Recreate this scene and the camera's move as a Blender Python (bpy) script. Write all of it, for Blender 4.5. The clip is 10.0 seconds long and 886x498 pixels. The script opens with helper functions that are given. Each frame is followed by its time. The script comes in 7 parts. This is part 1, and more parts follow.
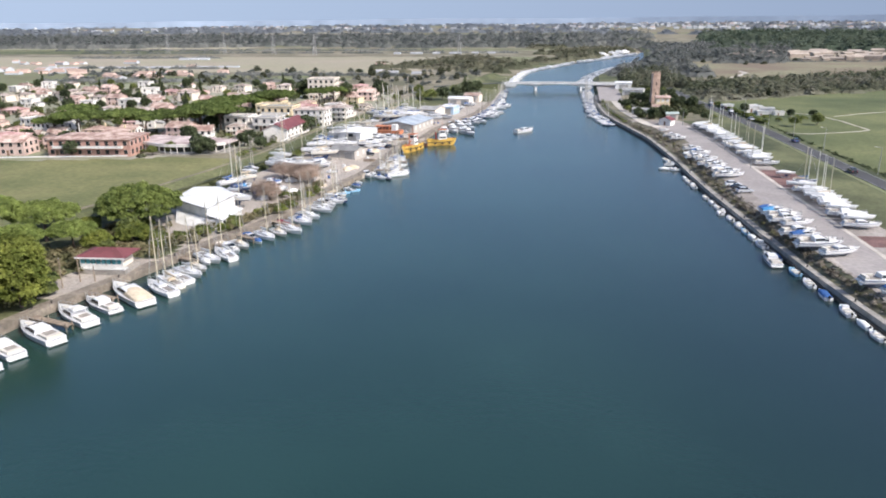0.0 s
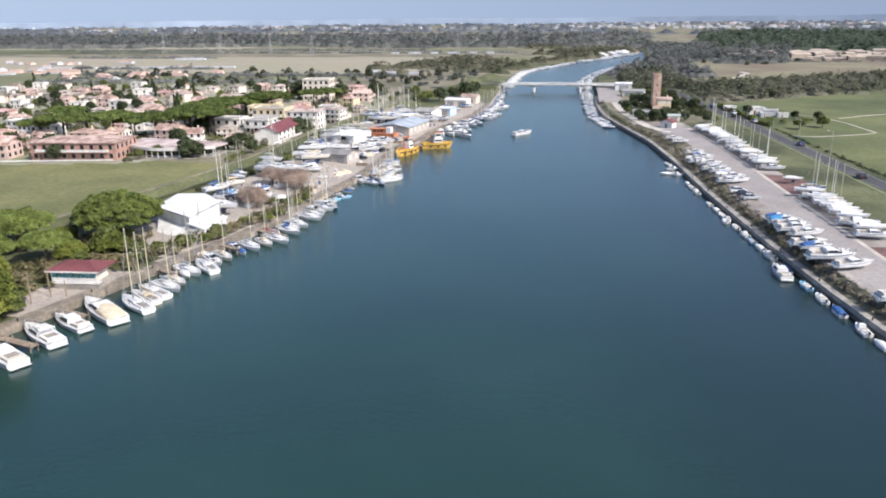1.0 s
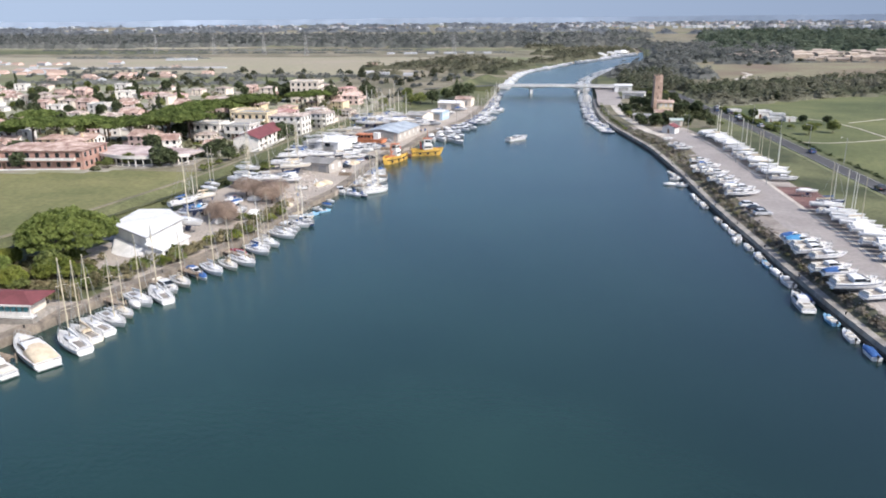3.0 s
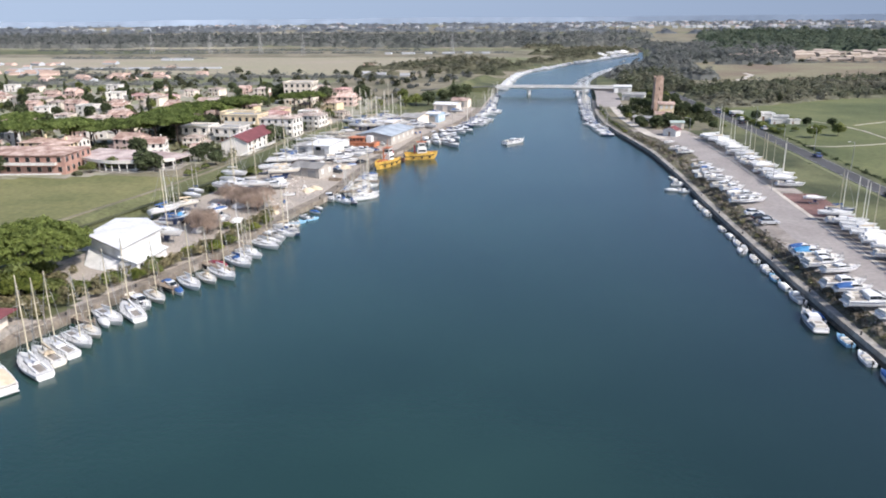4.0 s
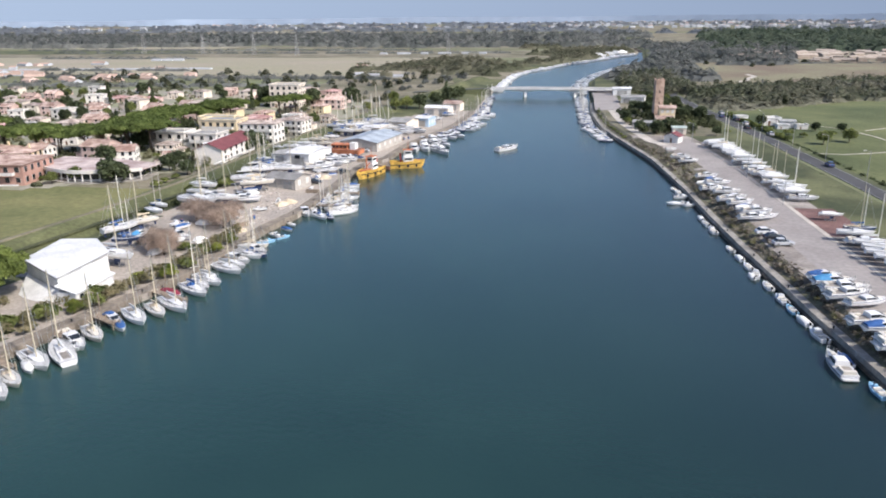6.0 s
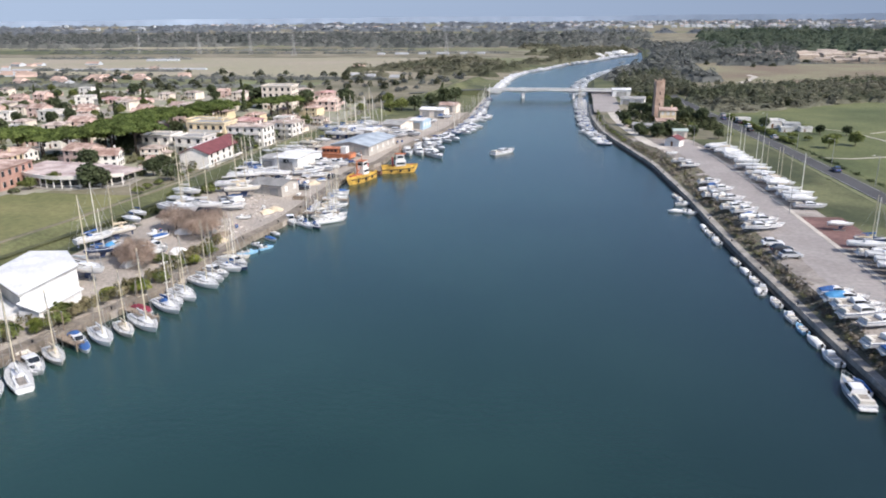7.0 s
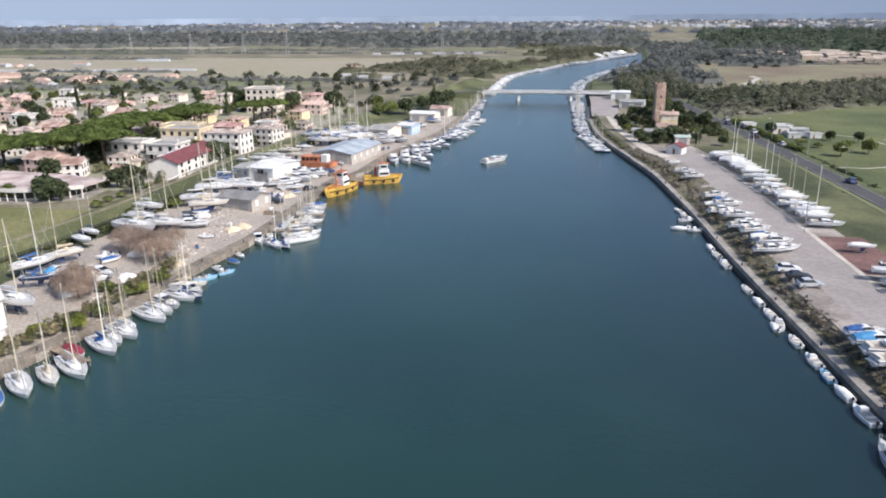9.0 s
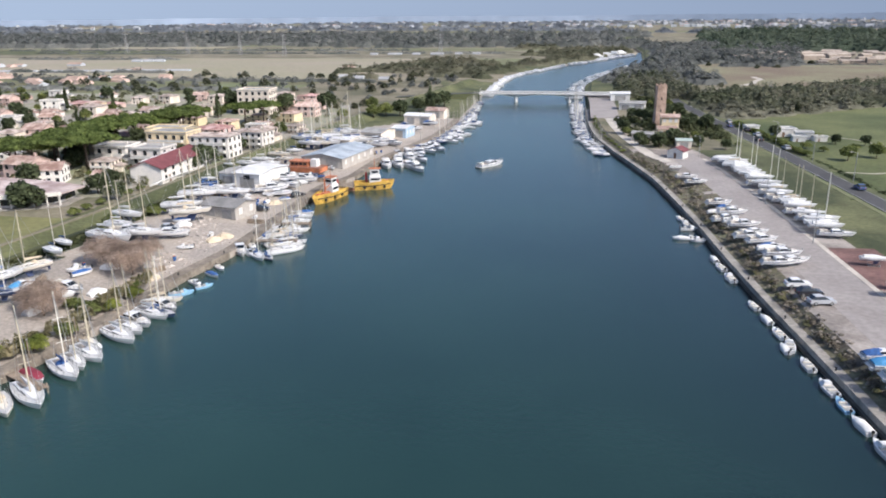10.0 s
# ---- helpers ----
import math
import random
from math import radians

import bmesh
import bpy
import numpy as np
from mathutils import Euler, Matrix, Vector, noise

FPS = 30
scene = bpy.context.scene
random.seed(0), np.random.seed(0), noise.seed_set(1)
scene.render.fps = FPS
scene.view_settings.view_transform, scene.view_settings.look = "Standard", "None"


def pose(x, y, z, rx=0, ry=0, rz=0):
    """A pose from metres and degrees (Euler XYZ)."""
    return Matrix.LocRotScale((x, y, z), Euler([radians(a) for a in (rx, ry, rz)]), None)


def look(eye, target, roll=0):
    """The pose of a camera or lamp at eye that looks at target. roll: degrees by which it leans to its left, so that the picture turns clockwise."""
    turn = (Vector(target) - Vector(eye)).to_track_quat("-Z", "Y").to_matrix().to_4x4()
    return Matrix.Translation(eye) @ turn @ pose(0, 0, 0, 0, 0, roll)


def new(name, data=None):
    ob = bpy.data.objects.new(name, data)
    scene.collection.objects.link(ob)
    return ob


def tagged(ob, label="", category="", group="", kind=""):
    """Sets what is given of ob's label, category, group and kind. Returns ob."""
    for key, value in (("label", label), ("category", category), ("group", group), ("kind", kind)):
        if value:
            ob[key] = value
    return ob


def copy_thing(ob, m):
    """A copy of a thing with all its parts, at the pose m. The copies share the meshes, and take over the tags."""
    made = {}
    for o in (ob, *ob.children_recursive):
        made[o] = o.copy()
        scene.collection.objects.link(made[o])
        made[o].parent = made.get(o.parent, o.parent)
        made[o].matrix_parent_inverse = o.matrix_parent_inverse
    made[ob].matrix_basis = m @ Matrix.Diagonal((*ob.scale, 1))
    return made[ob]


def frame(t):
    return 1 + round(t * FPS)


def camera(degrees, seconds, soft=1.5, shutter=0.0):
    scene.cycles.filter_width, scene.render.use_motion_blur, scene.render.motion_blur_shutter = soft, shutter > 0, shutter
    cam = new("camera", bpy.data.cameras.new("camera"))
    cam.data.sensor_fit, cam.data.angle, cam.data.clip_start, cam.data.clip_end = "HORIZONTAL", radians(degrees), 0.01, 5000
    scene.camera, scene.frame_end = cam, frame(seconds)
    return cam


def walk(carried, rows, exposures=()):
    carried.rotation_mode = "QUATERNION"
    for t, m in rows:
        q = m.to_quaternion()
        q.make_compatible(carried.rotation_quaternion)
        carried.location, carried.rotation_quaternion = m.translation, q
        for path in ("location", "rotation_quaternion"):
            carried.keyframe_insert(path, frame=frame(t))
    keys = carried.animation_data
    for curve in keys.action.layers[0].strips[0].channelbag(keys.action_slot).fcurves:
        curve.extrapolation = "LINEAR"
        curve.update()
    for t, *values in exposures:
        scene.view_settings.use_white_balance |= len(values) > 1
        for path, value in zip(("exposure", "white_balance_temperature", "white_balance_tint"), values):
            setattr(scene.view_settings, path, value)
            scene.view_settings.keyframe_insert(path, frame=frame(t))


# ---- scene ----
# camera and its flight, world metres, z = 0 is the river's surface
ROWS = [
    (0, 0.000, 0.000, 48.000, 9.568, -17.456, -0.534),
    (1, 0.085, 8.053, 48.017, 9.522, -17.476, -0.531),
    (2, 0.325, 16.179, 48.028, 9.480, -17.497, -0.527),
    (3, 0.694, 24.364, 48.035, 9.440, -17.517, -0.524),
    (4, 1.168, 32.597, 48.037, 9.404, -17.536, -0.520),
    (5, 1.722, 40.864, 48.036, 9.370, -17.554, -0.516),
    (6, 2.333, 49.154, 48.032, 9.339, -17.573, -0.512),
    (7, 2.974, 57.452, 48.026, 9.311, -17.590, -0.507),
    (8, 3.623, 65.747, 48.018, 9.286, -17.607, -0.503),
    (9, 4.254, 74.026, 48.009, 9.264, -17.623, -0.498),
    (10, 4.842, 82.276, 47.999, 9.244, -17.639, -0.493),
]


def flight(x, y, z, yaw, pitch, roll):
    a, b = radians(yaw), radians(pitch)
    way = Vector((-math.sin(a) * math.cos(b), math.cos(a) * math.cos(b), math.sin(b)))
    eye = Vector((x, y, z))
    return look(eye, eye + way, roll)


cam = camera(62.0, 10.0, soft=1.9)
walk(cam, [(r[0], flight(*r[1:])) for r in ROWS], exposures=[(0, 0.60, 6230, 12), (10, 0.43, 6230, 12)])

# ---- light ----
SUN_TO = Vector((0.80, -0.38, 0.0)).normalized()
SUN_UP = radians(43)
world = bpy.data.worlds.new("sky")
scene.world = world
world.use_nodes = True
wn = world.node_tree
sky = wn.nodes.new("ShaderNodeTexSky")
sky.sky_type, sky.sun_disc = "NISHITA", False
sky.sun_elevation, sky.sun_rotation = SUN_UP, math.atan2(SUN_TO.x, SUN_TO.y)
sky.air_density, sky.dust_density, sky.ozone_density = 0.75, 2.3, 2.2
wn.links.new(sky.outputs["Color"], wn.nodes["Background"].inputs["Color"])
wn.nodes["Background"].inputs["Strength"].default_value = 0.15
sun_data = bpy.data.lights.new("sun", "SUN")
sun_data.energy, sun_data.angle, sun_data.color = 3.5, radians(0.6), (1.0, 0.925, 0.82)
sun = new("sun", sun_data)
sun.matrix_world = look((0, 0, 300), Vector((0, 0, 300)) - (SUN_TO * math.cos(SUN_UP) + Vector((0, 0, math.sin(SUN_UP)))))

# ---- materials ----
MATS = {}


def mat(name, color, rough=0.7, vary=0.25, big=0.08, fine=2.5, bump=0.25, metal=0.0, second=None, random_tint=0.0, island=0.0, spec=0.4):
    """A surface with two scales of variation in world metres; second is a colour that comes through in patches."""
    if name in MATS:
        return MATS[name]
    m = bpy.data.materials.new(name)
    m.use_nodes = True
    n, l = m.node_tree.nodes, m.node_tree.links
    p = n["Principled BSDF"]
    p.inputs["Roughness"].default_value, p.inputs["Metallic"].default_value = rough, metal
    p.inputs["Specular IOR Level"].default_value = spec
    geo = n.new("ShaderNodeNewGeometry")

    def noise_at(scale, detail):
        t = n.new("ShaderNodeTexNoise")
        t.inputs["Scale"].default_value, t.inputs["Detail"].default_value = scale, detail
        l.new(geo.outputs["Position"], t.inputs["Vector"])
        return t

    a, b = noise_at(big, 5.0), noise_at(fine, 4.0)
    dark = [max(c * (1 - vary), 0) for c in color]
    light = [min(c * (1 + vary), 1) for c in (second or color)]
    r = n.new("ShaderNodeValToRGB")
    r.color_ramp.elements[0].position, r.color_ramp.elements[1].position = 0.36, 0.64
    r.color_ramp.elements[0].color, r.color_ramp.elements[1].color = (*dark, 1), (*light, 1)
    l.new(a.outputs["Fac"], r.inputs["Fac"])
    g = n.new("ShaderNodeMapRange")
    g.inputs["From Min"].default_value, g.inputs["From Max"].default_value = 0.3, 0.7
    g.inputs["To Min"].default_value, g.inputs["To Max"].default_value = 1 - vary * 0.8, 1 + vary * 0.8
    l.new(b.outputs["Fac"], g.inputs["Value"])
    last = g.outputs["Result"]
    for amount, source in ((random_tint, ("ShaderNodeObjectInfo", "Random")), (island, ("ShaderNodeNewGeometry", "Random Per Island"))):
        if amount:
            o = n.new(source[0])
            q = n.new("ShaderNodeMapRange")
            q.inputs["To Min"].default_value, q.inputs["To Max"].default_value = 1 - amount, 1 + amount
            l.new(o.outputs[source[1]], q.inputs["Value"])
            w = n.new("ShaderNodeMath")
            w.operation = "MULTIPLY"
            l.new(last, w.inputs[0]), l.new(q.outputs["Result"], w.inputs[1])
            last = w.outputs[0]
    v = n.new("ShaderNodeVectorMath")
    v.operation = "SCALE"
    l.new(r.outputs["Color"], v.inputs[0]), l.new(last, v.inputs["Scale"])
    l.new(v.outputs[0], p.inputs["Base Color"])
    if bump:
        k = n.new("ShaderNodeBump")
        k.inputs["Strength"].default_value, k.inputs["Distance"].default_value = bump, 0.15
        l.new(b.outputs["Fac"], k.inputs["Height"]), l.new(k.outputs["Normal"], p.inputs["Normal"])
    MATS[name] = m
    return m


def water_material():
    m = bpy.data.materials.new("river_water")
    m.use_nodes = True
    n, l = m.node_tree.nodes, m.node_tree.links
    p = n["Principled BSDF"]
    p.inputs["Roughness"].default_value, p.inputs["IOR"].default_value = 0.21, 1.43
    geo = n.new("ShaderNodeNewGeometry")
    heights = []
    for scale, stretch, amount in ((0.9, 1.4, 0.4), (0.16, 1.5, 0.42), (2.6, 1.3, 0.25)):
        mp = n.new("ShaderNodeMapping")
        mp.inputs["Scale"].default_value = (scale, scale * stretch, scale)
        mp.inputs["Rotation"].default_value = (0, 0, 0.35 * stretch)
        t = n.new("ShaderNodeTexNoise")
        t.inputs["Scale"].default_value, t.inputs["Detail"].default_value = 1.0, 4.0
        l.new(geo.outputs["Position"], mp.inputs["Vector"]), l.new(mp.outputs[0], t.inputs["Vector"])
        w = n.new("ShaderNodeMath")
        w.operation = "MULTIPLY"
        w.inputs[1].default_value = amount
        l.new(t.outputs["Fac"], w.inputs[0])
        heights.append(w)
    s1, s2 = n.new("ShaderNodeMath"), n.new("ShaderNodeMath")
    l.new(heights[0].outputs[0], s1.inputs[0]), l.new(heights[1].outputs[0], s1.inputs[1])
    l.new(s1.outputs[0], s2.inputs[0]), l.new(heights[2].outputs[0], s2.inputs[1])
    k = n.new("ShaderNodeBump")
    k.inputs["Strength"].default_value, k.inputs["Distance"].default_value = 0.24, 0.3
    l.new(s2.outputs[0], k.inputs["Height"]), l.new(k.outputs["Normal"], p.inputs["Normal"])
    t = n.new("ShaderNodeTexNoise")
    t.inputs["Scale"].default_value, t.inputs["Detail"].default_value = 0.018, 3.0
    l.new(geo.outputs["Position"], t.inputs["Vector"])
    r = n.new("ShaderNodeValToRGB")
    r.color_ramp.elements[0].position, r.color_ramp.elements[1].position = 0.35, 0.68
    r.color_ramp.elements[0].color, r.color_ramp.elements[1].color = (0.80, 0.84, 0.86, 1), (1.22, 1.16, 1.12, 1)
    l.new(t.outputs["Fac"], r.inputs["Fac"])
    # base colour lighter and greener off one bank, darker off the other
    sep, across, across_ramp = n.new("ShaderNodeSeparateXYZ"), n.new("ShaderNodeMapRange"), n.new("ShaderNodeValToRGB")
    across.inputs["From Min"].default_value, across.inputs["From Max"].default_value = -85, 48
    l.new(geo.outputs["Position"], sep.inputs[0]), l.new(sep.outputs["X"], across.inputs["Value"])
    l.new(across.outputs["Result"], across_ramp.inputs["Fac"])
    across_ramp.color_ramp.elements[0].color, across_ramp.color_ramp.elements[1].color = (0.0165, 0.0455, 0.0390, 1), (0.0078, 0.0215, 0.0212, 1)
    across_ramp.color_ramp.elements.new(0.6).color = (0.0142, 0.0390, 0.0352, 1)
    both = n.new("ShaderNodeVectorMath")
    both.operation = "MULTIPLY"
    l.new(across_ramp.outputs["Color"], both.inputs[0]), l.new(r.outputs["Color"], both.inputs[1])
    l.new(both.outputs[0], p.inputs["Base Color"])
    return m


GRASS = mat("grass", (0.062, 0.076, 0.030), 0.9, 0.30, 0.05, 1.2, 0.5, second=(0.098, 0.102, 0.046))
FIELD = mat("green_field", (0.112, 0.130, 0.044), 0.9, 0.24, 0.018, 0.8, 0.4, second=(0.180, 0.168, 0.070))
MEADOW = mat("green_meadow", (0.074, 0.098, 0.032), 0.9, 0.26, 0.02, 0.8, 0.4, second=(0.110, 0.118, 0.046))
EARTH = mat("trodden_yard_earth", (0.235, 0.205, 0.180), 0.9, 0.24, 0.10, 1.4, 0.4, second=(0.315, 0.285, 0.255))
SLOPE = mat("brown_slope_earth", (0.150, 0.125, 0.096), 0.95, 0.32, 0.15, 1.2, 0.6, second=(0.125, 0.122, 0.070))
DRY = mat("dry_grass", (0.17, 0.16, 0.085), 0.9, 0.22, 0.03, 0.9, 0.5, second=(0.13, 0.145, 0.07))
STUBBLE = mat("stubble_field", (0.35, 0.305, 0.225), 0.9, 0.15, 0.010, 0.3, 0.3, second=(0.235, 0.220, 0.145))
SCRUB = mat("scrub_ground", (0.145, 0.14, 0.085), 0.95, 0.24, 0.03, 0.6, 0.6, second=(0.19, 0.165, 0.115))
BROWN = mat("ploughed_field", (0.205, 0.155, 0.108), 0.95, 0.22, 0.02, 0.4, 0.4, second=(0.165, 0.155, 0.092))
DIRT = mat("marina_gravel", (0.42, 0.375, 0.325), 0.9, 0.28, 0.12, 1.6, 0.4, second=(0.29, 0.255, 0.215))
TOWN = mat("town_ground", (0.40, 0.365, 0.315), 0.9, 0.25, 0.05, 0.5, 0.4, second=(0.175, 0.185, 0.105))
BED = mat("river_bed", (0.06, 0.06, 0.045), 0.9, 0.2)
YARD = mat("yard_paving", (0.315, 0.285, 0.265), 0.85, 0.17, 0.10, 1.1, 0.2, second=(0.265, 0.242, 0.225))
SAND = mat("pale_sand_verge", (0.46, 0.42, 0.36), 0.9, 0.15, 0.2, 2.0, 0.3)
REDDIRT = mat("red_gravel", (0.15, 0.085, 0.075), 0.95, 0.25, 0.2, 1.5, 0.4)
ASPHALT = mat("road_asphalt", (0.078, 0.078, 0.080), 0.9, 0.14, 0.08, 1.5, 0.15, spec=0.2)
CONCRETE = mat("quay_concrete", (0.27, 0.25, 0.22), 0.85, 0.24, 0.3, 1.8, 0.3)
DARKSTONE = mat("wet_quay_stone", (0.085, 0.078, 0.065), 0.8, 0.3, 0.4, 2.2, 0.5)
ROCK = mat("breakwater_rock", (0.20, 0.176, 0.145), 0.9, 0.25, 0.4, 3.0, 0.5, island=0.18)
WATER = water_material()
GEL = mat("white_gelcoat", (0.69, 0.69, 0.68), 0.3, 0.05, 0.6, 6.0, 0.0, random_tint=0.08, spec=0.5)
CREAM = mat("cream_gelcoat", (0.62, 0.58, 0.50), 0.35, 0.06, 0.6, 6.0, 0.0, random_tint=0.1)
NAVY = mat("navy_gelcoat", (0.03, 0.05, 0.11), 0.3, 0.1, 0.6, 6.0, 0.0)
SKYBLUE = mat("light_blue_paint", (0.25, 0.45, 0.62), 0.4, 0.1, 0.6, 6.0, 0.0)
TEAK = mat("teak_deck", (0.30, 0.22, 0.14), 0.7, 0.2, 1.0, 8.0, 0.1)
DECK = mat("grey_white_deck", (0.52, 0.52, 0.505), 0.6, 0.08, 1.0, 8.0, 0.1)
SOLE = mat("grey_cockpit_teak", (0.25, 0.225, 0.195), 0.7, 0.15, 1.0, 6.0, 0.1)
GLASSDARK = mat("tinted_boat_window", (0.02, 0.025, 0.03), 0.08, 0.1, 1.0, 3.0, 0.0, spec=0.6)
ALU = mat("mast_aluminium", (0.74, 0.71, 0.62), 0.45, 0.06, 1.0, 8.0, 0.0)
GREYSPAR = mat("dull_grey_spar", (0.44, 0.41, 0.36), 0.5, 0.1, 1.0, 8.0, 0.0)
WOODMAST = mat("varnished_spar", (0.52, 0.465, 0.345), 0.5, 0.12, 1.0, 8.0, 0.0)
CANVASBLUE = mat("blue_canvas", (0.035, 0.10, 0.27), 0.85, 0.2, 1.5, 9.0, 0.2)
CANVASBRIGHT = mat("bright_blue_tarpaulin", (0.06, 0.235, 0.44), 0.6, 0.15, 0.8, 5.0, 0.3)
CANVASBEIGE = mat("beige_canvas", (0.56, 0.47, 0.34), 0.85, 0.12, 0.8, 6.0, 0.3)
CANVASWHITE = mat("white_canvas", (0.64, 0.64, 0.62), 0.8, 0.10, 0.8, 6.0, 0.3)
ANTIFOUL = mat("antifouling", (0.05, 0.07, 0.14), 0.8, 0.2, 0.8, 6.0, 0.1)
REDPAINT = mat("red_paint", (0.38, 0.06, 0.05), 0.5, 0.15, 0.5, 4.0, 0.1)
ORANGE = mat("rusty_orange_paint", (0.44, 0.165, 0.08), 0.7, 0.30, 0.5, 2.5, 0.2)
YELLOW = mat("worn_yellow_paint", (0.50, 0.31, 0.06), 0.7, 0.35, 0.4, 2.5, 0.2)
STEEL = mat("galvanised_steel", (0.36, 0.36, 0.35), 0.5, 0.15, 1.0, 6.0, 0.1, metal=0.4)
BLACK = mat("black_rubber", (0.02, 0.02, 0.02), 0.7, 0.2, 1.0, 6.0, 0.1)
TIMBER = mat("weathered_timber", (0.24, 0.19, 0.14), 0.85, 0.25, 0.8, 6.0, 0.3)

# ---- mesh helpers ----


def bm_new():
    return bmesh.new()


def part(name, bm, material, parent=None, label="", smooth=False):
    me = bpy.data.meshes.new(name)
    bm.to_mesh(me)
    bm.free()
    for m in material if isinstance(material, (list, tuple)) else (material,):
        me.materials.append(m)
    if smooth:
        me.shade_smooth()
    ob = new(name, me)
    if parent is not None:
        ob.parent = parent
    return tagged(ob, label)


def share(name, source, parent, m):
    """One more piece on the mesh of another."""
    ob = new(name, source.data)
    ob.parent = parent
    ob.matrix_basis = m
    return ob


def thing(name, label, category, group="", at=None):
    ob = new(name)
    ob.empty_display_size = 0.5
    if at is not None:
        ob.matrix_basis = at
    return tagged(ob, label, category, group)


def mesh_of(name, verts, faces, materials, index=None, kind="", label="", smooth=False, parent=None):
    me = bpy.data.meshes.new(name)
    me.from_pydata(verts, [], faces)
    for m in materials:
        me.materials.append(m)
    if index is not None:
        me.polygons.foreach_set("material_index", index)
    if smooth:
        me.shade_smooth()
    me.update()
    ob = new(name, me)
    if parent is not None:
        ob.parent = parent
    return tagged(ob, label, kind=kind)


def box(bm, x0, x1, y0, y1, z0, z1, mi=0):
    v = [bm.verts.new((x, y, z)) for z in (z0, z1) for x, y in ((x0, y0), (x1, y0), (x1, y1), (x0, y1))]
    for q in ((3, 2, 1, 0), (4, 5, 6, 7), (0, 1, 5, 4), (1, 2, 6, 5), (2, 3, 7, 6), (3, 0, 4, 7)):
        bm.faces.new([v[i] for i in q]).material_index = mi
    return bm


def rod(bm, p, q, r0, r1=None, n=6, mi=0):
    p, q = Vector(p), Vector(q)
    d = (q - p).normalized()
    u = d.cross(Vector((0, 0, 1)) if abs(d.z) < 0.9 else Vector((1, 0, 0))).normalized()
    w = d.cross(u)
    rings = []
    for c, r in ((p, r0), (q, r0 if r1 is None else r1)):
        rings.append([c + r * (math.cos(2 * math.pi * i / n) * u + math.sin(2 * math.pi * i / n) * w) for i in range(n)])
    return loft(bm, rings, mi=mi)


def loft(bm, rings, closed=True, caps=True, mi=0):
    vs = [[bm.verts.new(c) for c in ring] for ring in rings]
    n = len(vs[0])
    for a, b in zip(vs, vs[1:]):
        for i in range(n if closed else n - 1):
            j = (i + 1) % n
            bm.faces.new((a[i], a[j], b[j], b[i])).material_index = mi
    if caps:
        bm.faces.new(vs[0][::-1]).material_index = mi
        bm.faces.new(vs[-1]).material_index = mi
    bmesh.ops.recalc_face_normals(bm, faces=bm.faces)
    return bm


def prism(bm, outline, z0, z1, mi=0):
    return loft(bm, [[(x, y, z0) for x, y in outline], [(x, y, z1) for x, y in outline]], mi=mi)


# ---- the land: banks of the river as polylines ----
LEFT_BANK = [(-104, -400), (-94, 40), (-90, 80), (-87, 102), (-78, 135), (-70, 162), (-66.5, 180), (-65, 205), (-62, 220), (-61.5, 254), (-62, 282), (-57, 293), (-55.5, 322), (-50, 350), (-45, 376), (-43, 420), (-44, 503), (-45, 586), (-42, 665), (-33, 712), (-20, 746), (-1, 812), (21, 857), (55, 946), (80, 996), (91, 1040), (95, 1060)]
RIGHT_BANK = [(92, -400), (61, 40), (53.4, 100), (49.2, 124.5), (47.3, 137), (46.0, 147), (43.8, 166), (42, 185), (39.8, 207), (38, 230), (36.5, 255), (34.5, 278), (32, 303), (27, 329), (22.5, 352), (18.8, 375), (16.8, 400), (16, 430), (16.2, 460), (16.8, 490), (17.2, 515), (17.6, 565), (19.5, 605), (27, 650), (41, 712), (57, 764), (74, 816), (83, 870), (88, 935), (93, 1000), (97, 1040), (100, 1060)]


def along(line, y):
    ys, xs = [q[1] for q in line], [q[0] for q in line]
    return float(np.interp(y, ys, xs))


def xl(y):
    return along(LEFT_BANK, y)


def xr(y):
    return along(RIGHT_BANK, y)


SLOPE_END = [(3.6, 60), (3.8, 130), (4.4, 190), (5.0, 207), (6.4, 231), (9.0, 270), (10.0, 290), (8.0, 320), (4.0, 345), (4.0, 500)]
DYKE = [(-150, -400), (-138, 60), (-126, 120), (-114, 160), (-106.5, 200), (-103, 225), (-101.3, 245), (-99.8, 280), (-96.5, 330), (-93, 372), (-86, 430), (-75, 510), (-64, 600), (-40, 700)]
ROAD = [(112, -400), (96, 60), (90.5, 160), (86.5, 220), (84.2, 250), (81.8, 285), (78.2, 335), (73.8, 380), (70, 420), (67, 455), (64, 500), (66, 560), (90, 700), (140, 900)]


def bump_at(d, half_top, half_base):
    d = abs(d)
    return 1.0 if d < half_top else max(0.0, 1 - (d - half_top) / (half_base - half_top))


def land(x, y):
    """Height of the ground."""
    if x < (xl(y) + xr(y)) / 2:
        d = xl(y) - x
        z = 1.3 + 0.7 * min(1, max(0, (d - 6) / 10))
        if y < 620:
            z += 2.6 * bump_at(x - along(DYKE, y), 1.6, 6.6)
        return z
    d = x - xr(y)
    z = 1.2 + 1.7 * min(1, max(0, (d - 1.6) / (along(SLOPE_END, y) - 1.6)))
    return z


def inside(x, y, poly):
    c = False
    for (a, b), (p, q) in zip(poly, poly[1:] + poly[:1]):
        if (b > y) != (q > y) and x < (p - a) * (y - b) / (q - b) + a:
            c = not c
    return c


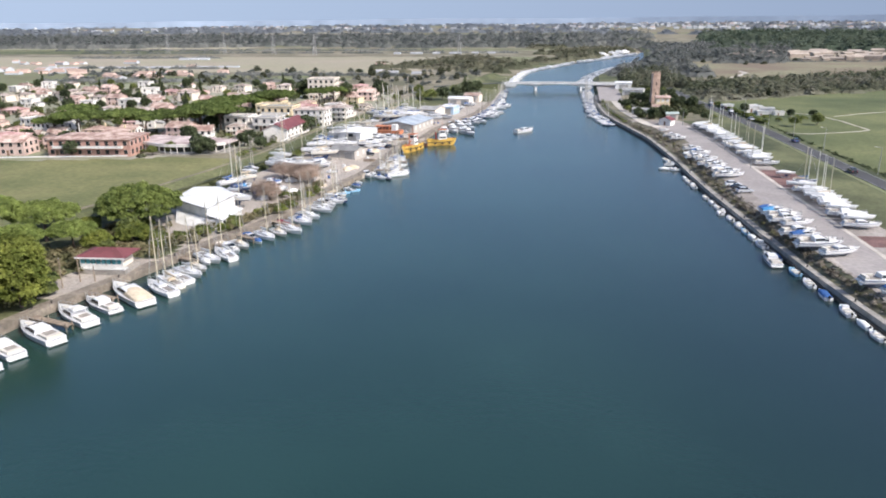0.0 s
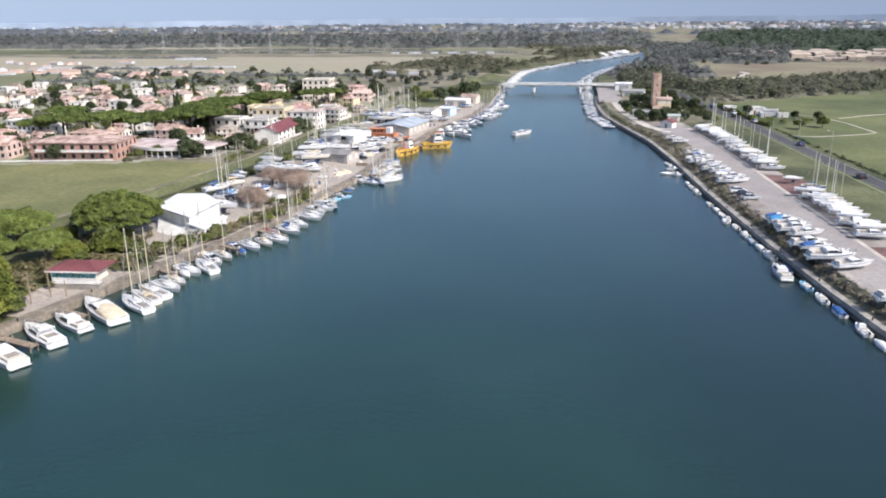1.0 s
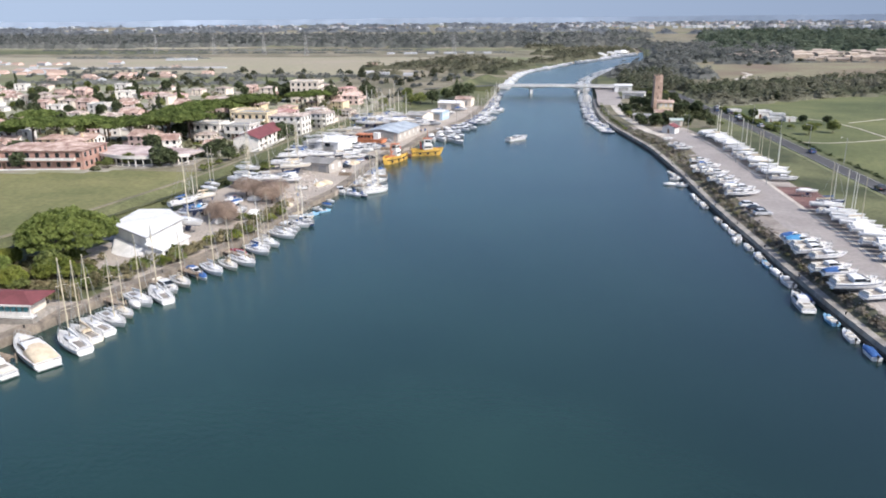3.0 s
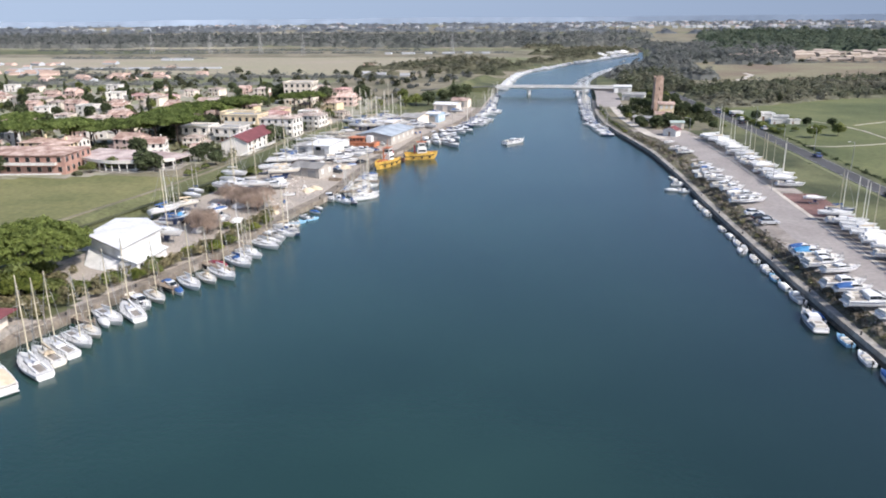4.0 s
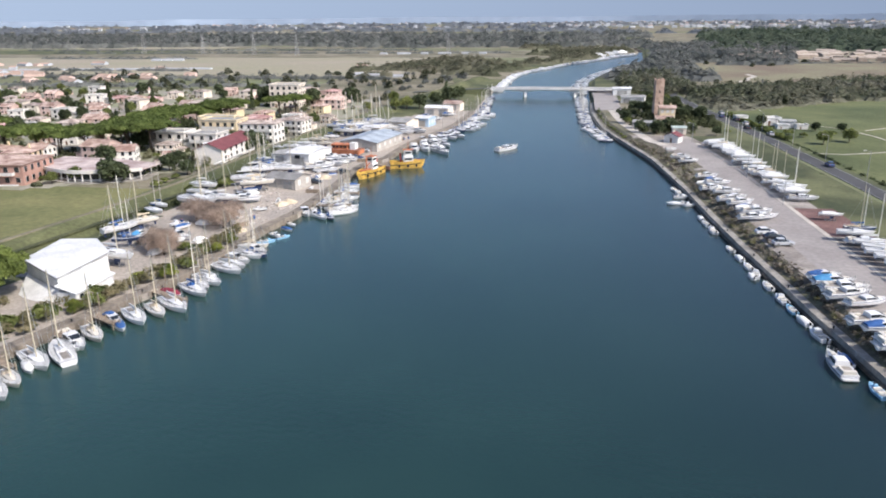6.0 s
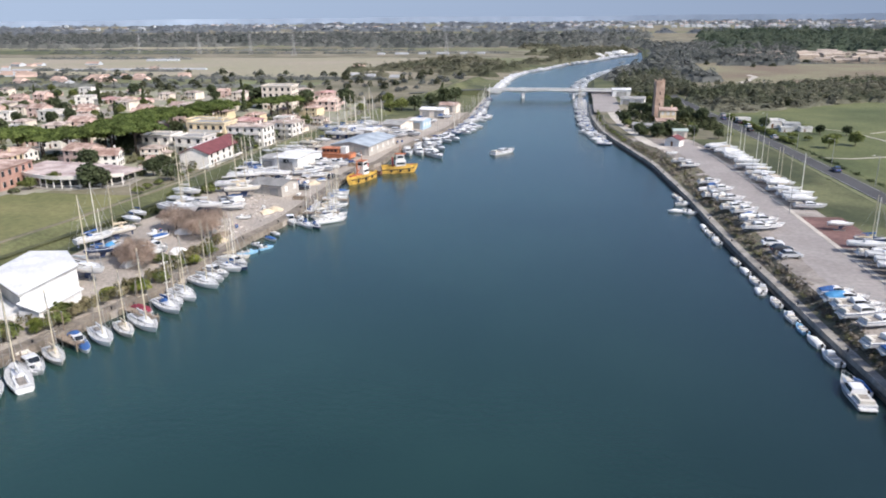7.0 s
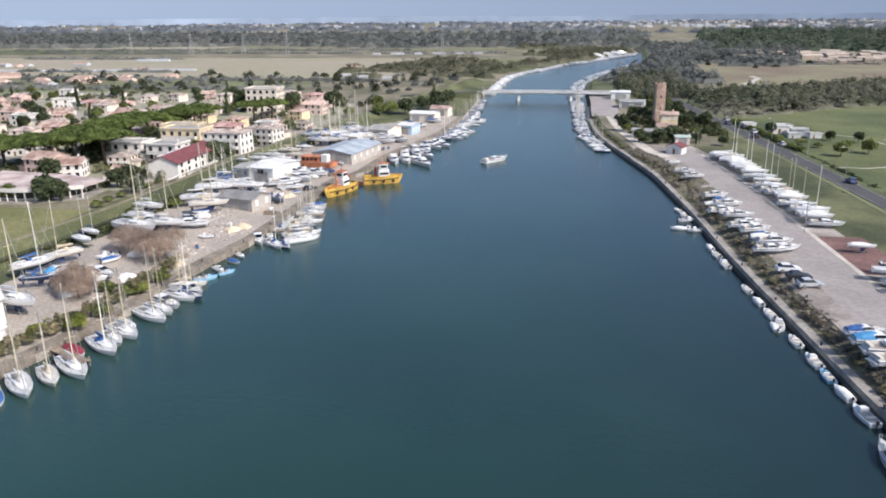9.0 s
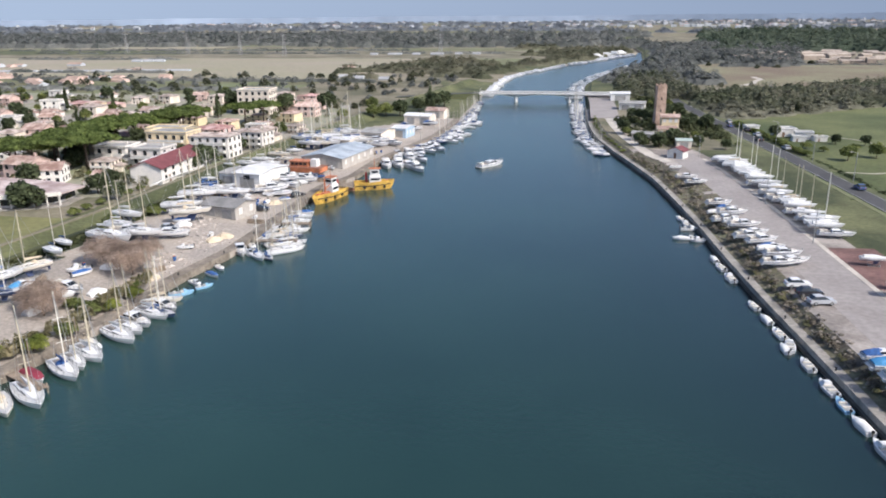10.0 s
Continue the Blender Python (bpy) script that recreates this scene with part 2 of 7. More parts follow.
TOWN_AREA = [(-520, 300), (-300, 235), (-200, 222), (-150, 231), (-125, 246), (-113, 270), (-108, 300), (-100, 350), (-98, 400), (-104, 470), (-160, 520), (-330, 520), (-520, 470)]
MARINA = [(-60, 90), (-86, 98), (-92.5, 112), (-93.5, 130), (-80, 133), (-80, 142), (-95, 148), (-98, 178), (-94, 200), (-94, 290), (-88, 350), (-78, 390), (-52, 430), (-30, 430), (-30, 90)]


def cover(x, y):
    """Which ground cover lies at a place (index into GROUND)."""
    j = 14 * noise.noise((x * 0.012, y * 0.012, 3.0)) + 4 * noise.noise((x * 0.06, y * 0.06, 9.0))
    u, v = x + j, y + j
    if xl(y) < x < xr(y):
        return 0
    if x < (xl(y) + xr(y)) / 2:
        w = 2.0 * noise.noise((x * 0.11, y * 0.11, 1.0))
        if inside(x + w, y + w, MARINA):
            return 1
        if inside(x + j * 0.3, y + j * 0.3, TOWN_AREA):
            return 2
        if y < 620 and x > along(DYKE, y) - 9:
            return 3
        if y < 236:
            return 4
        if v < 620:
            return 5 if u < -170 else 3 if u > -80 else 7
        if 640 < v < 900 and u < -140:
            return 6
        if v < 1150:
            return (7, 7, 3, 7, 5)[int(abs(noise.cell((x * 0.004, y * 0.011, 2.0))) * 4.99)]
        return (7, 7, 5, 6, 8)[int(abs(noise.cell((x * 0.002, y * 0.004, 2.0))) * 4.99)]
    d = x - xr(y)
    if y < 345 and d < along(SLOPE_END, y) + 1.2 * noise.noise((x * 0.3, y * 0.3, 5.0)):
        return 11
    if y < 345 and d < 27:
        return 10
    if y < 470 and d < 60 and x < along(ROAD, y) - 4:
        return 3 if x > along(ROAD, y) - 14 or y < 345 else 7
    if x < along(ROAD, y) + 5:
        return 3
    if y < 425 + 0.62 * (x - 75):
        return 12
    if 540 + 0.4 * (x - 75) < v < 800 and u > 105:
        return 9
    if v < 760:
        return 7
    return (7, 8, 7, 5, 9)[int(abs(noise.cell((x * 0.003, y * 0.006, 7.0))) * 4.99)]


GROUND = [BED, DIRT, TOWN, GRASS, FIELD, DRY, STUBBLE, SCRUB, SCRUB, BROWN, EARTH, SLOPE, MEADOW]


def build_ground():
    ys = [-400, -200, -80] + list(range(0, 60, 12)) + [60 + 3 * i for i in range(150)]
    step = 6.0
    while ys[-1] < 4850:
        ys.append(ys[-1] + step)
        step = min(step * 1.05, 160)
    offs = [0.0, 2.2, 4.2, 6, 8] + [8 + 3 * i for i in range(1, 48)]
    step = 5.0
    while offs[-1] < 4200:
        offs.append(offs[-1] + step)
        step *= 1.13
    verts, faces, index = [], [], []
    cols = 2 * len(offs) + 2
    for y in ys:
        a, b = xl(y), xr(y)
        row = [(a - o, y, land(a - o, y)) for o in reversed(offs)]
        row += [(a, y, -2.5), (b, y, -2.5)]
        row += [(b + o, y, land(b + o, y)) for o in offs]
        verts += row
    for r in range(len(ys) - 1):
        for c in range(cols - 1):
            i = r * cols + c
            faces.append((i, i + 1, i + cols + 1, i + cols))
            q = [verts[k] for k in faces[-1]]
            index.append(cover(sum(v[0] for v in q) / 4, sum(v[1] for v in q) / 4) if abs(c - len(offs)) > 1 else (0 if c == len(offs) else 1))
    return mesh_of("ground", verts, faces, GROUND, index, "structure", "flat delta land of fields, gravel yards and a grassy dyke")


build_ground()
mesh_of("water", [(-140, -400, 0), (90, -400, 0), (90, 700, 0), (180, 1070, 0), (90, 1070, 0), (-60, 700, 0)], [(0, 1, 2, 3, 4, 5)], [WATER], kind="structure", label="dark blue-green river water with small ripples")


def ribbon(name, line, width, top, thick, material, label="", side=0.0, step=6.0, y0=None, y1=None, kind="structure", on_land=True):
    """A slab that follows a polyline; side shifts it across, top is its height over the ground (or over the river)."""
    ys = np.arange(y0 if y0 is not None else line[0][1], (y1 if y1 is not None else line[-1][1]) + 0.1, step)
    rings = []
    for i, y in enumerate(ys):
        x = along(line, y)
        dx = (along(line, y + 1) - along(line, y - 1)) / 2
        n = Vector((1, -dx, 0)).normalized()
        c = Vector((x, y, 0)) + n * side
        l, r = c - n * width / 2, c + n * width / 2
        zl = (land(l.x, l.y) if on_land else 0) + top
        zr = (land(r.x, r.y) if on_land else 0) + top
        rings.append([(l.x, l.y, zl - thick), (r.x, r.y, zr - thick), (r.x, r.y, zr), (l.x, l.y, zl)])
    return tagged(part(name, loft(bm_new(), rings), material), label, kind=kind)


# quays
ribbon("quay_left", LEFT_BANK, 2.4, 1.45, 3.6, mat("dirty_quay_concrete", (0.20, 0.17, 0.135), 0.9, 0.28, 0.35, 1.8, 0.4), "worn concrete quay edge along the moored boats", side=-1.1, y0=20, y1=430, on_land=False)
ribbon("quay_right", RIGHT_BANK, 1.5, 1.45, 4.2, CONCRETE, "concrete sea wall with a walkway", side=0.7, y0=-120, y1=470, on_land=False)
ribbon("quay_foot_right", RIGHT_BANK, 0.5, 0.5, 2.4, DARKSTONE, "dark wet foot of the sea wall", side=-0.25, y0=-120, y1=470, on_land=False)
# right yard and road
YARD_MID = [(63, -100), (60, 60), (58, 120), (55.5, 170), (53.5, 205), (52, 240), (50, 280), (47.5, 310), (43, 345), (36, 380), (30, 410)]
ribbon("yard_pavement", YARD_MID, 9.5, 0.012, 0.4, YARD, "pale worn asphalt of the boat yard", y0=20, y1=340)
ribbon("yard_lane", [(38, 322), (34, 332), (31, 352), (27.8, 375), (25.8, 404), (25, 433), (24.6, 470), (24, 490)], 3.8, 0.03, 0.4, SAND, "narrow pale lane along the quay", side=0.4, y0=322, y1=488)
ribbon("yard_verge", YARD_MID, 1.0, 0.03, 0.4, SAND, "pale sandy edge of the yard", side=5.2, y0=100, y1=330)
ribbon("road", ROAD, 5.6, 0.10, 0.5, ASPHALT, "grey asphalt country road behind the yard", y0=20, y1=700)
ribbon("road_shoulder", ROAD, 1.4, 0.05, 0.4, DRY, "dry grass shoulder of the road", side=-3.9, y0=20, y1=520)

# ---- boats: bow towards +x, z = 0 at the waterline ----


def half_beam(t, beam, stern=0.80):
    return beam / 2 * ((stern + (1 - stern) * math.sin(min(t / 0.42, 1) * math.pi / 2)) if t < 0.42 else max(1 - ((t - 0.42) / 0.58) ** 2.3, 0.015))


def sheer(t, high):
    return high * (0.86 + 0.06 * abs(t - 0.35) + 0.30 * max(t - 0.4, 0))


def hull(length, beam, high, draft, stern=0.8, vee=0.75):
    rings = []
    for i in range(11):
        t = i / 10
        b, s = half_beam(t, beam, stern), sheer(t, high)
        x = -length / 2 + t * length
        rake = 0.11 * length * max(t - 0.55, 0) / 0.45
        low = -draft * (1 - max(t - 0.75, 0) * 2.2)
        half = [(b, s, 0), (b * 0.97, s * 0.45, 0.4), (b * vee, -0.05, 0.8), (b * 0.35, low * 0.75, 1.0)]
        ring = [(x - rake * k, -w, z) for w, z, k in half] + [(x - rake, 0, low)] + [(x - rake * k, w, z) for w, z, k in reversed(half)]
        rings.append(ring)
    bm = loft(bm_new(), rings)
    for f in bm.faces:
        if max(v.co.z for v in f.verts) < 0.02:
            f.material_index = 1
    return bm


def deck_slab(length, beam, high, t0, t1, drop=-0.03, inset=0.93, thick=0.07, stern=0.8):
    rings = []
    for i in range(9):
        t = t0 + (t1 - t0) * i / 8
        b, z, x = half_beam(t, beam, stern) * inset, sheer(t, high) - drop, -length / 2 + t * length
        rings.append([(x, -b, z - thick), (x, b, z - thick), (x, b, z), (x, 0, z + 0.05), (x, -b, z)])
    return loft(bm_new(), rings)


def trunk(stations):
    """A cabin from stations (x, half width at foot, half width at top, z foot, z top)."""
    return loft(bm_new(), [[(x, -a, z0), (x, a, z0), (x, b, z1 - 0.08), (x, b * 0.85, z1), (x, -b * 0.85, z1), (x, -b, z1 - 0.08)] for x, a, b, z0, z1 in stations])


def rail(bm, length, beam, high, t0, t1, up=0.6, r=0.025):
    """One bent tube: along the deck's edge and round the bow, dipping down to the deck at every foot."""
    path = []
    for s in (-1, 1):
        side = []
        for i in range(6):
            t = t0 + (t1 - t0) * i / 5
            q = Vector((-length / 2 + t * length, s * half_beam(t, beam) * 0.92, sheer(t, high)))
            side += [q + Vector((-0.04, 0, up)), q, q + Vector((0.04, 0, up))]
        path += side if s < 0 else side[::-1]
    return loft(bm, [[(p.x - r, p.y - r, p.z), (p.x + r, p.y - r, p.z + r), (p.x + r, p.y + r, p.z), (p.x - r, p.y + r, p.z + r)] for p in path])


def sailboat(length=10.0, body=GEL, cover=CANVASBLUE, spar=ALU, mast=12.5, label="", hood=True, sole=SOLE, lite=False, keel=None):
    L, B, H = length, length * 0.345, length * 0.10
    ob = thing("sailboat", label, "sailboat")
    part("hull", hull(L, B, H, 0.45, 0.72), (body, ANTIFOUL), ob)
    if lite:
        hood = False
    bm = bm_new()
    loft(bm, [[(-0.06 * L, -0.05, -1.75), (0.06 * L, -0.09, -1.75), (0.06 * L, 0.09, -1.75), (-0.06 * L, 0.05, -1.75)], [(-0.05 * L, -0.05, -0.3), (0.13 * L, -0.1, -0.3), (0.13 * L, 0.1, -0.3), (-0.05 * L, 0.05, -0.3)]])
    if keel or not lite:
        part("keel", bm, ANTIFOUL, ob)
    else:
        bm.free()
    if not lite:
        part("rudder", box(bm_new(), -0.46 * L, -0.41 * L, -0.05, 0.05, -1.25, 0.1), ANTIFOUL, ob)
    part("deck", deck_slab(L, B, H, 0.0, 0.97, stern=0.72), DECK, ob)
    s = H * 0.9
    part("cabin", trunk([(-0.10 * L, 0.27 * B, 0.24 * B, s, s + 0.48), (0.08 * L, 0.26 * B, 0.22 * B, s, s + 0.46), (0.26 * L, 0.14 * B, 0.10 * B, s + 0.05, s + 0.22)]), body, ob)
    if not lite:
        for q in (-1, 1):
            bm = bm_new()
            loft(bm, [[(-0.08 * L, q * (0.262 * B), s + 0.18), (-0.08 * L, q * (0.268 * B), s + 0.18), (-0.08 * L, q * (0.258 * B), s + 0.34), (-0.08 * L, q * (0.252 * B), s + 0.34)], [(0.12 * L, q * (0.235 * B), s + 0.2), (0.12 * L, q * (0.242 * B), s + 0.2), (0.12 * L, q * (0.23 * B), s + 0.32), (0.12 * L, q * (0.222 * B), s + 0.32)]])
            part("cabin_window", bm, GLASSDARK, ob)
        bm = bm_new()
        box(bm, -0.40 * L, -0.12 * L, -0.15 * B, 0.15 * B, s - 0.02, s + 0.09)
        part("cockpit_sole", bm, sole, ob)
        for q in (-1, 1):
            part("coaming", box(bm_new(), -0.42 * L, -0.11 * L, q * 0.23 * B - 0.13, q * 0.23 * B + 0.13, s, s + 0.28), body, ob)
    if hood:
        part("sprayhood", loft(bm_new(), [[(x, w * math.cos(a), s + 0.3 + h * math.sin(a)) for a in [k * math.pi / 6 for k in range(7)]] for x, w, h in ((-0.17 * L, 0.25 * B, 0.62), (-0.11 * L, 0.26 * B, 0.66), (-0.06 * L, 0.22 * B, 0.18))]), cover, ob, "canvas sprayhood")
    mx = 0.08 * L
    if not mast:
        part("boat_cover", trunk([(-0.40 * L, 0.30 * B, 0.10 * B, s + 0.1, s + 0.75), (-0.08 * L, 0.31 * B, 0.10 * B, s + 0.1, s + 0.95), (0.12 * L, 0.28 * B, 0.08 * B, s + 0.1, s + 0.7)]), cover, ob, "canvas winter cover over the cockpit")
        return ob
    part("mast", rod(bm_new(), (mx, 0, s + 0.3), (mx - 0.15, 0, s + mast), 0.12, 0.085, 8), spar, ob)
    for h in () if lite else (0.36, 0.66):
        part("spreader", box(bm_new(), mx - 0.12, mx, -0.24 * B, 0.24 * B, s + mast * h, s + mast * h + 0.05), spar, ob)
    part("boom", rod(bm_new(), (mx, 0, s + 1.25), (-0.33 * L, 0, s + 1.15), 0.06, 0.05), spar, ob)
    part("sail_cover", loft(bm_new(), [[(x, -w, s + 1.27), (x, w, s + 1.27), (x, w * 0.7, s + 1.27 + h), (x, -w * 0.7, s + 1.27 + h)] for x, w, h in ((mx - 0.1, 0.16, 0.55), (-0.1 * L, 0.15, 0.38), (-0.31 * L, 0.09, 0.18))]), cover, ob, "stowed mainsail under a canvas cover")
    if lite:
        return ob
    bm = bm_new()
    top = (mx - 0.14, 0, s + mast * 0.97)
    rod(bm, top, (0.47 * L, 0, H), 0.045, n=4)
    rod(bm, top, (-0.49 * L, 0, H * 0.9), 0.02, n=4)
    for q in (-1, 1):
        rod(bm, (mx - 0.05, q * 0.24 * B, s + mast * 0.66), (mx - 0.2, q * 0.46 * B, s), 0.018, n=4)
    part("rigging", bm, STEEL, ob)
    part("pulpit", rail(bm_new(), L, B, H, 0.05, 0.95), STEEL, ob)
    return ob


def motor_yacht(length=12.0, body=GEL, canvas=None, label="", fly=False, lite=False):
    L, B, H = length, length * 0.31, length * 0.098
    ob = thing("motor_yacht", label, "motor boat")
    part("hull", hull(L, B, H, 0.6, 0.9, 0.85), (body, ANTIFOUL), ob)
    part("rubbing_strake", loft(bm_new(), [[(-L / 2 + t * L, q * half_beam(t, B, 0.9) * 1.015, sheer(t, H) - d) for q, d in ((-1, 0.22), (-1, 0.10), (1, 0.10), (1, 0.22))] for t in [k / 10 for k in range(10)]]), NAVY if canvas is not CANVASBEIGE else TEAK, ob)
    part("deck", deck_slab(L, B, H, 0.0, 0.97, stern=0.9), DECK, ob)
    if not lite:
        part("swim_platform", box(bm_new(), -0.56 * L, -0.495 * L, -0.40 * B, 0.40 * B, 0.22, 0.34), DECK, ob)
    s = H * 0.9
    part("cabin", trunk([(-0.16 * L, 0.40 * B, 0.34 * B, s, s + 0.85), (0.04 * L, 0.38 * B, 0.32 * B, s, s + 0.9), (0.17 * L, 0.33 * B, 0.24 * B, s, s + 0.42), (0.36 * L, 0.16 * B, 0.10 * B, s + 0.12, s + 0.3)]), body, ob)
    for q in (-1, 1):
        bm = bm_new()
        loft(bm, [[(x, q * (a - 0.03), s + z0), (x, q * (a + 0.025), s + z0), (x, q * (b + 0.025), s + z1), (x, q * (b - 0.03), s + z1)] for x, a, b, z0, z1 in ((-0.15 * L, 0.39 * B, 0.352 * B, 0.24, 0.74), (0.03 * L, 0.368 * B, 0.332 * B, 0.26, 0.76), (0.14 * L, 0.345 * B, 0.315 * B, 0.22, 0.46))])
        part("side_window", bm, GLASSDARK, ob)
    part("windscreen", loft(bm_new(), [[(x, -w, z - 0.03), (x, w, z - 0.03), (x, w, z + 0.035), (x, -w, z + 0.035)] for x, w, z in ((0.055 * L, 0.29 * B, s + 0.85), (0.165 * L, 0.23 * B, s + 0.48))]), GLASSDARK, ob)
    if fly:
        part("flybridge", trunk([(-0.20 * L, 0.30 * B, 0.31 * B, s + 0.88, s + 1.3), (-0.02 * L, 0.28 * B, 0.26 * B, s + 0.88, s + 1.34), (0.04 * L, 0.2 * B, 0.15 * B, s + 0.88, s + 1.1)]), body, ob)
        part("flybridge_seat", box(bm_new(), -0.17 * L, -0.08 * L, -0.22 * B, 0.22 * B, s + 1.28, s + 1.46), CREAM, ob)
    if lite:
        return ob
    if fly:
        bm = bm_new()
        for q in (-1, 1):
            rod(bm, (-0.20 * L, q * 0.40 * B, s), (-0.25 * L, q * 0.30 * B, s + 1.45), 0.07, 0.06)
        rod(bm, (-0.25 * L, -0.31 * B, s + 1.45), (-0.25 * L, 0.31 * B, s + 1.45), 0.09)
        part("radar_arch", bm, body, ob)
    if canvas is None:
        bm = box(bm_new(), -0.46 * L, -0.17 * L, -0.34 * B, 0.34 * B, s + 0.0, s + 0.10)
        part("cockpit_sole", bm, SOLE, ob)
        bm = box(bm_new(), -0.47 * L, -0.40 * L, -0.34 * B, 0.34 * B, s + 0.1, s + 0.5)
        box(bm, -0.40 * L, -0.24 * L, 0.22 * B, 0.34 * B, s + 0.1, s + 0.45)
        part("cockpit_seat", bm, CREAM, ob)
    else:
        part("canvas_cover", loft(bm_new(), [[(x, w * math.cos(a), s + 0.05 + h * math.sin(a)) for a in [k * math.pi / 6 for k in range(7)]] for x, w, h in ((-0.49 * L, 0.42 * B, 0.30), (-0.38 * L, 0.44 * B, 0.70), (-0.24 * L, 0.44 * B, 0.98), (-0.12 * L, 0.42 * B, 1.02), (-0.06 * L, 0.36 * B, 0.80))]), canvas, ob, "canvas cover over the cockpit")
    part("sunpad", box(bm_new(), 0.19 * L, 0.31 * L, -0.12 * B, 0.12 * B, s + 0.30, s + 0.46), CREAM, ob)
    part("pulpit", rail(bm_new(), L, B, H, 0.55, 0.97), STEEL, ob)
    return ob


def open_boat(length=6.0, body=GEL, canvas=None, label="", cabin=False):
    L, B, H = length, length * 0.36, length * 0.125
    ob = thing("small_motorboat", label, "motor boat")
    part("hull", hull(L, B, H, 0.3, 0.88, 0.85), (body, ANTIFOUL), ob)
    part("gunwale", deck_slab(L, B, H, 0.0, 0.98, inset=1.0, thick=0.1, stern=0.88), body, ob)
    s = H * 0.88
    if canvas is None:
        bm = bm_new()
        loft(bm, [[(-L / 2 + t * L, -half_beam(t, B, 0.88) * 0.78, s + 0.09), (-L / 2 + t * L, half_beam(t, B, 0.88) * 0.78, s + 0.09), (-L / 2 + t * L, half_beam(t, B, 0.88) * 0.78, s + 0.13), (-L / 2 + t * L, -half_beam(t, B, 0.88) * 0.78, s + 0.13)] for t in (0.04, 0.2, 0.4, 0.6)])
        part("cockpit_sole", bm, mat("grey_cockpit_sole", (0.30, 0.31, 0.31), 0.7, 0.15, 1.0, 5.0, 0.1), ob)
        for x in (-0.30, -0.02):
            part("thwart", box(bm_new(), x * L, (x + 0.08) * L, -0.36 * B, 0.36 * B, s + 0.12, s + 0.34), CREAM, ob)
        if cabin:
            part("cabin", trunk([(0.0, 0.36 * B, 0.30 * B, s + 0.1, s + 1.0), (0.15 * L, 0.33 * B, 0.26 * B, s + 0.1, s + 0.95), (0.30 * L, 0.22 * B, 0.15 * B, s + 0.1, s + 0.4)]), body, ob)
            part("windscreen", loft(bm_new(), [[(x, -w, z - 0.02), (x, w, z - 0.02), (x, w, z + 0.04), (x, -w, z + 0.04)] for x, w, z in ((0.16 * L, 0.24 * B, s + 0.92), (0.27 * L, 0.17 * B, s + 0.5))]), GLASSDARK, ob)
        else:
            part("console", trunk([(0.08 * L, 0.16 * B, 0.13 * B, s + 0.1, s + 0.75), (0.2 * L, 0.14 * B, 0.10 * B, s + 0.1, s + 0.6)]), body, ob)
            part("windscreen", box(bm_new(), 0.17 * L, 0.18 * L, -0.13 * B, 0.13 * B, s + 0.62, s + 0.95), GLASSDARK, ob)
    else:
        part("canvas_cover", loft(bm_new(), [[(x, w * math.cos(a), s + 0.08 + h * math.sin(a)) for a in [k * math.pi / 6 for k in range(7)]] for x, w, h in ((-0.47 * L, 0.42 * B, 0.22), (-0.2 * L, 0.46 * B, 0.5), (0.1 * L, 0.46 * B, 0.62), (0.3 * L, 0.33 * B, 0.3), (0.44 * L, 0.12 * B, 0.12))]), canvas, ob, "canvas cover over the whole boat")
    bm = box(bm_new(), -0.545 * L, -0.515 * L, -0.06, 0.06, -0.4, s + 0.15)
    part("outboard_motor", loft(bm, [[(x, -0.16, z0), (x, 0.16, z0), (x, 0.13, z1), (x, -0.13, z1)] for x, z0, z1 in ((-0.58 * L, s + 0.15, s + 0.55), (-0.53 * L, s + 0.1, s + 0.68), (-0.50 * L, s + 0.15, s + 0.6))]), BLACK, ob)
    return ob


def boat_stand(length, high, label="galvanised steel cradle under a boat"):
    bm = bm_new()
    for q in (-0.8, 0.8):
        box(bm, -0.30 * length, 0.25 * length, q - 0.07, q + 0.07, 0.0, 0.14)
    for x in (-0.27 * length, 0.22 * length):
        box(bm, x - 0.07, x + 0.07, -0.87, 0.87, 0.10, 0.24)
        for q in (-1, 1):
            rod(bm, (x, q * 0.80, 0.1), (x, q * 0.95, high), 0.06)
    return tagged(part("boat_stand", bm, STEEL), label, "boat stand", "cradles in the boat yard")


PROTO = {}
MADE = set()


def put(kind, x, y, z, heading, size=1.0, group="", heel=0.0, label=""):
    """Stands the prototype at its first place, and copies it to the others."""
    m = pose(x, y, z, heel, 0, heading) @ Matrix.Scale(size, 4)
    ob = PROTO[kind]
    if kind in MADE:
        ob = copy_thing(ob, m)
    else:
        MADE.add(kind)
        ob.matrix_basis = m
    return tagged(ob, label, group=group)


PROTO["sail_blue"] = sailboat(10.5, GEL, CANVASBLUE, ALU, 13.8, "white sailing yacht with a blue sail cover")
PROTO["sail_white"] = sailboat(10.0, GEL, CANVASWHITE, WOODMAST, 13.2, "white sailing yacht with a pale mast and white canvas", hood=False)
PROTO["sail_beige"] = sailboat(9.2, CREAM, CANVASBEIGE, WOODMAST, 12.4, "cream sailing yacht with beige canvas")
PROTO["sail_navy"] = sailboat(10.0, NAVY, CANVASBLUE, ALU, 13.0, "dark blue sailing yacht with a white deck")
PROTO["yacht"] = motor_yacht(12.5, GEL, None, "white motor yacht with tinted windows and teak cockpit")
PROTO["yacht_fly"] = motor_yacht(12.0, GEL, None, "white motor yacht with a flybridge", fly=True)
PROTO["yacht_beige"] = motor_yacht(13.0, GEL, CANVASBEIGE, "white motor yacht under a beige canvas cover")
PROTO["cruiser"] = motor_yacht(8.5, GEL, None, "small white cabin cruiser")
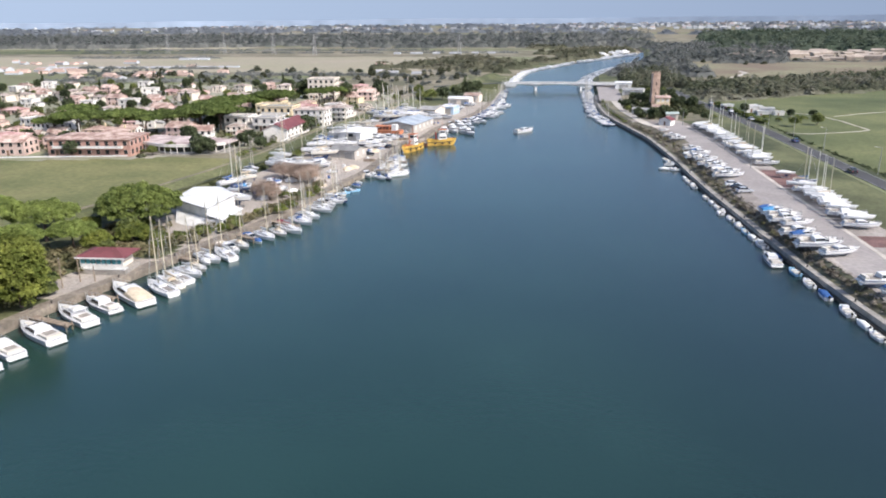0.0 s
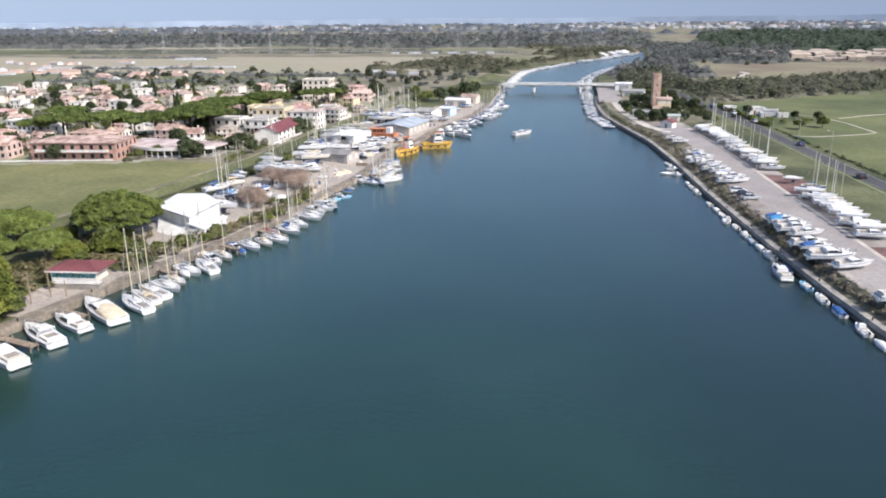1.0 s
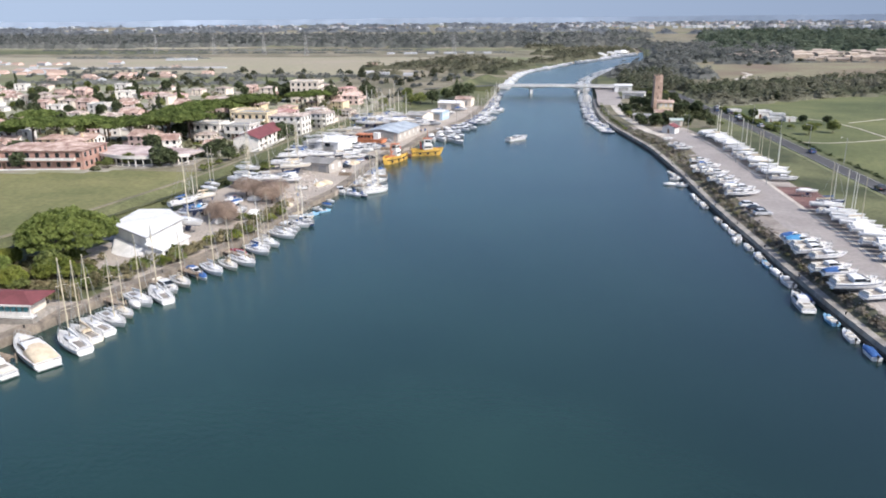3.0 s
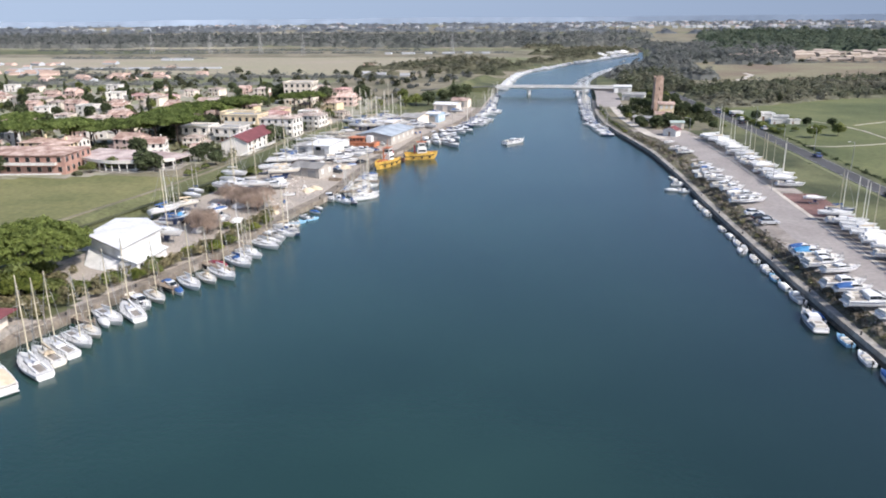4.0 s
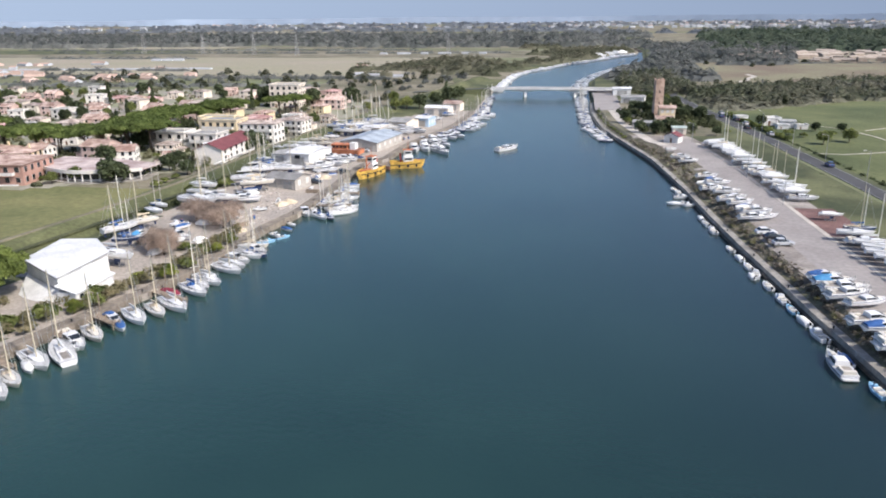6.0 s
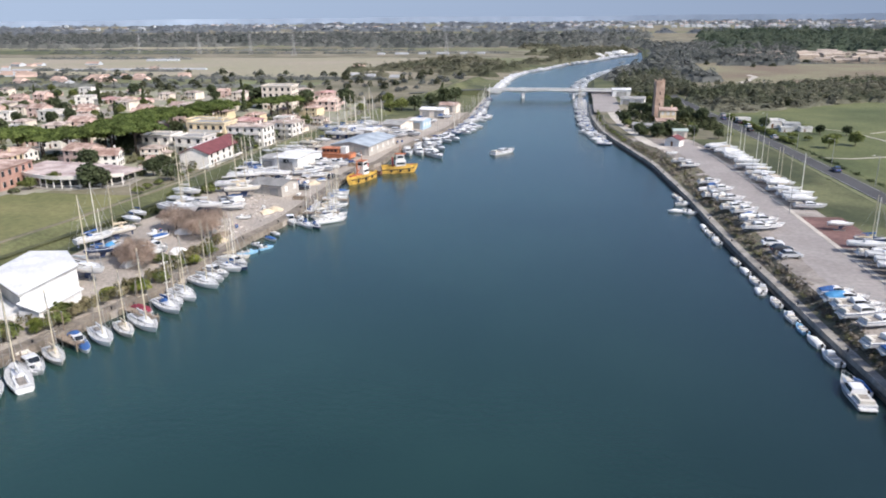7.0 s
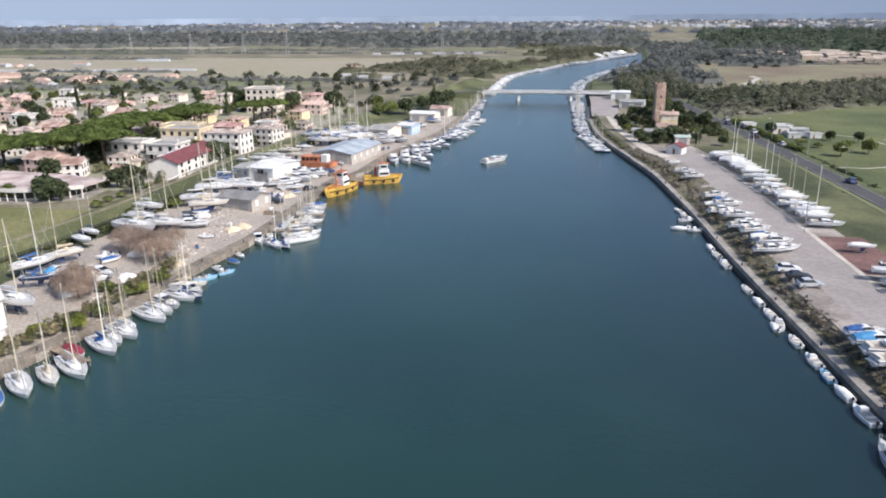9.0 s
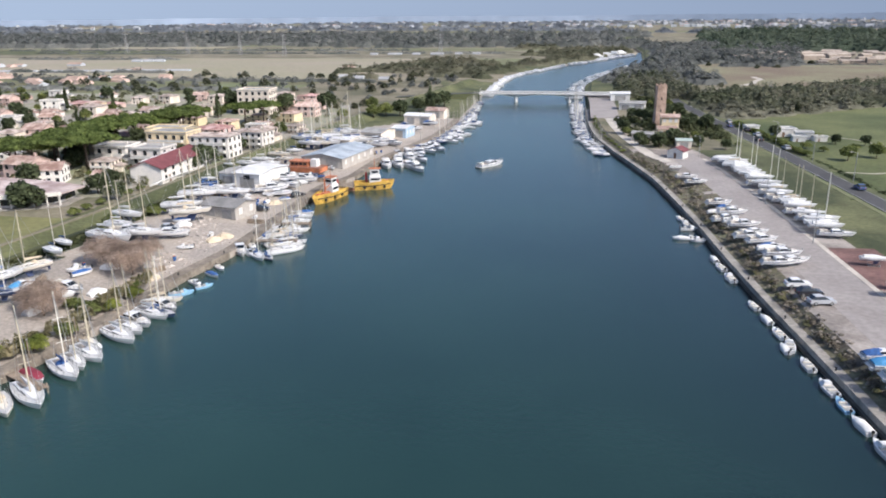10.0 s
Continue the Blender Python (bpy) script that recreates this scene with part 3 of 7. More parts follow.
PROTO["cruiser_blue"] = motor_yacht(8.5, GEL, CANVASBLUE, "white cabin cruiser with a navy canvas cover")
PROTO["cruiser_tarp"] = motor_yacht(8.5, GEL, CANVASBRIGHT, "white cabin cruiser under a bright blue tarpaulin")
PROTO["open"] = open_boat(6.0, GEL, None, "white open motorboat with a centre console")
PROTO["open_cabin"] = open_boat(6.6, GEL, None, "white motorboat with a small cuddy cabin", cabin=True)
PROTO["open_white"] = open_boat(5.8, GEL, CANVASWHITE, "small motorboat under a white canvas cover")
PROTO["open_blue"] = open_boat(5.8, SKYBLUE, None, "light blue open boat")
PROTO["open_navy"] = open_boat(5.8, GEL, CANVASBLUE, "small motorboat under a dark blue cover")
PROTO["open_red"] = open_boat(6.0, GEL, mat("maroon_canvas", (0.22, 0.03, 0.05), 0.8, 0.15, 1.0, 6.0, 0.2), "small white motorboat with a maroon cover")

PROTO["yard_sail"] = sailboat(11.0, GEL, CANVASWHITE, ALU, 14.2, "white sailing yacht laid up ashore, mast standing", lite=True, keel=True)
PROTO["yard_pale"] = sailboat(10.2, GEL, CANVASBEIGE, WOODMAST, 13.4, "white sailing yacht laid up ashore with a pale mast", lite=True, keel=True)
PROTO["yard_hull"] = sailboat(10.6, GEL, CANVASWHITE, ALU, 0, "white yacht laid up ashore under a canvas cover, mast down", lite=True, keel=True)
PROTO["far_sail"] = sailboat(9.5, GEL, CANVASBLUE, GREYSPAR, 15.8, "white sailing yacht moored below the bridge", lite=True)
PROTO["far_sail_pale"] = sailboat(9.0, GEL, CANVASWHITE, GREYSPAR, 15.0, "pale sailing yacht with a stowed white sail", lite=True)
PROTO["far_navy"] = sailboat(9.5, NAVY, CANVASBLUE, ALU, 15.4, "dark blue sailing yacht moored below the bridge", lite=True)
PROTO["far_cruiser"] = motor_yacht(9.0, GEL, None, "white motor cruiser with dark windows", lite=True)


def speck_boat():
    ob = thing("cabin_boat", "white cabin boat moored above the bridge", "motor boat")
    part("hull", hull(9.0, 3.0, 1.2, 0.4, 0.9, 0.85), (GEL, ANTIFOUL), ob)
    part("cabin", trunk([(-3.0, 1.1, 0.9, 1.0, 2.3), (0.4, 1.1, 0.8, 1.0, 2.4), (2.3, 0.6, 0.4, 1.0, 1.5)]), GEL, ob)
    return ob


PROTO["speck"] = speck_boat()
rnd = random.Random(7)
LEFT_GROUP, RIGHT_GROUP = "boats along the near quay", "small boats along the sea wall"


def left_out(y):
    """Heading across the left quay, out over the river."""
    d = xl(y + 4) - xl(y - 4)
    return math.degrees(math.atan2(-d, 8)) - (8 if y > 300 else 16 if y < 132 else 21)


LEFT_MOORED = [
    ("yacht", -86.0, 86.6, -0.9), ("yacht", -85.2, 91.4, -0.95), ("yacht", -83.2, 97.2, -1.04), ("yacht_fly", -82.0, 104.6, -0.95), ("cruiser", -80.6, 109.8, -1.15),
    ("yacht_beige", -78.4, 115.2, -1.03), ("sail_white", -74.4, 119.0, -1.0), ("sail_beige", -74.8, 122.4, -0.95), ("sail_white", -74.6, 125.0, -0.9), ("sail_white", -73.4, 128.2, 0.85), ("sail_beige", -73.6, 131.5, 0.82),
    ("sail_white", -73.0, 137.6, 0.9), ("sail_white", -71.0, 140.6, -0.95), ("cruiser", -71.8, 144.6, 0.9), ("sail_beige", -70.4, 147.6, 0.88), ("cruiser_blue", -70.3, 153, 0.85),
    ("sail_white", -67.6, 155, 0.88), ("sail_white", -63.8, 161, 0.95), ("open_red", -67, 166, 0.95), ("sail_blue", -63.8, 168.3, 0.85), ("sail_white", -63.8, 173.8, 0.85), ("sail_beige", -66.4, 177.6, 0.65), ("sail_white", -63, 180.5, 0.9),
    ("cruiser", -64, 186.4, 0.9), ("sail_beige", -65.6, 158.1, 0.85), ("sail_white", -64.2, 171.1, 0.72), ("sail_white", -63.2, 183.5, 0.8), ("sail_white", -62.8, 189.6, 0.85), ("cruiser", -62.6, 193.2, 0.75),
]
LEFT_SMALL = [(-77.5, 127, 0.8), (-74.8, 134.8, 0.75), (-73.2, 142.6, 0.75), (-70.2, 150.5, 0.8), (-67.2, 163.2, 0.7), (-66.4, 175.8, 0.75), (-64.6, 204, 0.8), (-63.6, 209, 0.8), (-64, 213, 0.75)]
for k, (x, y, size) in enumerate(LEFT_SMALL):
    put(("open", "open_white", "open_cabin", "open_navy")[k % 4], x + 2.6, y - 0.6, 0.0, left_out(y) + rnd.uniform(-10, 10), size, LEFT_GROUP)
for kind, x, y, size in LEFT_MOORED:
    # a minus turns the bow to the quay
    put(kind, x + (1.3 if y < 132 else 0.5), y - (0.9 if y < 132 else 1.4), 0.0, left_out(y) + rnd.uniform(-5, 5) + (180 if size < 0 else 0), abs(size), LEFT_GROUP)
MID_MOORED = [
    ("sail_navy", -61.3, 188.6, 0.75, -12), ("sail_beige", -63.5, 194, 0.8, 25), ("open_blue", -62, 198, 0.78, 35), ("open_blue", -59.6, 202, 0.78, 48), ("sail_white", -63.5, 191.5, 0.7, 20),
    ("cruiser", -62.0, 223.5, 0.9, -60), ("open_cabin", -59.3, 222, 1.0, -50), ("sail_blue", -56.8, 220.5, 0.8, -50), ("sail_navy", -54.5, 220, 0.75, -48), ("sail_white", -52.2, 225, 0.85, 40),
    ("open", -58, 231, 1.0, 30), ("sail_white", -55.5, 231, 0.75, 35), ("sail_beige", -57, 236.5, 0.75, 28), ("open_cabin", -57.5, 242, 1.0, 30), ("sail_blue", -58, 247.5, 0.8, 20), ("sail_white", -59, 252, 0.7, 10), ("open_navy", -58.8, 256, 1.0, 10),
    ("sail_blue", -54, 229, 0.7, 38), ("sail_beige", -56, 226.5, 0.65, -45), ("sail_white", -52.8, 229.5, 0.75, 42), ("sail_navy", -54.8, 235.5, 0.65, 33), ("sail_white", -55.5, 239.5, 0.7, 30), ("sail_blue", -60.5, 234, 0.6, 80), ("sail_white", -60.8, 240, 0.6, 85), ("open", -60.5, 226.5, 0.9, -60),
    ("yacht_fly", -52.4, 318.5, 1.0, -72), ("yacht_fly", -48.4, 319.5, 1.05, -70), ("yacht", -44.6, 318.5, 1.0, -62), ("yacht_fly", -41.2, 314.5, 1.0, -58), ("yacht", -51, 330, 0.9, -75), ("yacht_fly", -46.8, 331, 0.95, -70),
    ("far_cruiser", -53, 339, 1.05, -60), ("yacht_fly", -49.5, 341, 0.9, -62), ("far_cruiser", -45.8, 342, 1.05, -55), ("far_cruiser", -42.6, 330, 1.0, -58), ("yacht", -43.0, 347, 0.85, -50), ("far_cruiser", -40.4, 352, 1.0, -50), ("far_cruiser", -46.5, 352, 1.0, -55),
]
for kind, x, y, size, heading in MID_MOORED:
    put(kind, x, y, 0.0, heading, size, "boats in the crowded basin")
y = 340.0
while y < 508:
    for k in (0, 1):
        kind = rnd.choice(("far_sail", "far_sail_pale", "far_navy", "far_sail", "far_cruiser") if y > 362 else ("far_cruiser", "far_cruiser", "far_sail"))
        if k == 0 or rnd.random() < 0.6 and 362 < y < 425:
            put(kind, xl(y) + (3.6 if y < 460 else 2.8) + 4.6 * k + rnd.uniform(-0.6, 0.6), y, 0.0, left_out(y) + rnd.uniform(-8, 8), rnd.uniform(0.7, 0.88) * (1.0 if y < 460 else 0.8), "sailing yachts below the bridge")
    y += rnd.uniform(2.6, 3.3)
y = 540.0
while y < 1000:
    put("speck", xl(y) + 3.4 + rnd.uniform(-0.8, 0.8), y, 0.0, left_out(y) + rnd.uniform(-16, 16), rnd.uniform(0.7, 1.1) * (1.0 if y < 900 else 1.4), "boats above the bridge")
    y += rnd.uniform(7, 11) * (1.0 if y < 700 else 1.25)
for x, y in [(52, 962), (62, 985), (70, 1004), (40, 935)]:
    put("speck", x, y, land(x, y) + 0.4, rnd.uniform(-20, 30), 1.7, "boats laid up above the bridge")
y = 346.0
while y < 508:
    put(rnd.choice(("far_sail", "far_sail_pale", "far_sail", "far_sail_pale", "far_cruiser", "far_navy")), xr(y) - 4.6 + rnd.uniform(-0.9, 0.6), y, 0.0, 186 + rnd.uniform(-10, 10), rnd.uniform(0.66, 0.86), "boats under the tower")
    y += rnd.uniform(2.3, 2.9)
y = 528.0
while y < 815:
    for k in (0, 1):
        put(rnd.choice(("speck", "speck", "far_sail_pale")) if k else "speck", xr(y) - 3.6 - 5.2 * k + rnd.uniform(-1.0, 1.0), y + rnd.uniform(-1.5, 1.5), 0.0, 165 + rnd.uniform(-14, 14), rnd.uniform(0.5, 0.75), "boats above the bridge")
    y += rnd.uniform(9, 14)

RIGHT_MOORED = [
    ("open", 34.5, 262, 0.9, 110), ("open_cabin", 36.3, 257, 1.0, 100), ("open_white", 32.3, 245.2, 1.0, 180), ("open", 34.8, 245.6, 0.9, 100), ("open_cabin", 37.2, 253, 1.0, 10), ("open_cabin", 36.4, 244, 1.0, 185),
    ("open_white", 38.0, 231, 1.0, 100), ("open", 38.4, 226, 1.0, 98), ("open_cabin", 38.9, 219.8, 1.05, 97),
    ("open", 39.6, 206, 0.9, 100), ("open_white", 40, 200, 1.0, 100), ("open", 40.3, 194.5, 1.0, 98), ("open_cabin", 41, 190, 1.0, 80), ("open_white", 39.3, 189, 0.9, 96), ("open", 41.2, 183.8, 1.0, 98),
    ("open_cabin", 41.9, 177, 1.05, 98), ("open_blue", 42.5, 172.5, 1.0, 98), ("open_white", 43, 167.6, 1.1, 98), ("open_cabin", 43.6, 162, 1.15, 100),
    ("cruiser", 42.6, 151.5, 1.0, 96), ("open_navy", 45.6, 153.5, 1.1, 96), ("open_blue", 46.4, 144.3, 1.1, 97), ("open", 47, 138, 1.1, 96), ("open_navy", 47.6, 132, 1.15, 97),
    ("open_cabin", 48.3, 124.5, 1.1, 97), ("open_white", 48.8, 119, 1.0, 97), ("open", 49.2, 114.5, 1.0, 97), ("open_cabin", 49.9, 107, 1.0, 97),
]
for kind, x, y, size, heading in RIGHT_MOORED:
    put(kind, min(x - 0.5, xr(y) - 1.7), y, 0.0, heading + rnd.uniform(-4, 4), size * 0.88, RIGHT_GROUP)
# the one boat out on the river
put("yacht", -18, 324, 0.0, 50, 1.0, "", label="white motor yacht out in mid river")

# ---- boats ashore in the right yard ----
PROTO["stand"] = boat_stand(8.5, 1.5)


def ashore(kind, x, y, heading, size, group, lift=1.55):
    z = land(x, y) + 0.06
    put("stand", x, y, z, heading, size, "cradles in the boat yard")
    put(kind, x, y, z + lift * size, heading, size, group)


# long rows of white yachts, bows towards the road, broken by patches of red gravel
for y0, y1, gap in ((322, 284, 3.05), (281, 239, 2.9), (206, 166, 3.15)):
    for k in range(int((y0 - y1) / gap) + 1):
        y = y0 - k * gap
        mast_up = rnd.random() < (0.45 if y > 284 else 0.75 if 244 < y < 270 or 188 < y < 200 else 0.3)
        kind = rnd.choice(("yard_sail", "yard_pale")) if mast_up else rnd.choice(("yard_hull", "yard_hull", "yacht"))
        ashore(kind, along(YARD_MID, y) + 9.6 + rnd.uniform(-0.6, 0.6), y, rnd.uniform(-8, 2), rnd.uniform(0.76, 0.90) * (0.85 if kind == "yacht" else 1.0), "yachts laid up in the yard", 1.1 if kind == "yacht" else 1.9)
ashore("yard_hull", 63.0, 222.5, -4, 0.64, "yachts laid up in the yard", 1.9)
ashore("sail_navy", 64.5, 209.5, -4, 0.85, "yachts laid up in the yard", 1.9)
for kind, x, y, size in [("cruiser", 40.5, 297, 0.8), ("cruiser", 42, 290, 0.8), ("open", 39, 309, 1.0), ("cruiser", 43.5, 266, 0.85), ("cruiser_blue", 44.3, 260.5, 0.85), ("cruiser", 44.6, 256, 0.9), ("cruiser", 45, 245.5, 0.9), ("yacht", 45.8, 240, 0.75), ("cruiser", 46, 234, 0.9), ("cruiser_blue", 46.8, 229.5, 0.9), ("cruiser", 47.6, 225, 0.95), ("yacht", 48.2, 221, 0.8),
                         ("cruiser_blue", 48.6, 180.2, 0.9), ("cruiser_tarp", 49.2, 177.0, 0.95), ("cruiser", 50.0, 174.0, 0.9), ("cruiser", 49.6, 171.0, 0.9), ("yacht", 51.6, 168.4, 0.75), ("cruiser", 49.4, 160.2, 0.9), ("cruiser_blue", 50.0, 157.4, 1.0), ("yacht", 51.4, 154.2, 0.8), ("cruiser", 50.8, 151.0, 1.05), ("yacht", 53.6, 147.4, 0.82), ("cruiser", 55.2, 130, 1.0), ("cruiser_blue", 56.2, 126, 1.0)]:
    ashore(kind, x, y, 12 + rnd.uniform(-9, 9), size * (0.78 if y > 200 else 0.88), "motor boats laid up by the sea wall", 1.1)
for kind, x, y, size in [("open_white", 41.0, 258.5, 1.0), ("cruiser", 42.4, 252.0, 0.8), ("open_cabin", 43.0, 249.0, 1.0), ("cruiser", 44.2, 237.0, 0.8), ("open_white", 45.0, 227.4, 1.1), ("cruiser", 45.6, 219.6, 0.8)]:
    ashore(kind, x, y, 14 + rnd.uniform(-9, 9), size * 0.85, "motor boats laid up by the sea wall", 1.1)

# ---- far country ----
# the hills' base colour is the blue of the haze before them
HAZE = mat("haze_tinted_far_hills", (0.21, 0.26, 0.33), 1.0, 0.10, 0.002, 0.01, 0.0, second=(0.24, 0.29, 0.36), spec=0.0)


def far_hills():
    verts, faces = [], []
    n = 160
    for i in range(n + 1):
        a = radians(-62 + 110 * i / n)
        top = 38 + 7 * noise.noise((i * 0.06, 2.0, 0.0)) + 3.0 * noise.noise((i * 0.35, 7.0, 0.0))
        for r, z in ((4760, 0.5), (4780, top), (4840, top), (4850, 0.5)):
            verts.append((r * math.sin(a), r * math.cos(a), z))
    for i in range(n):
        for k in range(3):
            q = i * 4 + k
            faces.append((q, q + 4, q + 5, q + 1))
    return mesh_of("backdrop", verts, faces, [HAZE], None, "structure", "haze-tinted low hills along the horizon")


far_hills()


def sky_backdrop():
    """Glowing ring that paints the lowest sky's pale haze, all round, far behind everything."""
    m = bpy.data.materials.new("pale_glowing_sky_haze")
    m.use_nodes = True
    n, l = m.node_tree.nodes, m.node_tree.links
    n.remove(n["Principled BSDF"])
    e, r, geo, sep, rng_ = n.new("ShaderNodeEmission"), n.new("ShaderNodeValToRGB"), n.new("ShaderNodeNewGeometry"), n.new("ShaderNodeSeparateXYZ"), n.new("ShaderNodeMapRange")
    l.new(geo.outputs["Position"], sep.inputs[0]), l.new(sep.outputs["X"], rng_.inputs["Value"])
    rng_.inputs["From Min"].default_value, rng_.inputs["From Max"].default_value = -3400, 2000
    l.new(rng_.outputs["Result"], r.inputs["Fac"]), l.new(r.outputs["Color"], e.inputs["Color"])
    r.color_ramp.elements[0].color, r.color_ramp.elements[1].color = (0.33, 0.405, 0.52, 1), (0.215, 0.27, 0.365, 1)
    l.new(e.outputs["Emission"], n["Material Output"].inputs["Surface"])
    k = 96
    verts = [(4900 * math.sin(2 * math.pi * i / k), 4900 * math.cos(2 * math.pi * i / k), z) for z in (-5, 330) for i in range(k)]
    faces = [(i, (i + 1) % k, k + (i + 1) % k, k + i) for i in range(k)]
    return mesh_of("backdrop", verts, faces, [m], None, "structure", "glowing ring painted as the pale blue lowest sky")


sky_backdrop()


def cards(centers, radii, count, size, rng, up=0.9):
    """Leaf cards scattered over the shells of blobs: vertices and faces."""
    centers, radii = np.array(centers, float), np.array(radii, float)
    weight = radii.prod(1) ** 0.66
    pick = rng.choice(len(centers), count, p=weight / weight.sum())
    d = rng.normal(size=(count, 3))
    d /= np.linalg.norm(d, axis=1)[:, None]
    d[:, 2] = np.where(d[:, 2] < -0.25, -d[:, 2] * 0.5, d[:, 2])
    p = centers[pick] + d * radii[pick] * rng.uniform(0.72, 1.06, (count, 1))
    nrm = d + rng.normal(scale=0.55, size=(count, 3)) + (0, 0, up)
    nrm /= np.linalg.norm(nrm, axis=1)[:, None]
    u = np.cross(nrm, rng.normal(size=(count, 3)))
    u /= np.linalg.norm(u, axis=1)[:, None] + 1e-9
    w = np.cross(nrm, u)
    s = size * rng.uniform(0.6, 1.3, (count, 1))
    v = np.stack([p - u * s - w * s * 0.6, p + u * s * 0.2 - w * s, p + u * s + w * s * 0.5 - nrm * s * 0.2, p - u * s * 0.3 + w * s], 1).reshape(-1, 3)
    return v, np.arange(count * 4).reshape(-1, 4)


def through_light(m, share_=0.48):
    """Thin leaves let part of the light through."""
    n, l = m.node_tree.nodes, m.node_tree.links
    if "Translucent BSDF" in n:
        return m
    t, x, p = n.new("ShaderNodeBsdfTranslucent"), n.new("ShaderNodeMixShader"), n["Principled BSDF"]
    l.new(p.inputs["Base Color"].links[0].from_socket, t.inputs["Color"])
    x.inputs[0].default_value = share_
    l.new(p.outputs[0], x.inputs[1]), l.new(t.outputs[0], x.inputs[2])
    l.new(x.outputs[0], n["Material Output"].inputs["Surface"])
    return m


def foliage(name, color, vary=0.3, second=None, island=0.22):
    m = mat(name, color, 0.75, vary, 0.25, 1.5, 0.0, second=second, island=island, random_tint=0.12, spec=0.25)
    return through_light(m, 0.5)


PINE = foliage("pine_needles", (0.185, 0.240, 0.060), second=(0.225, 0.270, 0.076))
LEAF = foliage("broad_leaves", (0.140, 0.180, 0.055), second=(0.185, 0.205, 0.068))
LIGHTLEAF = foliage("yellow_green_leaves", (0.180, 0.225, 0.046), second=(0.235, 0.255, 0.060))
DARKLEAF = foliage("dark_evergreen_leaves", (0.078, 0.102, 0.050), second=(0.102, 0.122, 0.062))
BARE = foliage("bare_brown_twigs", (0.36, 0.28, 0.225), second=(0.44, 0.35, 0.28), island=0.25)
# grey of bare wood, lightened so its colour also carries distance haze
GREYWOOD = mat("haze_grey_winter_wood", (0.160, 0.174, 0.162), 0.9, 0.18, 0.012, 0.2, 0.0, second=(0.196, 0.202, 0.186), island=0.14, spec=0.1)
FARGREEN = mat("far_green_wood", (0.132, 0.142, 0.090), 0.9, 0.18, 0.012, 0.2, 0.0, second=(0.175, 0.168, 0.118), island=0.14, spec=0.1)
TOWNPINE = foliage("town_pine_needles", (0.125, 0.172, 0.046), second=(0.155, 0.195, 0.058))
BARK = mat("bark", (0.11, 0.08, 0.06), 0.9, 0.25, 0.8, 6.0, 0.5)


def tree(name, label, category, trunk_h, trunk_r, blobs, count, size, leaf, limbs=6, seed=1):
    """A trunk with limbs under a crown of leaf clumps; blobs are (x, y, z, rx, ry, rz)."""
    rng = np.random.default_rng(seed)
    ob = thing(name, label, category)
    bm = bm_new()
    lean = rng.uniform(-0.3, 0.3, 2)
    top = Vector((lean[0], lean[1], trunk_h))
    rod(bm, (0, 0, -0.3), top * 0.5, trunk_r * 1.2, trunk_r * 0.85, 7)
    rod(bm, top * 0.5, top, trunk_r * 0.85, trunk_r * 0.6, 7)
    for b in [blobs[int(i)] for i in rng.choice(len(blobs), min(limbs, len(blobs)), replace=False)]:
        rod(bm, top * rng.uniform(0.7, 1.0), (b[0] * 0.85, b[1] * 0.85, b[2] - b[5] * 0.2), trunk_r * 0.42, trunk_r * 0.12, 5)
    part("trunk", bm, BARK, ob)
    v, f = cards([b[:3] for b in blobs], [b[3:] for b in blobs], count, size, rng)
    mesh_of("crown", v.tolist(), f.tolist(), [leaf], parent=ob)
    return ob


def blob_set(n, rx, rz, z0, br, rng, flat=0.55):
    """Blobs spread through a rounded crown of half width rx and half height rz round the height z0."""
    out = []
    for i in range(n):
        a, q = rng.uniform(0, 2 * math.pi), math.sqrt(rng.uniform(0.0, 1.0))
        z = z0 + rz * (1 - q * q) * rng.uniform(-0.5, 1.0)
        r = br * rng.uniform(0.7, 1.25)
        out.append((rx * q * math.cos(a), rx * q * math.sin(a), z, r, r, r * flat))
    return out


R3 = random.Random(11)


def dome(n, rx, rz, z0, br, rng, low=-0.15, flat=0.75):
    """Blobs packed over a dome, evenly, so that the crown closes."""
    out = []
    for i in range(n):
        k = (i + 0.5) / n
        up = low + (1 - low) * (1 - k)
        ring = math.sqrt(max(0.0, 1 - up * up))
        a = i * 2.39996 + rng.uniform(-0.25, 0.25)
        r = br * rng.uniform(0.75, 1.25)
        q = rng.uniform(0.78, 1.0)
        out.append((rx * ring * q * math.cos(a), rx * ring * q * math.sin(a), z0 + rz * up * q + rng.uniform(-0.3, 0.3), r, r, r * flat))
    out += [(rx * 0.4 * math.cos(t), rx * 0.4 * math.sin(t), z0 + rz * 0.15, br * 1.3, br * 1.3, br * 0.8) for t in (0, 1.6, 3.1, 4.7)]
    return out


PROTO["pine"] = tree("umbrella_pine", "broad umbrella pine with a dense dark green crown", "tree", 7.0, 0.42, dome(110, 7.8, 2.9, 7.2, 1.35, R3, -0.1), 24000, 0.19, PINE, 12, 1)
PROTO["low_pine"] = tree("umbrella_pine", "old umbrella pine with a deep rounded crown beside the boathouse", "tree", 4.6, 0.42, dome(130, 8.6, 4.0, 4.6, 1.35, R3, -0.3), 26000, 0.2, PINE, 12, 31)
PROTO["pine_b"] = tree("umbrella_pine", "wide umbrella pine with a lumpy green crown", "tree", 6.4, 0.40, dome(96, 7.0, 2.6, 6.2, 1.3, R3, -0.1), 20000, 0.19, PINE, 11, 2)
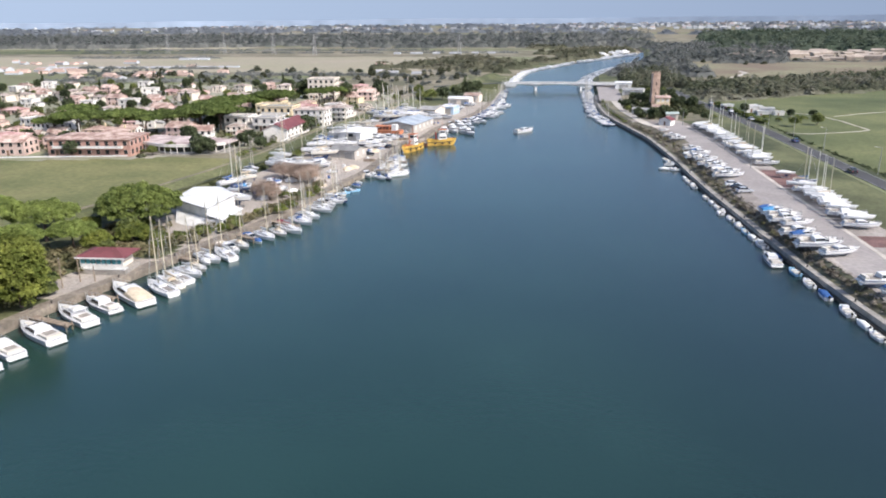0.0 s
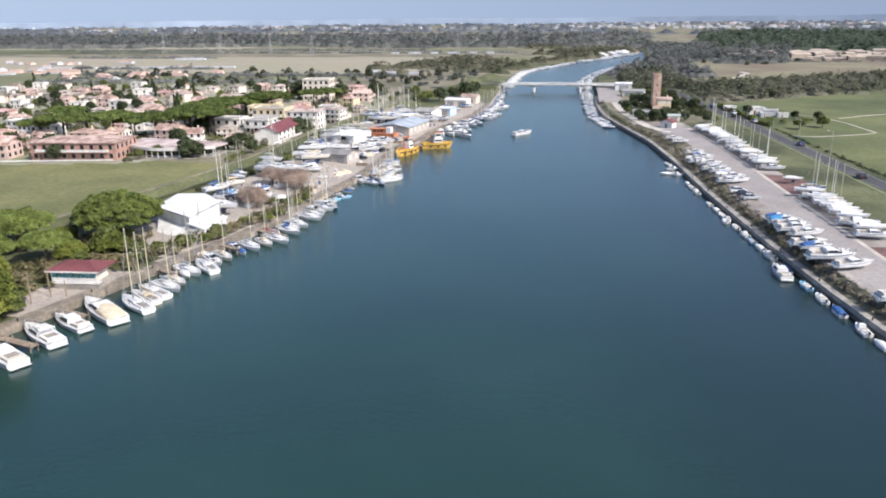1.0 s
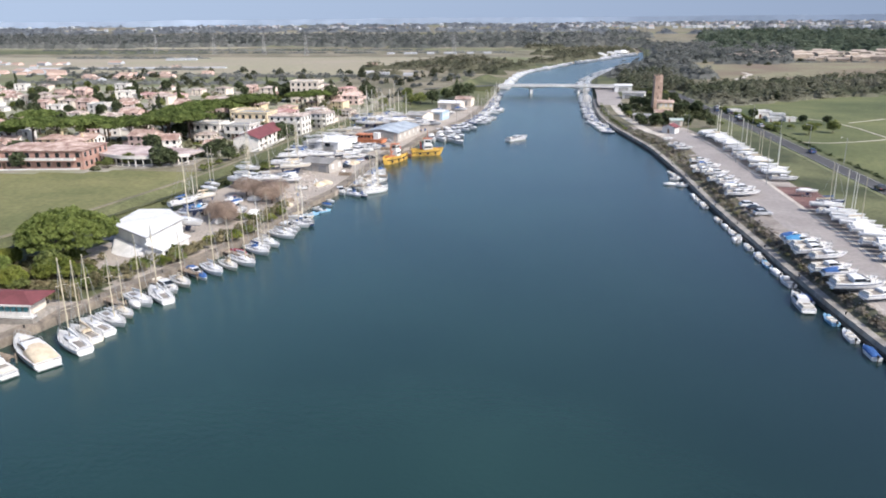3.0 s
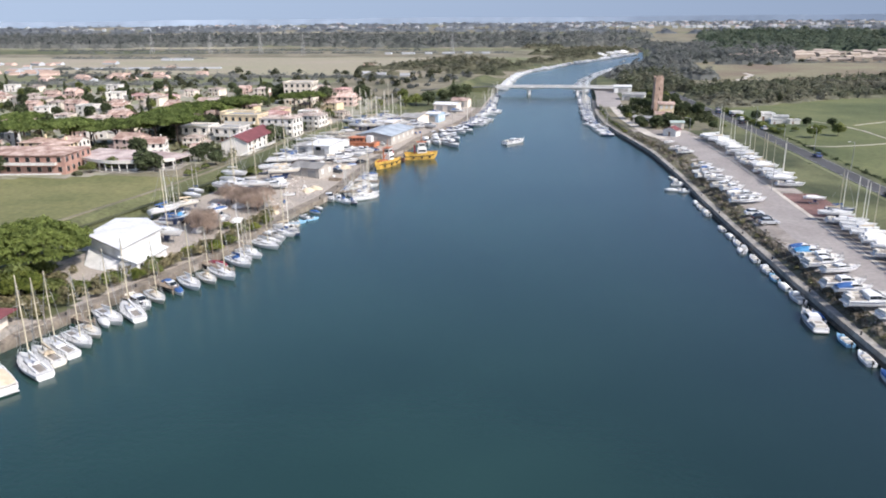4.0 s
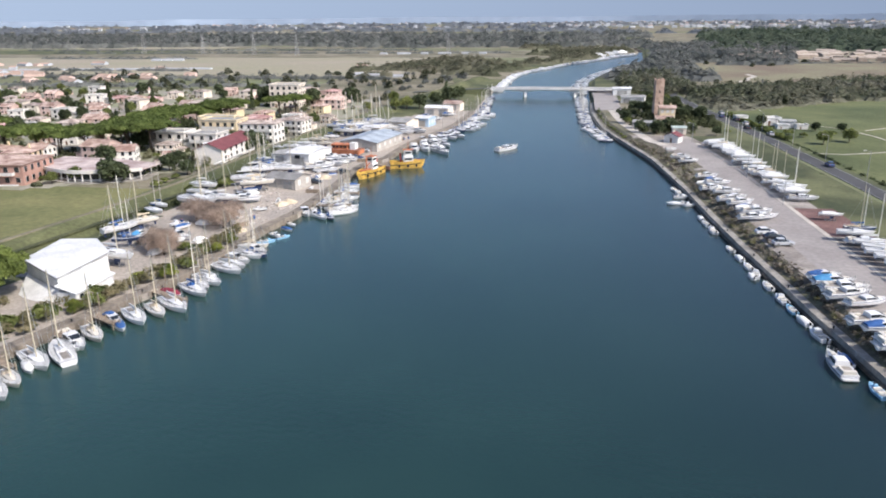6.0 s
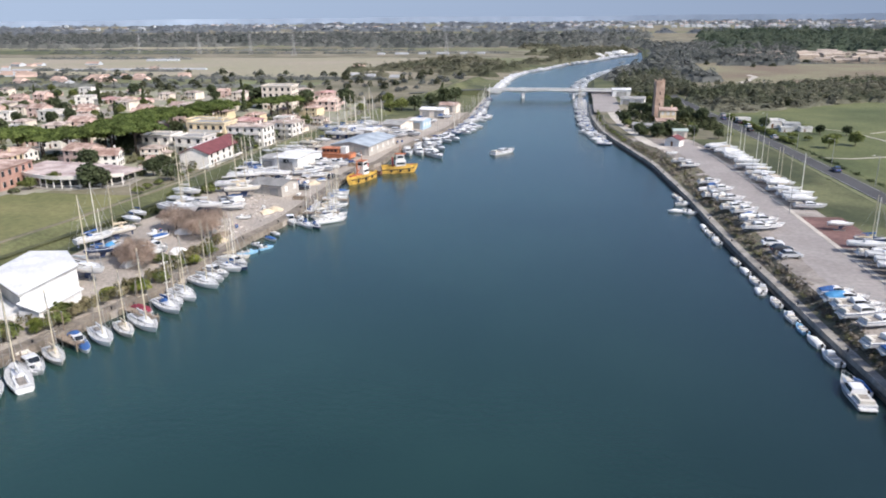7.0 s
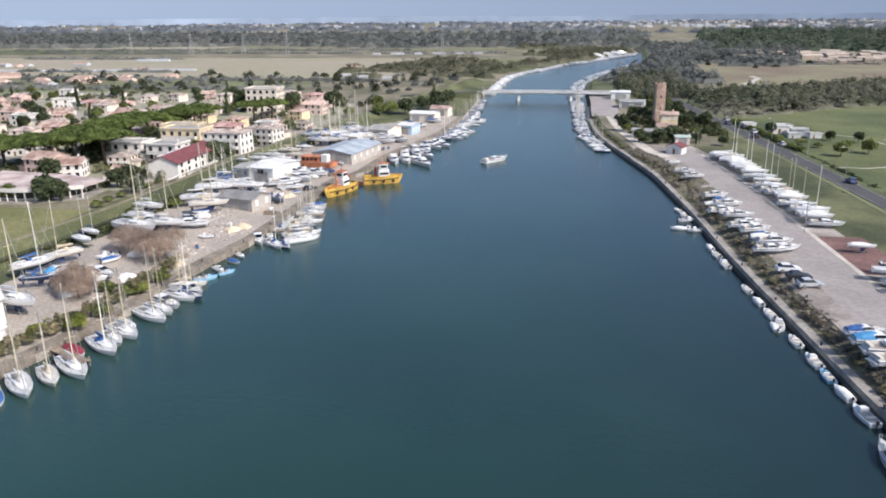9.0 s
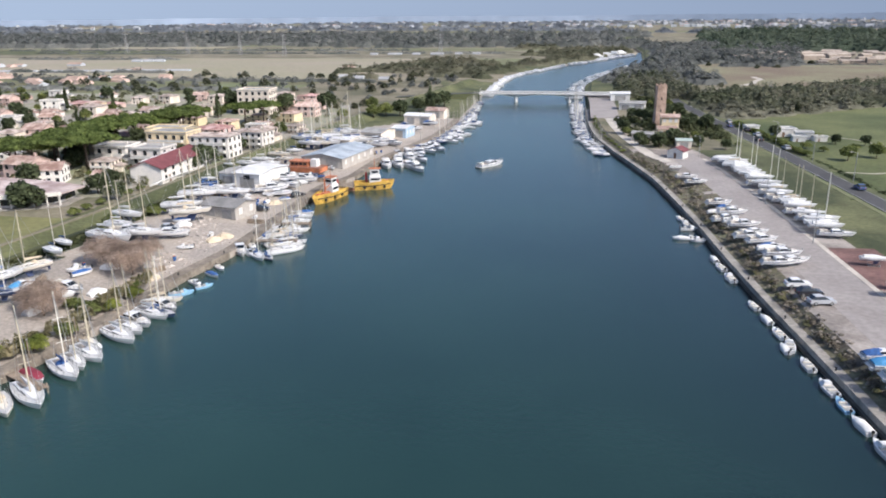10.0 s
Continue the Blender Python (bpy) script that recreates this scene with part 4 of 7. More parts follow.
PROTO["town_pine"] = tree("umbrella_pine", "tall umbrella pine with a flat spreading crown", "tree", 6.0, 0.3, dome(60, 6.2, 1.2, 6.3, 1.25, R3, 0.0, 0.6), 4600, 0.30, TOWNPINE, 9, 12)
PROTO["light_tree"] = tree("broadleaf_tree", "tall yellow-green leafy tree beside the quay", "tree", 5.5, 0.26, dome(110, 4.2, 6.0, 5.8, 1.15, R3, -0.75, 1.15), 18000, 0.17, LIGHTLEAF, 10, 3)
PROTO["round_tree"] = tree("broadleaf_tree", "low round olive-green tree beside the boathouse", "tree", 2.6, 0.2, dome(90, 4.4, 2.8, 3.0, 1.0, R3, -0.5, 0.9), 13000, 0.17, LIGHTLEAF, 8, 21)
PROTO["leafy"] = tree("broadleaf_tree", "round green leafy tree", "tree", 3.4, 0.20, dome(34, 3.2, 2.6, 3.8, 1.25, R3, -0.6, 0.9), 1200, 0.36, LEAF, 7, 4)
PROTO["dark_tree"] = tree("evergreen_tree", "dense dark evergreen tree", "tree", 3.4, 0.22, dome(30, 2.8, 3.0, 4.0, 1.3, R3, -0.7, 1.0), 950, 0.46, DARKLEAF, 6, 5)
PROTO["cypress"] = tree("cypress_tree", "slim dark cypress tree", "tree", 5.0, 0.2, [(0.2 * math.sin(k), 0.2 * math.cos(k * 2), 1.6 + k * 1.1, 1.25 - 0.09 * k, 1.25 - 0.09 * k, 1.3) for k in range(9)], 900, 0.40, DARKLEAF, 3, 6)
PROTO["bush"] = tree("bush", "low rounded green bush", "bush", 0.8, 0.08, blob_set(14, 1.4, 0.7, 1.0, 0.8, R3, 0.85), 620, 0.22, LEAF, 5, 7)
PROTO["gold_bush"] = tree("bush", "yellow-green bush on the quay", "bush", 0.8, 0.08, blob_set(12, 1.5, 0.8, 1.1, 0.8, R3, 0.85), 2400, 0.12, LIGHTLEAF, 5, 8)
PROTO["bare_bush"] = tree("bare_shrub", "leafless reddish-brown tamarisk shrub", "shrub", 1.6, 0.16, dome(30, 3.2, 1.7, 2.2, 1.3, R3, -0.3, 0.8), 11000, 0.07, BARE, 9, 9)


def plant(kind, x, y, size=1.0, group="", dz=0.0):
    return put(kind, x, y, land(x, y) + dz, rnd.uniform(0, 360), size, group)


# trees on the near left bank
for kind, x, y, size in [("low_pine", -97.6, 152.8, 1.05), ("pine_b", -111, 138, 0.95), ("pine", -119, 131, 0.9), ("pine_b", -108, 125, 0.8), ("pine_b", -101, 133, 0.7), ("light_tree", -90.6, 103.8, 1.1), ("light_tree", -95.5, 97, 1.05), ("light_tree", -98, 104, 0.85), ("light_tree", -95, 87, 1.0), ("round_tree", -104, 112, 0.8), ("round_tree", -102, 92, 1.0), ("round_tree", -106, 146, 0.7), ("light_tree", -104, 98, 0.8), ("round_tree", -91.5, 140.0, 0.95), ("round_tree", -96.5, 134.5, 0.8)]:
    plant(kind, x, y, size, "trees by the boathouse")
for kind, x, y, size in [("bush", -90, 110, 1.0), ("bush", -93, 114, 1.2), ("bush", -94, 133, 1.2), ("leafy", -92, 140, 0.75), ("bush", -88, 143, 1.2), ("bush", -85, 138, 1.0), ("bush", -83, 144, 1.1), ("bush", -80, 149, 1.2), ("gold_bush", -77, 151.5, 1.0), ("bush", -75.5, 155, 1.1), ("bush", -76.5, 158, 1.25), ("gold_bush", -70.5, 170, 1.1), ("gold_bush", -74, 167, 0.9), ("bush", -69.5, 176, 1.0), ("bush", -71, 184, 1.2), ("gold_bush", -68.5, 186, 0.9), ("bush", -75, 186, 0.9), ("bush", -95, 150, 1.3), ("bush", -97, 146, 1.2), ("bush", -97, 150, 1.1), ("gold_bush", -68, 192, 0.9), ("bush", -70, 196, 0.8)]:
    plant(kind, x, y, size, "bushes behind the quay")
for x, y, size in [(-79.0, 206, 1.1), (-79.5, 184.5, 0.95), (-83.5, 208, 1.0), (-74.5, 203, 1.0), (-77.5, 182, 0.8), (-76, 210, 0.9)]:
    plant("bare_bush", x, y, size, "bare shrubs in the marina")
for x, y, size in [(-92, 243, 1.3), (-97, 232, 1.0), (-88, 247, 0.9)]:
    plant("bush", x, y, size, "bushes at the dyke's foot")

for kind, x, y, size in [("leafy", -82, 418, 1.1), ("leafy", -78, 426, 1.2), ("dark_tree", -72, 430, 1.0), ("leafy", -88, 440, 1.1), ("dark_tree", -66, 447, 0.9), ("dark_tree", -60, 452, 1.2), ("leafy", -96, 415, 0.9), ("dark_tree", -57, 470, 1.1), ("leafy", -70, 462, 1.0), ("cypress", -63, 462, 1.0), ("cypress", -58, 440, 0.9), ("dark_tree", -112, 442, 1.3), ("dark_tree", -133, 440, 1.2), ("dark_tree", -158, 436, 1.4)]:
    plant(kind, x, y, size, "trees beyond the marina")


def mooring_pole(x, y, high, tilt):
    ob = thing("mooring_pole", "bare weathered mooring pole on the bank", "pole", "mooring poles", pose(x, y, land(x, y), tilt, tilt * 0.6, 0))
    part("shaft", rod(bm_new(), (0, 0, -0.6), (0, 0, high), 0.13, 0.09, 7), TIMBER, ob)
    part("cap", rod(bm_new(), (0, 0, high), (0, 0, high + 0.12), 0.11, 0.08, 7), STEEL, ob)
    return ob


for x, y, high, tilt in [(-91.5, 96, 3.0, 3), (-92.2, 99, 2.6, -4), (-90.5, 106, 2.8, 2), (-89.8, 113.5, 5.5, -4), (-88.6, 117, 5.0, 3), (-86, 117.6, 3.0, -2), (-80.5, 131, 3.0, 3), (-73, 153, 3.2, 0), (-69.5, 168, 3.0, 2), (-68, 176.5, 2.8, -2)]:
    mooring_pole(x, y, high, tilt)

# ---- left marina: jetties, buildings, boats ashore ----


def jetty(x, y, heading, length=8.0, width=1.4):
    ob = thing("jetty", "weathered timber jetty on piles", "jetty", "jetties along the quay", pose(x, y, 0, 0, 0, heading))
    n = int(length / 0.6)
    first = part("plank", box(bm_new(), 0.0, 0.54, -width / 2, width / 2, 0.95, 1.03), TIMBER, ob)
    for i in range(1, n):
        share("plank", first, ob, pose(i * 0.6, 0, 0))
    for q in (-1, 1):
        part("beam", box(bm_new(), 0, length, q * width * 0.38 - 0.07, q * width * 0.38 + 0.07, 0.75, 0.95), TIMBER, ob)
        for k in (0.35, 0.95):
            part("pile", rod(bm_new(), (length * k, q * width * 0.42, -2.4), (length * k, q * width * 0.42, 1.5), 0.13, 0.12, 7), TIMBER, ob)
    return ob


for x, y, h, n in [(-69.5, 164, -24, 8.5), (-73.5, 152, -25, 6.5), (-79, 135, -22, 6), (-86.5, 101, -15, 9), (-84, 112.5, -16, 7), (-66.5, 185, -10, 4.5), (-76.5, 145, -22, 6)]:
    jetty(x, y, h, n)
jetty(-60.5, 229, 8, 9, 1.8)
jetty(-60, 243, 8, 7, 1.8)

WHITEWALL = mat("white_painted_wall", (0.66, 0.65, 0.62), 0.8, 0.12, 0.3, 3.0, 0.1)
WHITEROOF = mat("white_sheet_roof", (0.64, 0.64, 0.63), 0.65, 0.12, 0.2, 2.0, 0.1)
CREAMWALL = mat("cream_render", (0.68, 0.60, 0.50), 0.85, 0.12, 0.3, 3.0, 0.15, random_tint=0.08)
PINKWALL = mat("salmon_render", (0.58, 0.43, 0.37), 0.85, 0.13, 0.3, 3.0, 0.15, random_tint=0.1)
YELLOWWALL = mat("yellow_render", (0.68, 0.56, 0.36), 0.85, 0.12, 0.3, 3.0, 0.15, random_tint=0.08)
OCHREWALL = mat("ochre_render", (0.60, 0.37, 0.18), 0.85, 0.12, 0.3, 3.0, 0.15, random_tint=0.08)
TERRACOTTA = mat("terracotta_tiles", (0.33, 0.205, 0.160), 0.85, 0.28, 0.35, 3.5, 0.6, second=(0.41, 0.315, 0.265), random_tint=0.28)
BROWNTILE = mat("weathered_brown_tiles", (0.29, 0.225, 0.185), 0.85, 0.28, 0.35, 3.5, 0.6, second=(0.37, 0.315, 0.275), random_tint=0.25)
REDTILE = mat("pink_red_tiles", (0.40, 0.205, 0.180), 0.85, 0.25, 0.35, 3.5, 0.6, second=(0.47, 0.33, 0.30), random_tint=0.2)
OFFWHITE = mat("stained_white_render", (0.72, 0.69, 0.64), 0.85, 0.12, 0.25, 2.5, 0.15, second=(0.64, 0.60, 0.54), random_tint=0.12)
MAROON = mat("maroon_sheet_roof", (0.16, 0.052, 0.054), 0.7, 0.15, 0.4, 2.5, 0.2)
GREYROOF = mat("grey_sheet_roof", (0.30, 0.295, 0.28), 0.75, 0.18, 0.3, 2.0, 0.2)
BLUEROOF = mat("blue_grey_sheet_roof", (0.31, 0.355, 0.40), 0.6, 0.14, 0.25, 2.0, 0.15, second=(0.36, 0.40, 0.43))
BRICK = mat("old_tower_brick", (0.34, 0.235, 0.18), 0.9, 0.25, 0.3, 2.2, 0.5, second=(0.40, 0.29, 0.225))
PANE = mat("window_glass", (0.025, 0.03, 0.035), 0.1, 0.1, 1.0, 2.0, 0.0, spec=0.6)
FRAMEMAT = mat("window_frame_paint", (0.62, 0.60, 0.56), 0.6, 0.1, 1.0, 4.0, 0.0)
SHUTTER = mat("green_shutter", (0.06, 0.10, 0.07), 0.7, 0.15, 1.0, 4.0, 0.0)
DOORMAT = mat("brown_door", (0.17, 0.10, 0.06), 0.6, 0.15, 1.0, 4.0, 0.0)


def windows(parent, w, d, levels, storey, cols, base=0.0, sides=(0, 1), wide=1.1, tall=1.35, panes=True):
    """Windows set on the four walls of a block w x d; sides 0 front (-y), 1 right, 2 back, 3 left."""
    src, glass = None, None
    for side in sides:
        span = w if side in (0, 2) else d
        out = (d if side in (0, 2) else w) / 2
        n = max(1, round(cols * span / w))
        for level in range(levels):
            for i in range(n):
                u = -span / 2 + span * (i + 0.5) / n
                m = pose(0, 0, 0, 0, 0, (0, 90, 180, 270)[side]) @ pose(u, -out, base + level * storey + 0.95)
                if src is None:
                    bm = box(bm_new(), -wide / 2 - 0.1, wide / 2 + 0.1, -0.09, 0.05, -0.1, tall + 0.1)
                    bm.faces.ensure_lookup_table()
                    face = bm.faces[2]
                    bmesh.ops.inset_region(bm, faces=[face], thickness=0.10, depth=-0.05)
                    face.material_index = 0 if panes else 1
                    src = part("window", bm, (FRAMEMAT, PANE), parent)
                    src.matrix_basis = m
                    here = src
                    if panes:
                        glass = part("pane", box(bm_new(), -wide / 2, wide / 2, -0.035, 0.03, 0, tall), PANE, here)
                        continue
                else:
                    here = share("window", src, parent, m)
                if panes:
                    share("pane", glass, here, Matrix.Identity(4))


def gable_roof(w, d, z, rise, over=0.5, thick=0.18, ridge_x=True):
    """A two-pitched roof whose ridge runs along x (or y)."""
    bm = bm_new()
    a, b = (w / 2 + over, d / 2 + over) if ridge_x else (d / 2 + over, w / 2 + over)
    drop = rise * over / (b - over)
    prof = [(-b, z - drop), (0, z + rise), (b, z - drop), (b, z - drop + thick), (0, z + rise + thick), (-b, z - drop + thick)]
    loft(bm, [[(s * a, q, h) if ridge_x else (q, s * a, h) for q, h in prof] for s in (-1, 1)])
    return bm


def hip_roof(w, d, z, rise, over=0.5):
    bm = bm_new()
    a, b = w / 2 + over, d / 2 + over
    k = max(a - b, 0.3)
    base = [bm.verts.new((x, y, zz)) for zz in (z - 0.05, z + 0.12) for x, y in ((-a, -b), (a, -b), (a, b), (-a, b))]
    p, q = bm.verts.new((-k, 0, z + rise)), bm.verts.new((k, 0, z + rise))
    bm.faces.new(base[3::-1])
    for i in range(4):
        bm.faces.new((base[i], base[(i + 1) % 4], base[4 + (i + 1) % 4], base[4 + i]))
    bm.faces.new((base[4], base[5], q, p)), bm.faces.new((base[6], base[7], p, q))
    bm.faces.new((base[5], base[6], q)), bm.faces.new((base[7], base[4], p))
    return bm


def gable_fill(w, d, z, rise, ridge_x=True):
    bm = bm_new()
    a, b = (w / 2, d / 2) if ridge_x else (d / 2, w / 2)
    tri = [(-b, z - 0.02), (b, z - 0.02), (0, z + rise - 0.02)]
    return loft(bm, [[(s * a, q, h) if ridge_x else (q, s * a, h) for q, h in tri] for s in (-1, 1)])


def house(name, label, w, d, storeys, wall, roof, style="gable", rise=1.8, cols=3, balcony=0, chimney=True, panes=True, category="house", storey=3.0, ridge_x=True, faces=(0, 1)):
    ob = thing(name, label, category)
    h = storeys * storey
    part("wall", box(bm_new(), -w / 2, w / 2, -d / 2, d / 2, -0.6, h), wall, ob)
    if style == "gable":
        part("gable", gable_fill(w, d, h, rise, ridge_x), wall, ob)
        roof_ob = part("roof", gable_roof(w, d, h, rise, ridge_x=ridge_x), roof, ob)
    elif style == "hip":
        roof_ob = part("roof", hip_roof(w, d, h, rise), roof, ob)
    else:
        bm = box(bm_new(), -w / 2 - 0.25, w / 2 + 0.25, -d / 2 - 0.25, d / 2 + 0.25, h, h + 0.22)
        roof_ob = part("roof", bm, roof, ob)
        bm = bm_new()
        for x0, x1, y0, y1 in ((-w / 2 - 0.25, w / 2 + 0.25, -d / 2 - 0.25, -d / 2), (-w / 2 - 0.25, w / 2 + 0.25, d / 2, d / 2 + 0.25), (-w / 2 - 0.25, -w / 2, -d / 2, d / 2), (w / 2, w / 2 + 0.25, -d / 2, d / 2)):
            box(bm, x0, x1, y0, y1, h + 0.22, h + 0.75)
        part("parapet", bm, wall, ob)
    windows(ob, w, d, storeys, storey, cols, sides=faces, panes=panes)
    part("door", box(bm_new(), -w / 2 + w / cols - 0.5, -w / 2 + w / cols + 0.5, -d / 2 - 0.06, -d / 2 + 0.04, 0, 2.1), DOORMAT, ob)
    for k in range(1, balcony + 1):
        b = part("balcony", box(bm_new(), -w * 0.42, w * 0.42, -d / 2 - 1.4, -d / 2, k * storey - 0.1, k * storey + 0.08), wall, ob)
        bm = bm_new()
        box(bm, -w * 0.42, w * 0.42, -d / 2 - 1.4, -d / 2 - 1.32, k * storey + 0.08, k * storey + 0.95)
        for q in (-1, 1):
            box(bm, q * w * 0.42 - 0.04, q * w * 0.42 + 0.04, -d / 2 - 1.32, -d / 2, k * storey + 0.08, k * storey + 0.95)
        part("parapet", bm, FRAMEMAT, b)
    if chimney:
        part("chimney", box(bm_new(), w * 0.22, w * 0.22 + 0.6, d * 0.12, d * 0.12 + 0.6, h, h + rise + 0.9), wall, roof_ob)
    return ob


# the big white boathouse: a five-sided hall under one low roof, a lower wing on the quay side, an annex before its front
def boathouse():
    ox, oy = -87.6, 165.5
    ob = thing("boathouse", "large white boathouse with low sheet roofs and a lower wing", "boathouse", at=pose(ox, oy, 2.0))

    def plan(points, k=1.0, shift=(0, 0)):
        return [((x - ox) * k + shift[0], (y - oy) * k + shift[1]) for x, y in points]
    hall = [(-81.8, 155.2), (-81.6, 170.0), (-89.0, 177.4), (-95.8, 176.2), (-94.4, 163.6)]
    part("wall", prism(bm_new(), plan(hall, 0.965), -0.6, 3.95), WHITEWALL, ob)
    eaves = plan(hall, 1.02)
    roof = part("roof", loft(bm_new(), [[(x, y, 3.9) for x, y in eaves], [(x, y, 4.08) for x, y in eaves], [(x * 0.06, y * 0.06, 4.55) for x, y in eaves]]), WHITEROOF, ob)
    part("gutter", loft(bm_new(), [[(x * k, y * k, z) for k, z in ((1.0, 3.86), (1.022, 3.86), (1.022, 4.0), (1.0, 4.0))] for x, y in (eaves[4], eaves[0], eaves[1])]), GREYROOF, roof)
    wing_plan = plan([(-81.9, 154.7), (-78.2, 154.5), (-77.8, 164.8), (-81.9, 165.2)])
    wing_ = part("wing", prism(bm_new(), wing_plan, -0.8, 1.55), WHITEWALL, ob)
    q = [(wing_plan[0][0], wing_plan[0][1] - 0.35), (wing_plan[1][0] + 0.35, wing_plan[1][1] - 0.35), (wing_plan[2][0] + 0.35, wing_plan[2][1] + 0.3), (wing_plan[3][0], wing_plan[3][1] + 0.3)]
    top = [2.75, 1.6, 1.6, 2.75]
    part("wing_roof", loft(bm_new(), [[(x, y, z - 0.08) for (x, y), z in zip(q, top)], [(x, y, z + 0.08) for (x, y), z in zip(q, top)]]), WHITEROOF, wing_)
    for i in range(4):
        x, y = wing_plan[1][0] + 0.04 * i, wing_plan[1][1] + 1.4 + 2.4 * i
        f = part("window", box(bm_new(), x - 0.06, x + 0.09, y - 0.6, y + 0.6, 0.2, 1.2), FRAMEMAT, wing_)
        part("pane", box(bm_new(), x - 0.02, x + 0.11, y - 0.5, y + 0.5, 0.3, 1.1), PANE, f)
    # the annex leans on the diagonal front wall
    outer = plan([(-93.0, 160.6), (-90.2, 155.2), (-84.4, 154.2)])
    inner = plan([(-94.0, 163.3), (-82.2, 155.5)])
    low, high = -0.3, 1.5
    annex = part("annex", loft(bm_new(), [[(outer[0][0], outer[0][1], -0.8), (outer[1][0], outer[1][1], -0.8), (outer[2][0], outer[2][1], -0.8), (inner[1][0], inner[1][1], -0.8), (inner[0][0], inner[0][1], -0.8)], [(outer[0][0], outer[0][1], low + 0.9), (outer[1][0], outer[1][1], low), (outer[2][0], outer[2][1], low + 0.3), (inner[1][0], inner[1][1], high), (inner[0][0], inner[0][1], high)]]), WHITEWALL, ob, "white annex with a sloping roof")
    part("annex_door", box(bm_new(), outer[1][0] + 2.6, outer[1][0] + 3.8, outer[1][1] - 0.02, outer[1][1] + 0.25, -0.8, -0.35), GREYROOF, annex)
    return ob


boathouse()


def clubhouse():
    ob = thing("clubhouse", "low clubhouse with a red roof and turquoise glazed veranda", "clubhouse", at=pose(-87.2, 124.4, 1.9, 0, 0, 4) @ Matrix.Scale(0.80, 4))
    part("plinth", box(bm_new(), -6.0, 6.0, -4.1, 3.5, -0.8, 0.35), CONCRETE, ob)
    part("wall", box(bm_new(), -4.5, 4.5, -2.2, 3, 0.5, 3.4), CREAMWALL, ob)
    glass = mat("turquoise_glazing", (0.10, 0.28, 0.30), 0.2, 0.1, 1.0, 3.0, 0.0)
    for i in range(8):
        x = -5.2 + i * 1.3
        f = part("veranda_panel", box(bm_new(), x, x + 1.2, -3.6, -3.5, 0.9, 1.9), WHITEWALL, ob)
        part("pane", box(bm_new(), x + 0.1, x + 1.1, -3.63, -3.47, 1.9, 3.0), glass, f)
    for x in (-5.3, -1.8, 1.8, 5.3):
        part("post", box(bm_new(), x - 0.09, x + 0.09, -3.55, -3.35, 0.5, 3.5), WHITEWALL, ob)
    part("veranda_floor", box(bm_new(), -5.8, 5.8, -3.9, -2.2, 0.5, 0.9), WHITEWALL, ob)
    roof = part("roof", hip_roof(11.5, 7.4, 3.5, 1.5, 0.5), MAROON, ob)
    part("fascia", box(bm_new(), -6.3, 6.3, -4.3, -4.18, 3.25, 3.62), WHITEWALL, roof)
    return ob


clubhouse()


def shed(name, label, w, d, h, rise, x, y, turn, wall, roof, doors=2, ridge_x=True, z=None):
    ob = thing(name, label, "shed", at=pose(x, y, (land(x, y) if z is None else z), 0, 0, turn))
    part("wall", box(bm_new(), -w / 2, w / 2, -d / 2, d / 2, -0.6, h), wall, ob)
    part("gable", gable_fill(w, d, h, rise, ridge_x), wall, ob)
    part("roof", gable_roof(w, d, h, rise, 0.4, 0.14, ridge_x), roof, ob)
    for i in range(doors):
        u = -w / 2 + w * (i + 0.5) / doors
        part("door", box(bm_new(), u - w * 0.28 / doors, u + w * 0.28 / doors, -d / 2 - 0.08, -d / 2 + 0.02, 0, min(h * 0.75, 3.4)), GREYROOF, ob)
    windows(ob, w, d, 1, 3.0, max(2, int(w / 4)), base=0.4 * max(h - 3, 0), sides=(1,))
    return ob


shed("workshop", "white workshop with a flat-pitched roof and a dark upper window", 8.5, 14, 4.2, 0.7, -80, 280, -13, WHITEWALL, WHITEROOF, 1)
part("window", box(bm_new(), -1.0, 1.0, -7.1, -6.9, 2.6, 3.8), PANE, bpy.data.objects["workshop"])
shed("workshop", "white lean-to store beside the workshop", 6, 10, 3.0, 0.4, -88.5, 283, -13, WHITEWALL, GREYROOF, 1)
shed("warehouse", "long warehouse with a blue-grey sheet roof", 14.5, 24, 3.0, 1.3, -68.5, 318, -10, mat("grey_warehouse_wall", (0.40, 0.37, 0.33), 0.85, 0.15, 0.3, 3.0, 0.1), BLUEROOF, 2, False)
shed("store", "low store with a grey sheet roof", 10, 8, 2.8, 1.0, -75, 247, -14, mat("grey_warehouse_wall", (0, 0, 0)), mat("dark_sheet_roof", (0.22, 0.215, 0.205), 0.75, 0.18, 0.3, 2.0, 0.2), 2)
shed("store", "small shed with a weathered grey roof", 9, 12, 3.2, 1.0, -66, 362, -14, CREAMWALL, GREYROOF, 1)
shed("store", "low white boat store", 12, 8, 3.6, 0.8, -58, 408, -10, CREAMWALL, WHITEROOF, 2)
shed("store", "small tiled boat store", 9, 7, 3.4, 1.2, -54, 430, -10, CREAMWALL, TERRACOTTA, 1)
shed("store", "flat grey shed below the dyke", 14, 10, 3.2, 0.6, -76, 345, -16, CREAMWALL, WHITEROOF, 1)
shed("container_shed", "light blue shed by the slipway", 6, 9, 3.6, 0.6, -58, 372, -12, mat("pale_blue_sheet", (0.36, 0.48, 0.60), 0.6, 0.1, 0.5, 3.0, 0.1), WHITEROOF, 1)


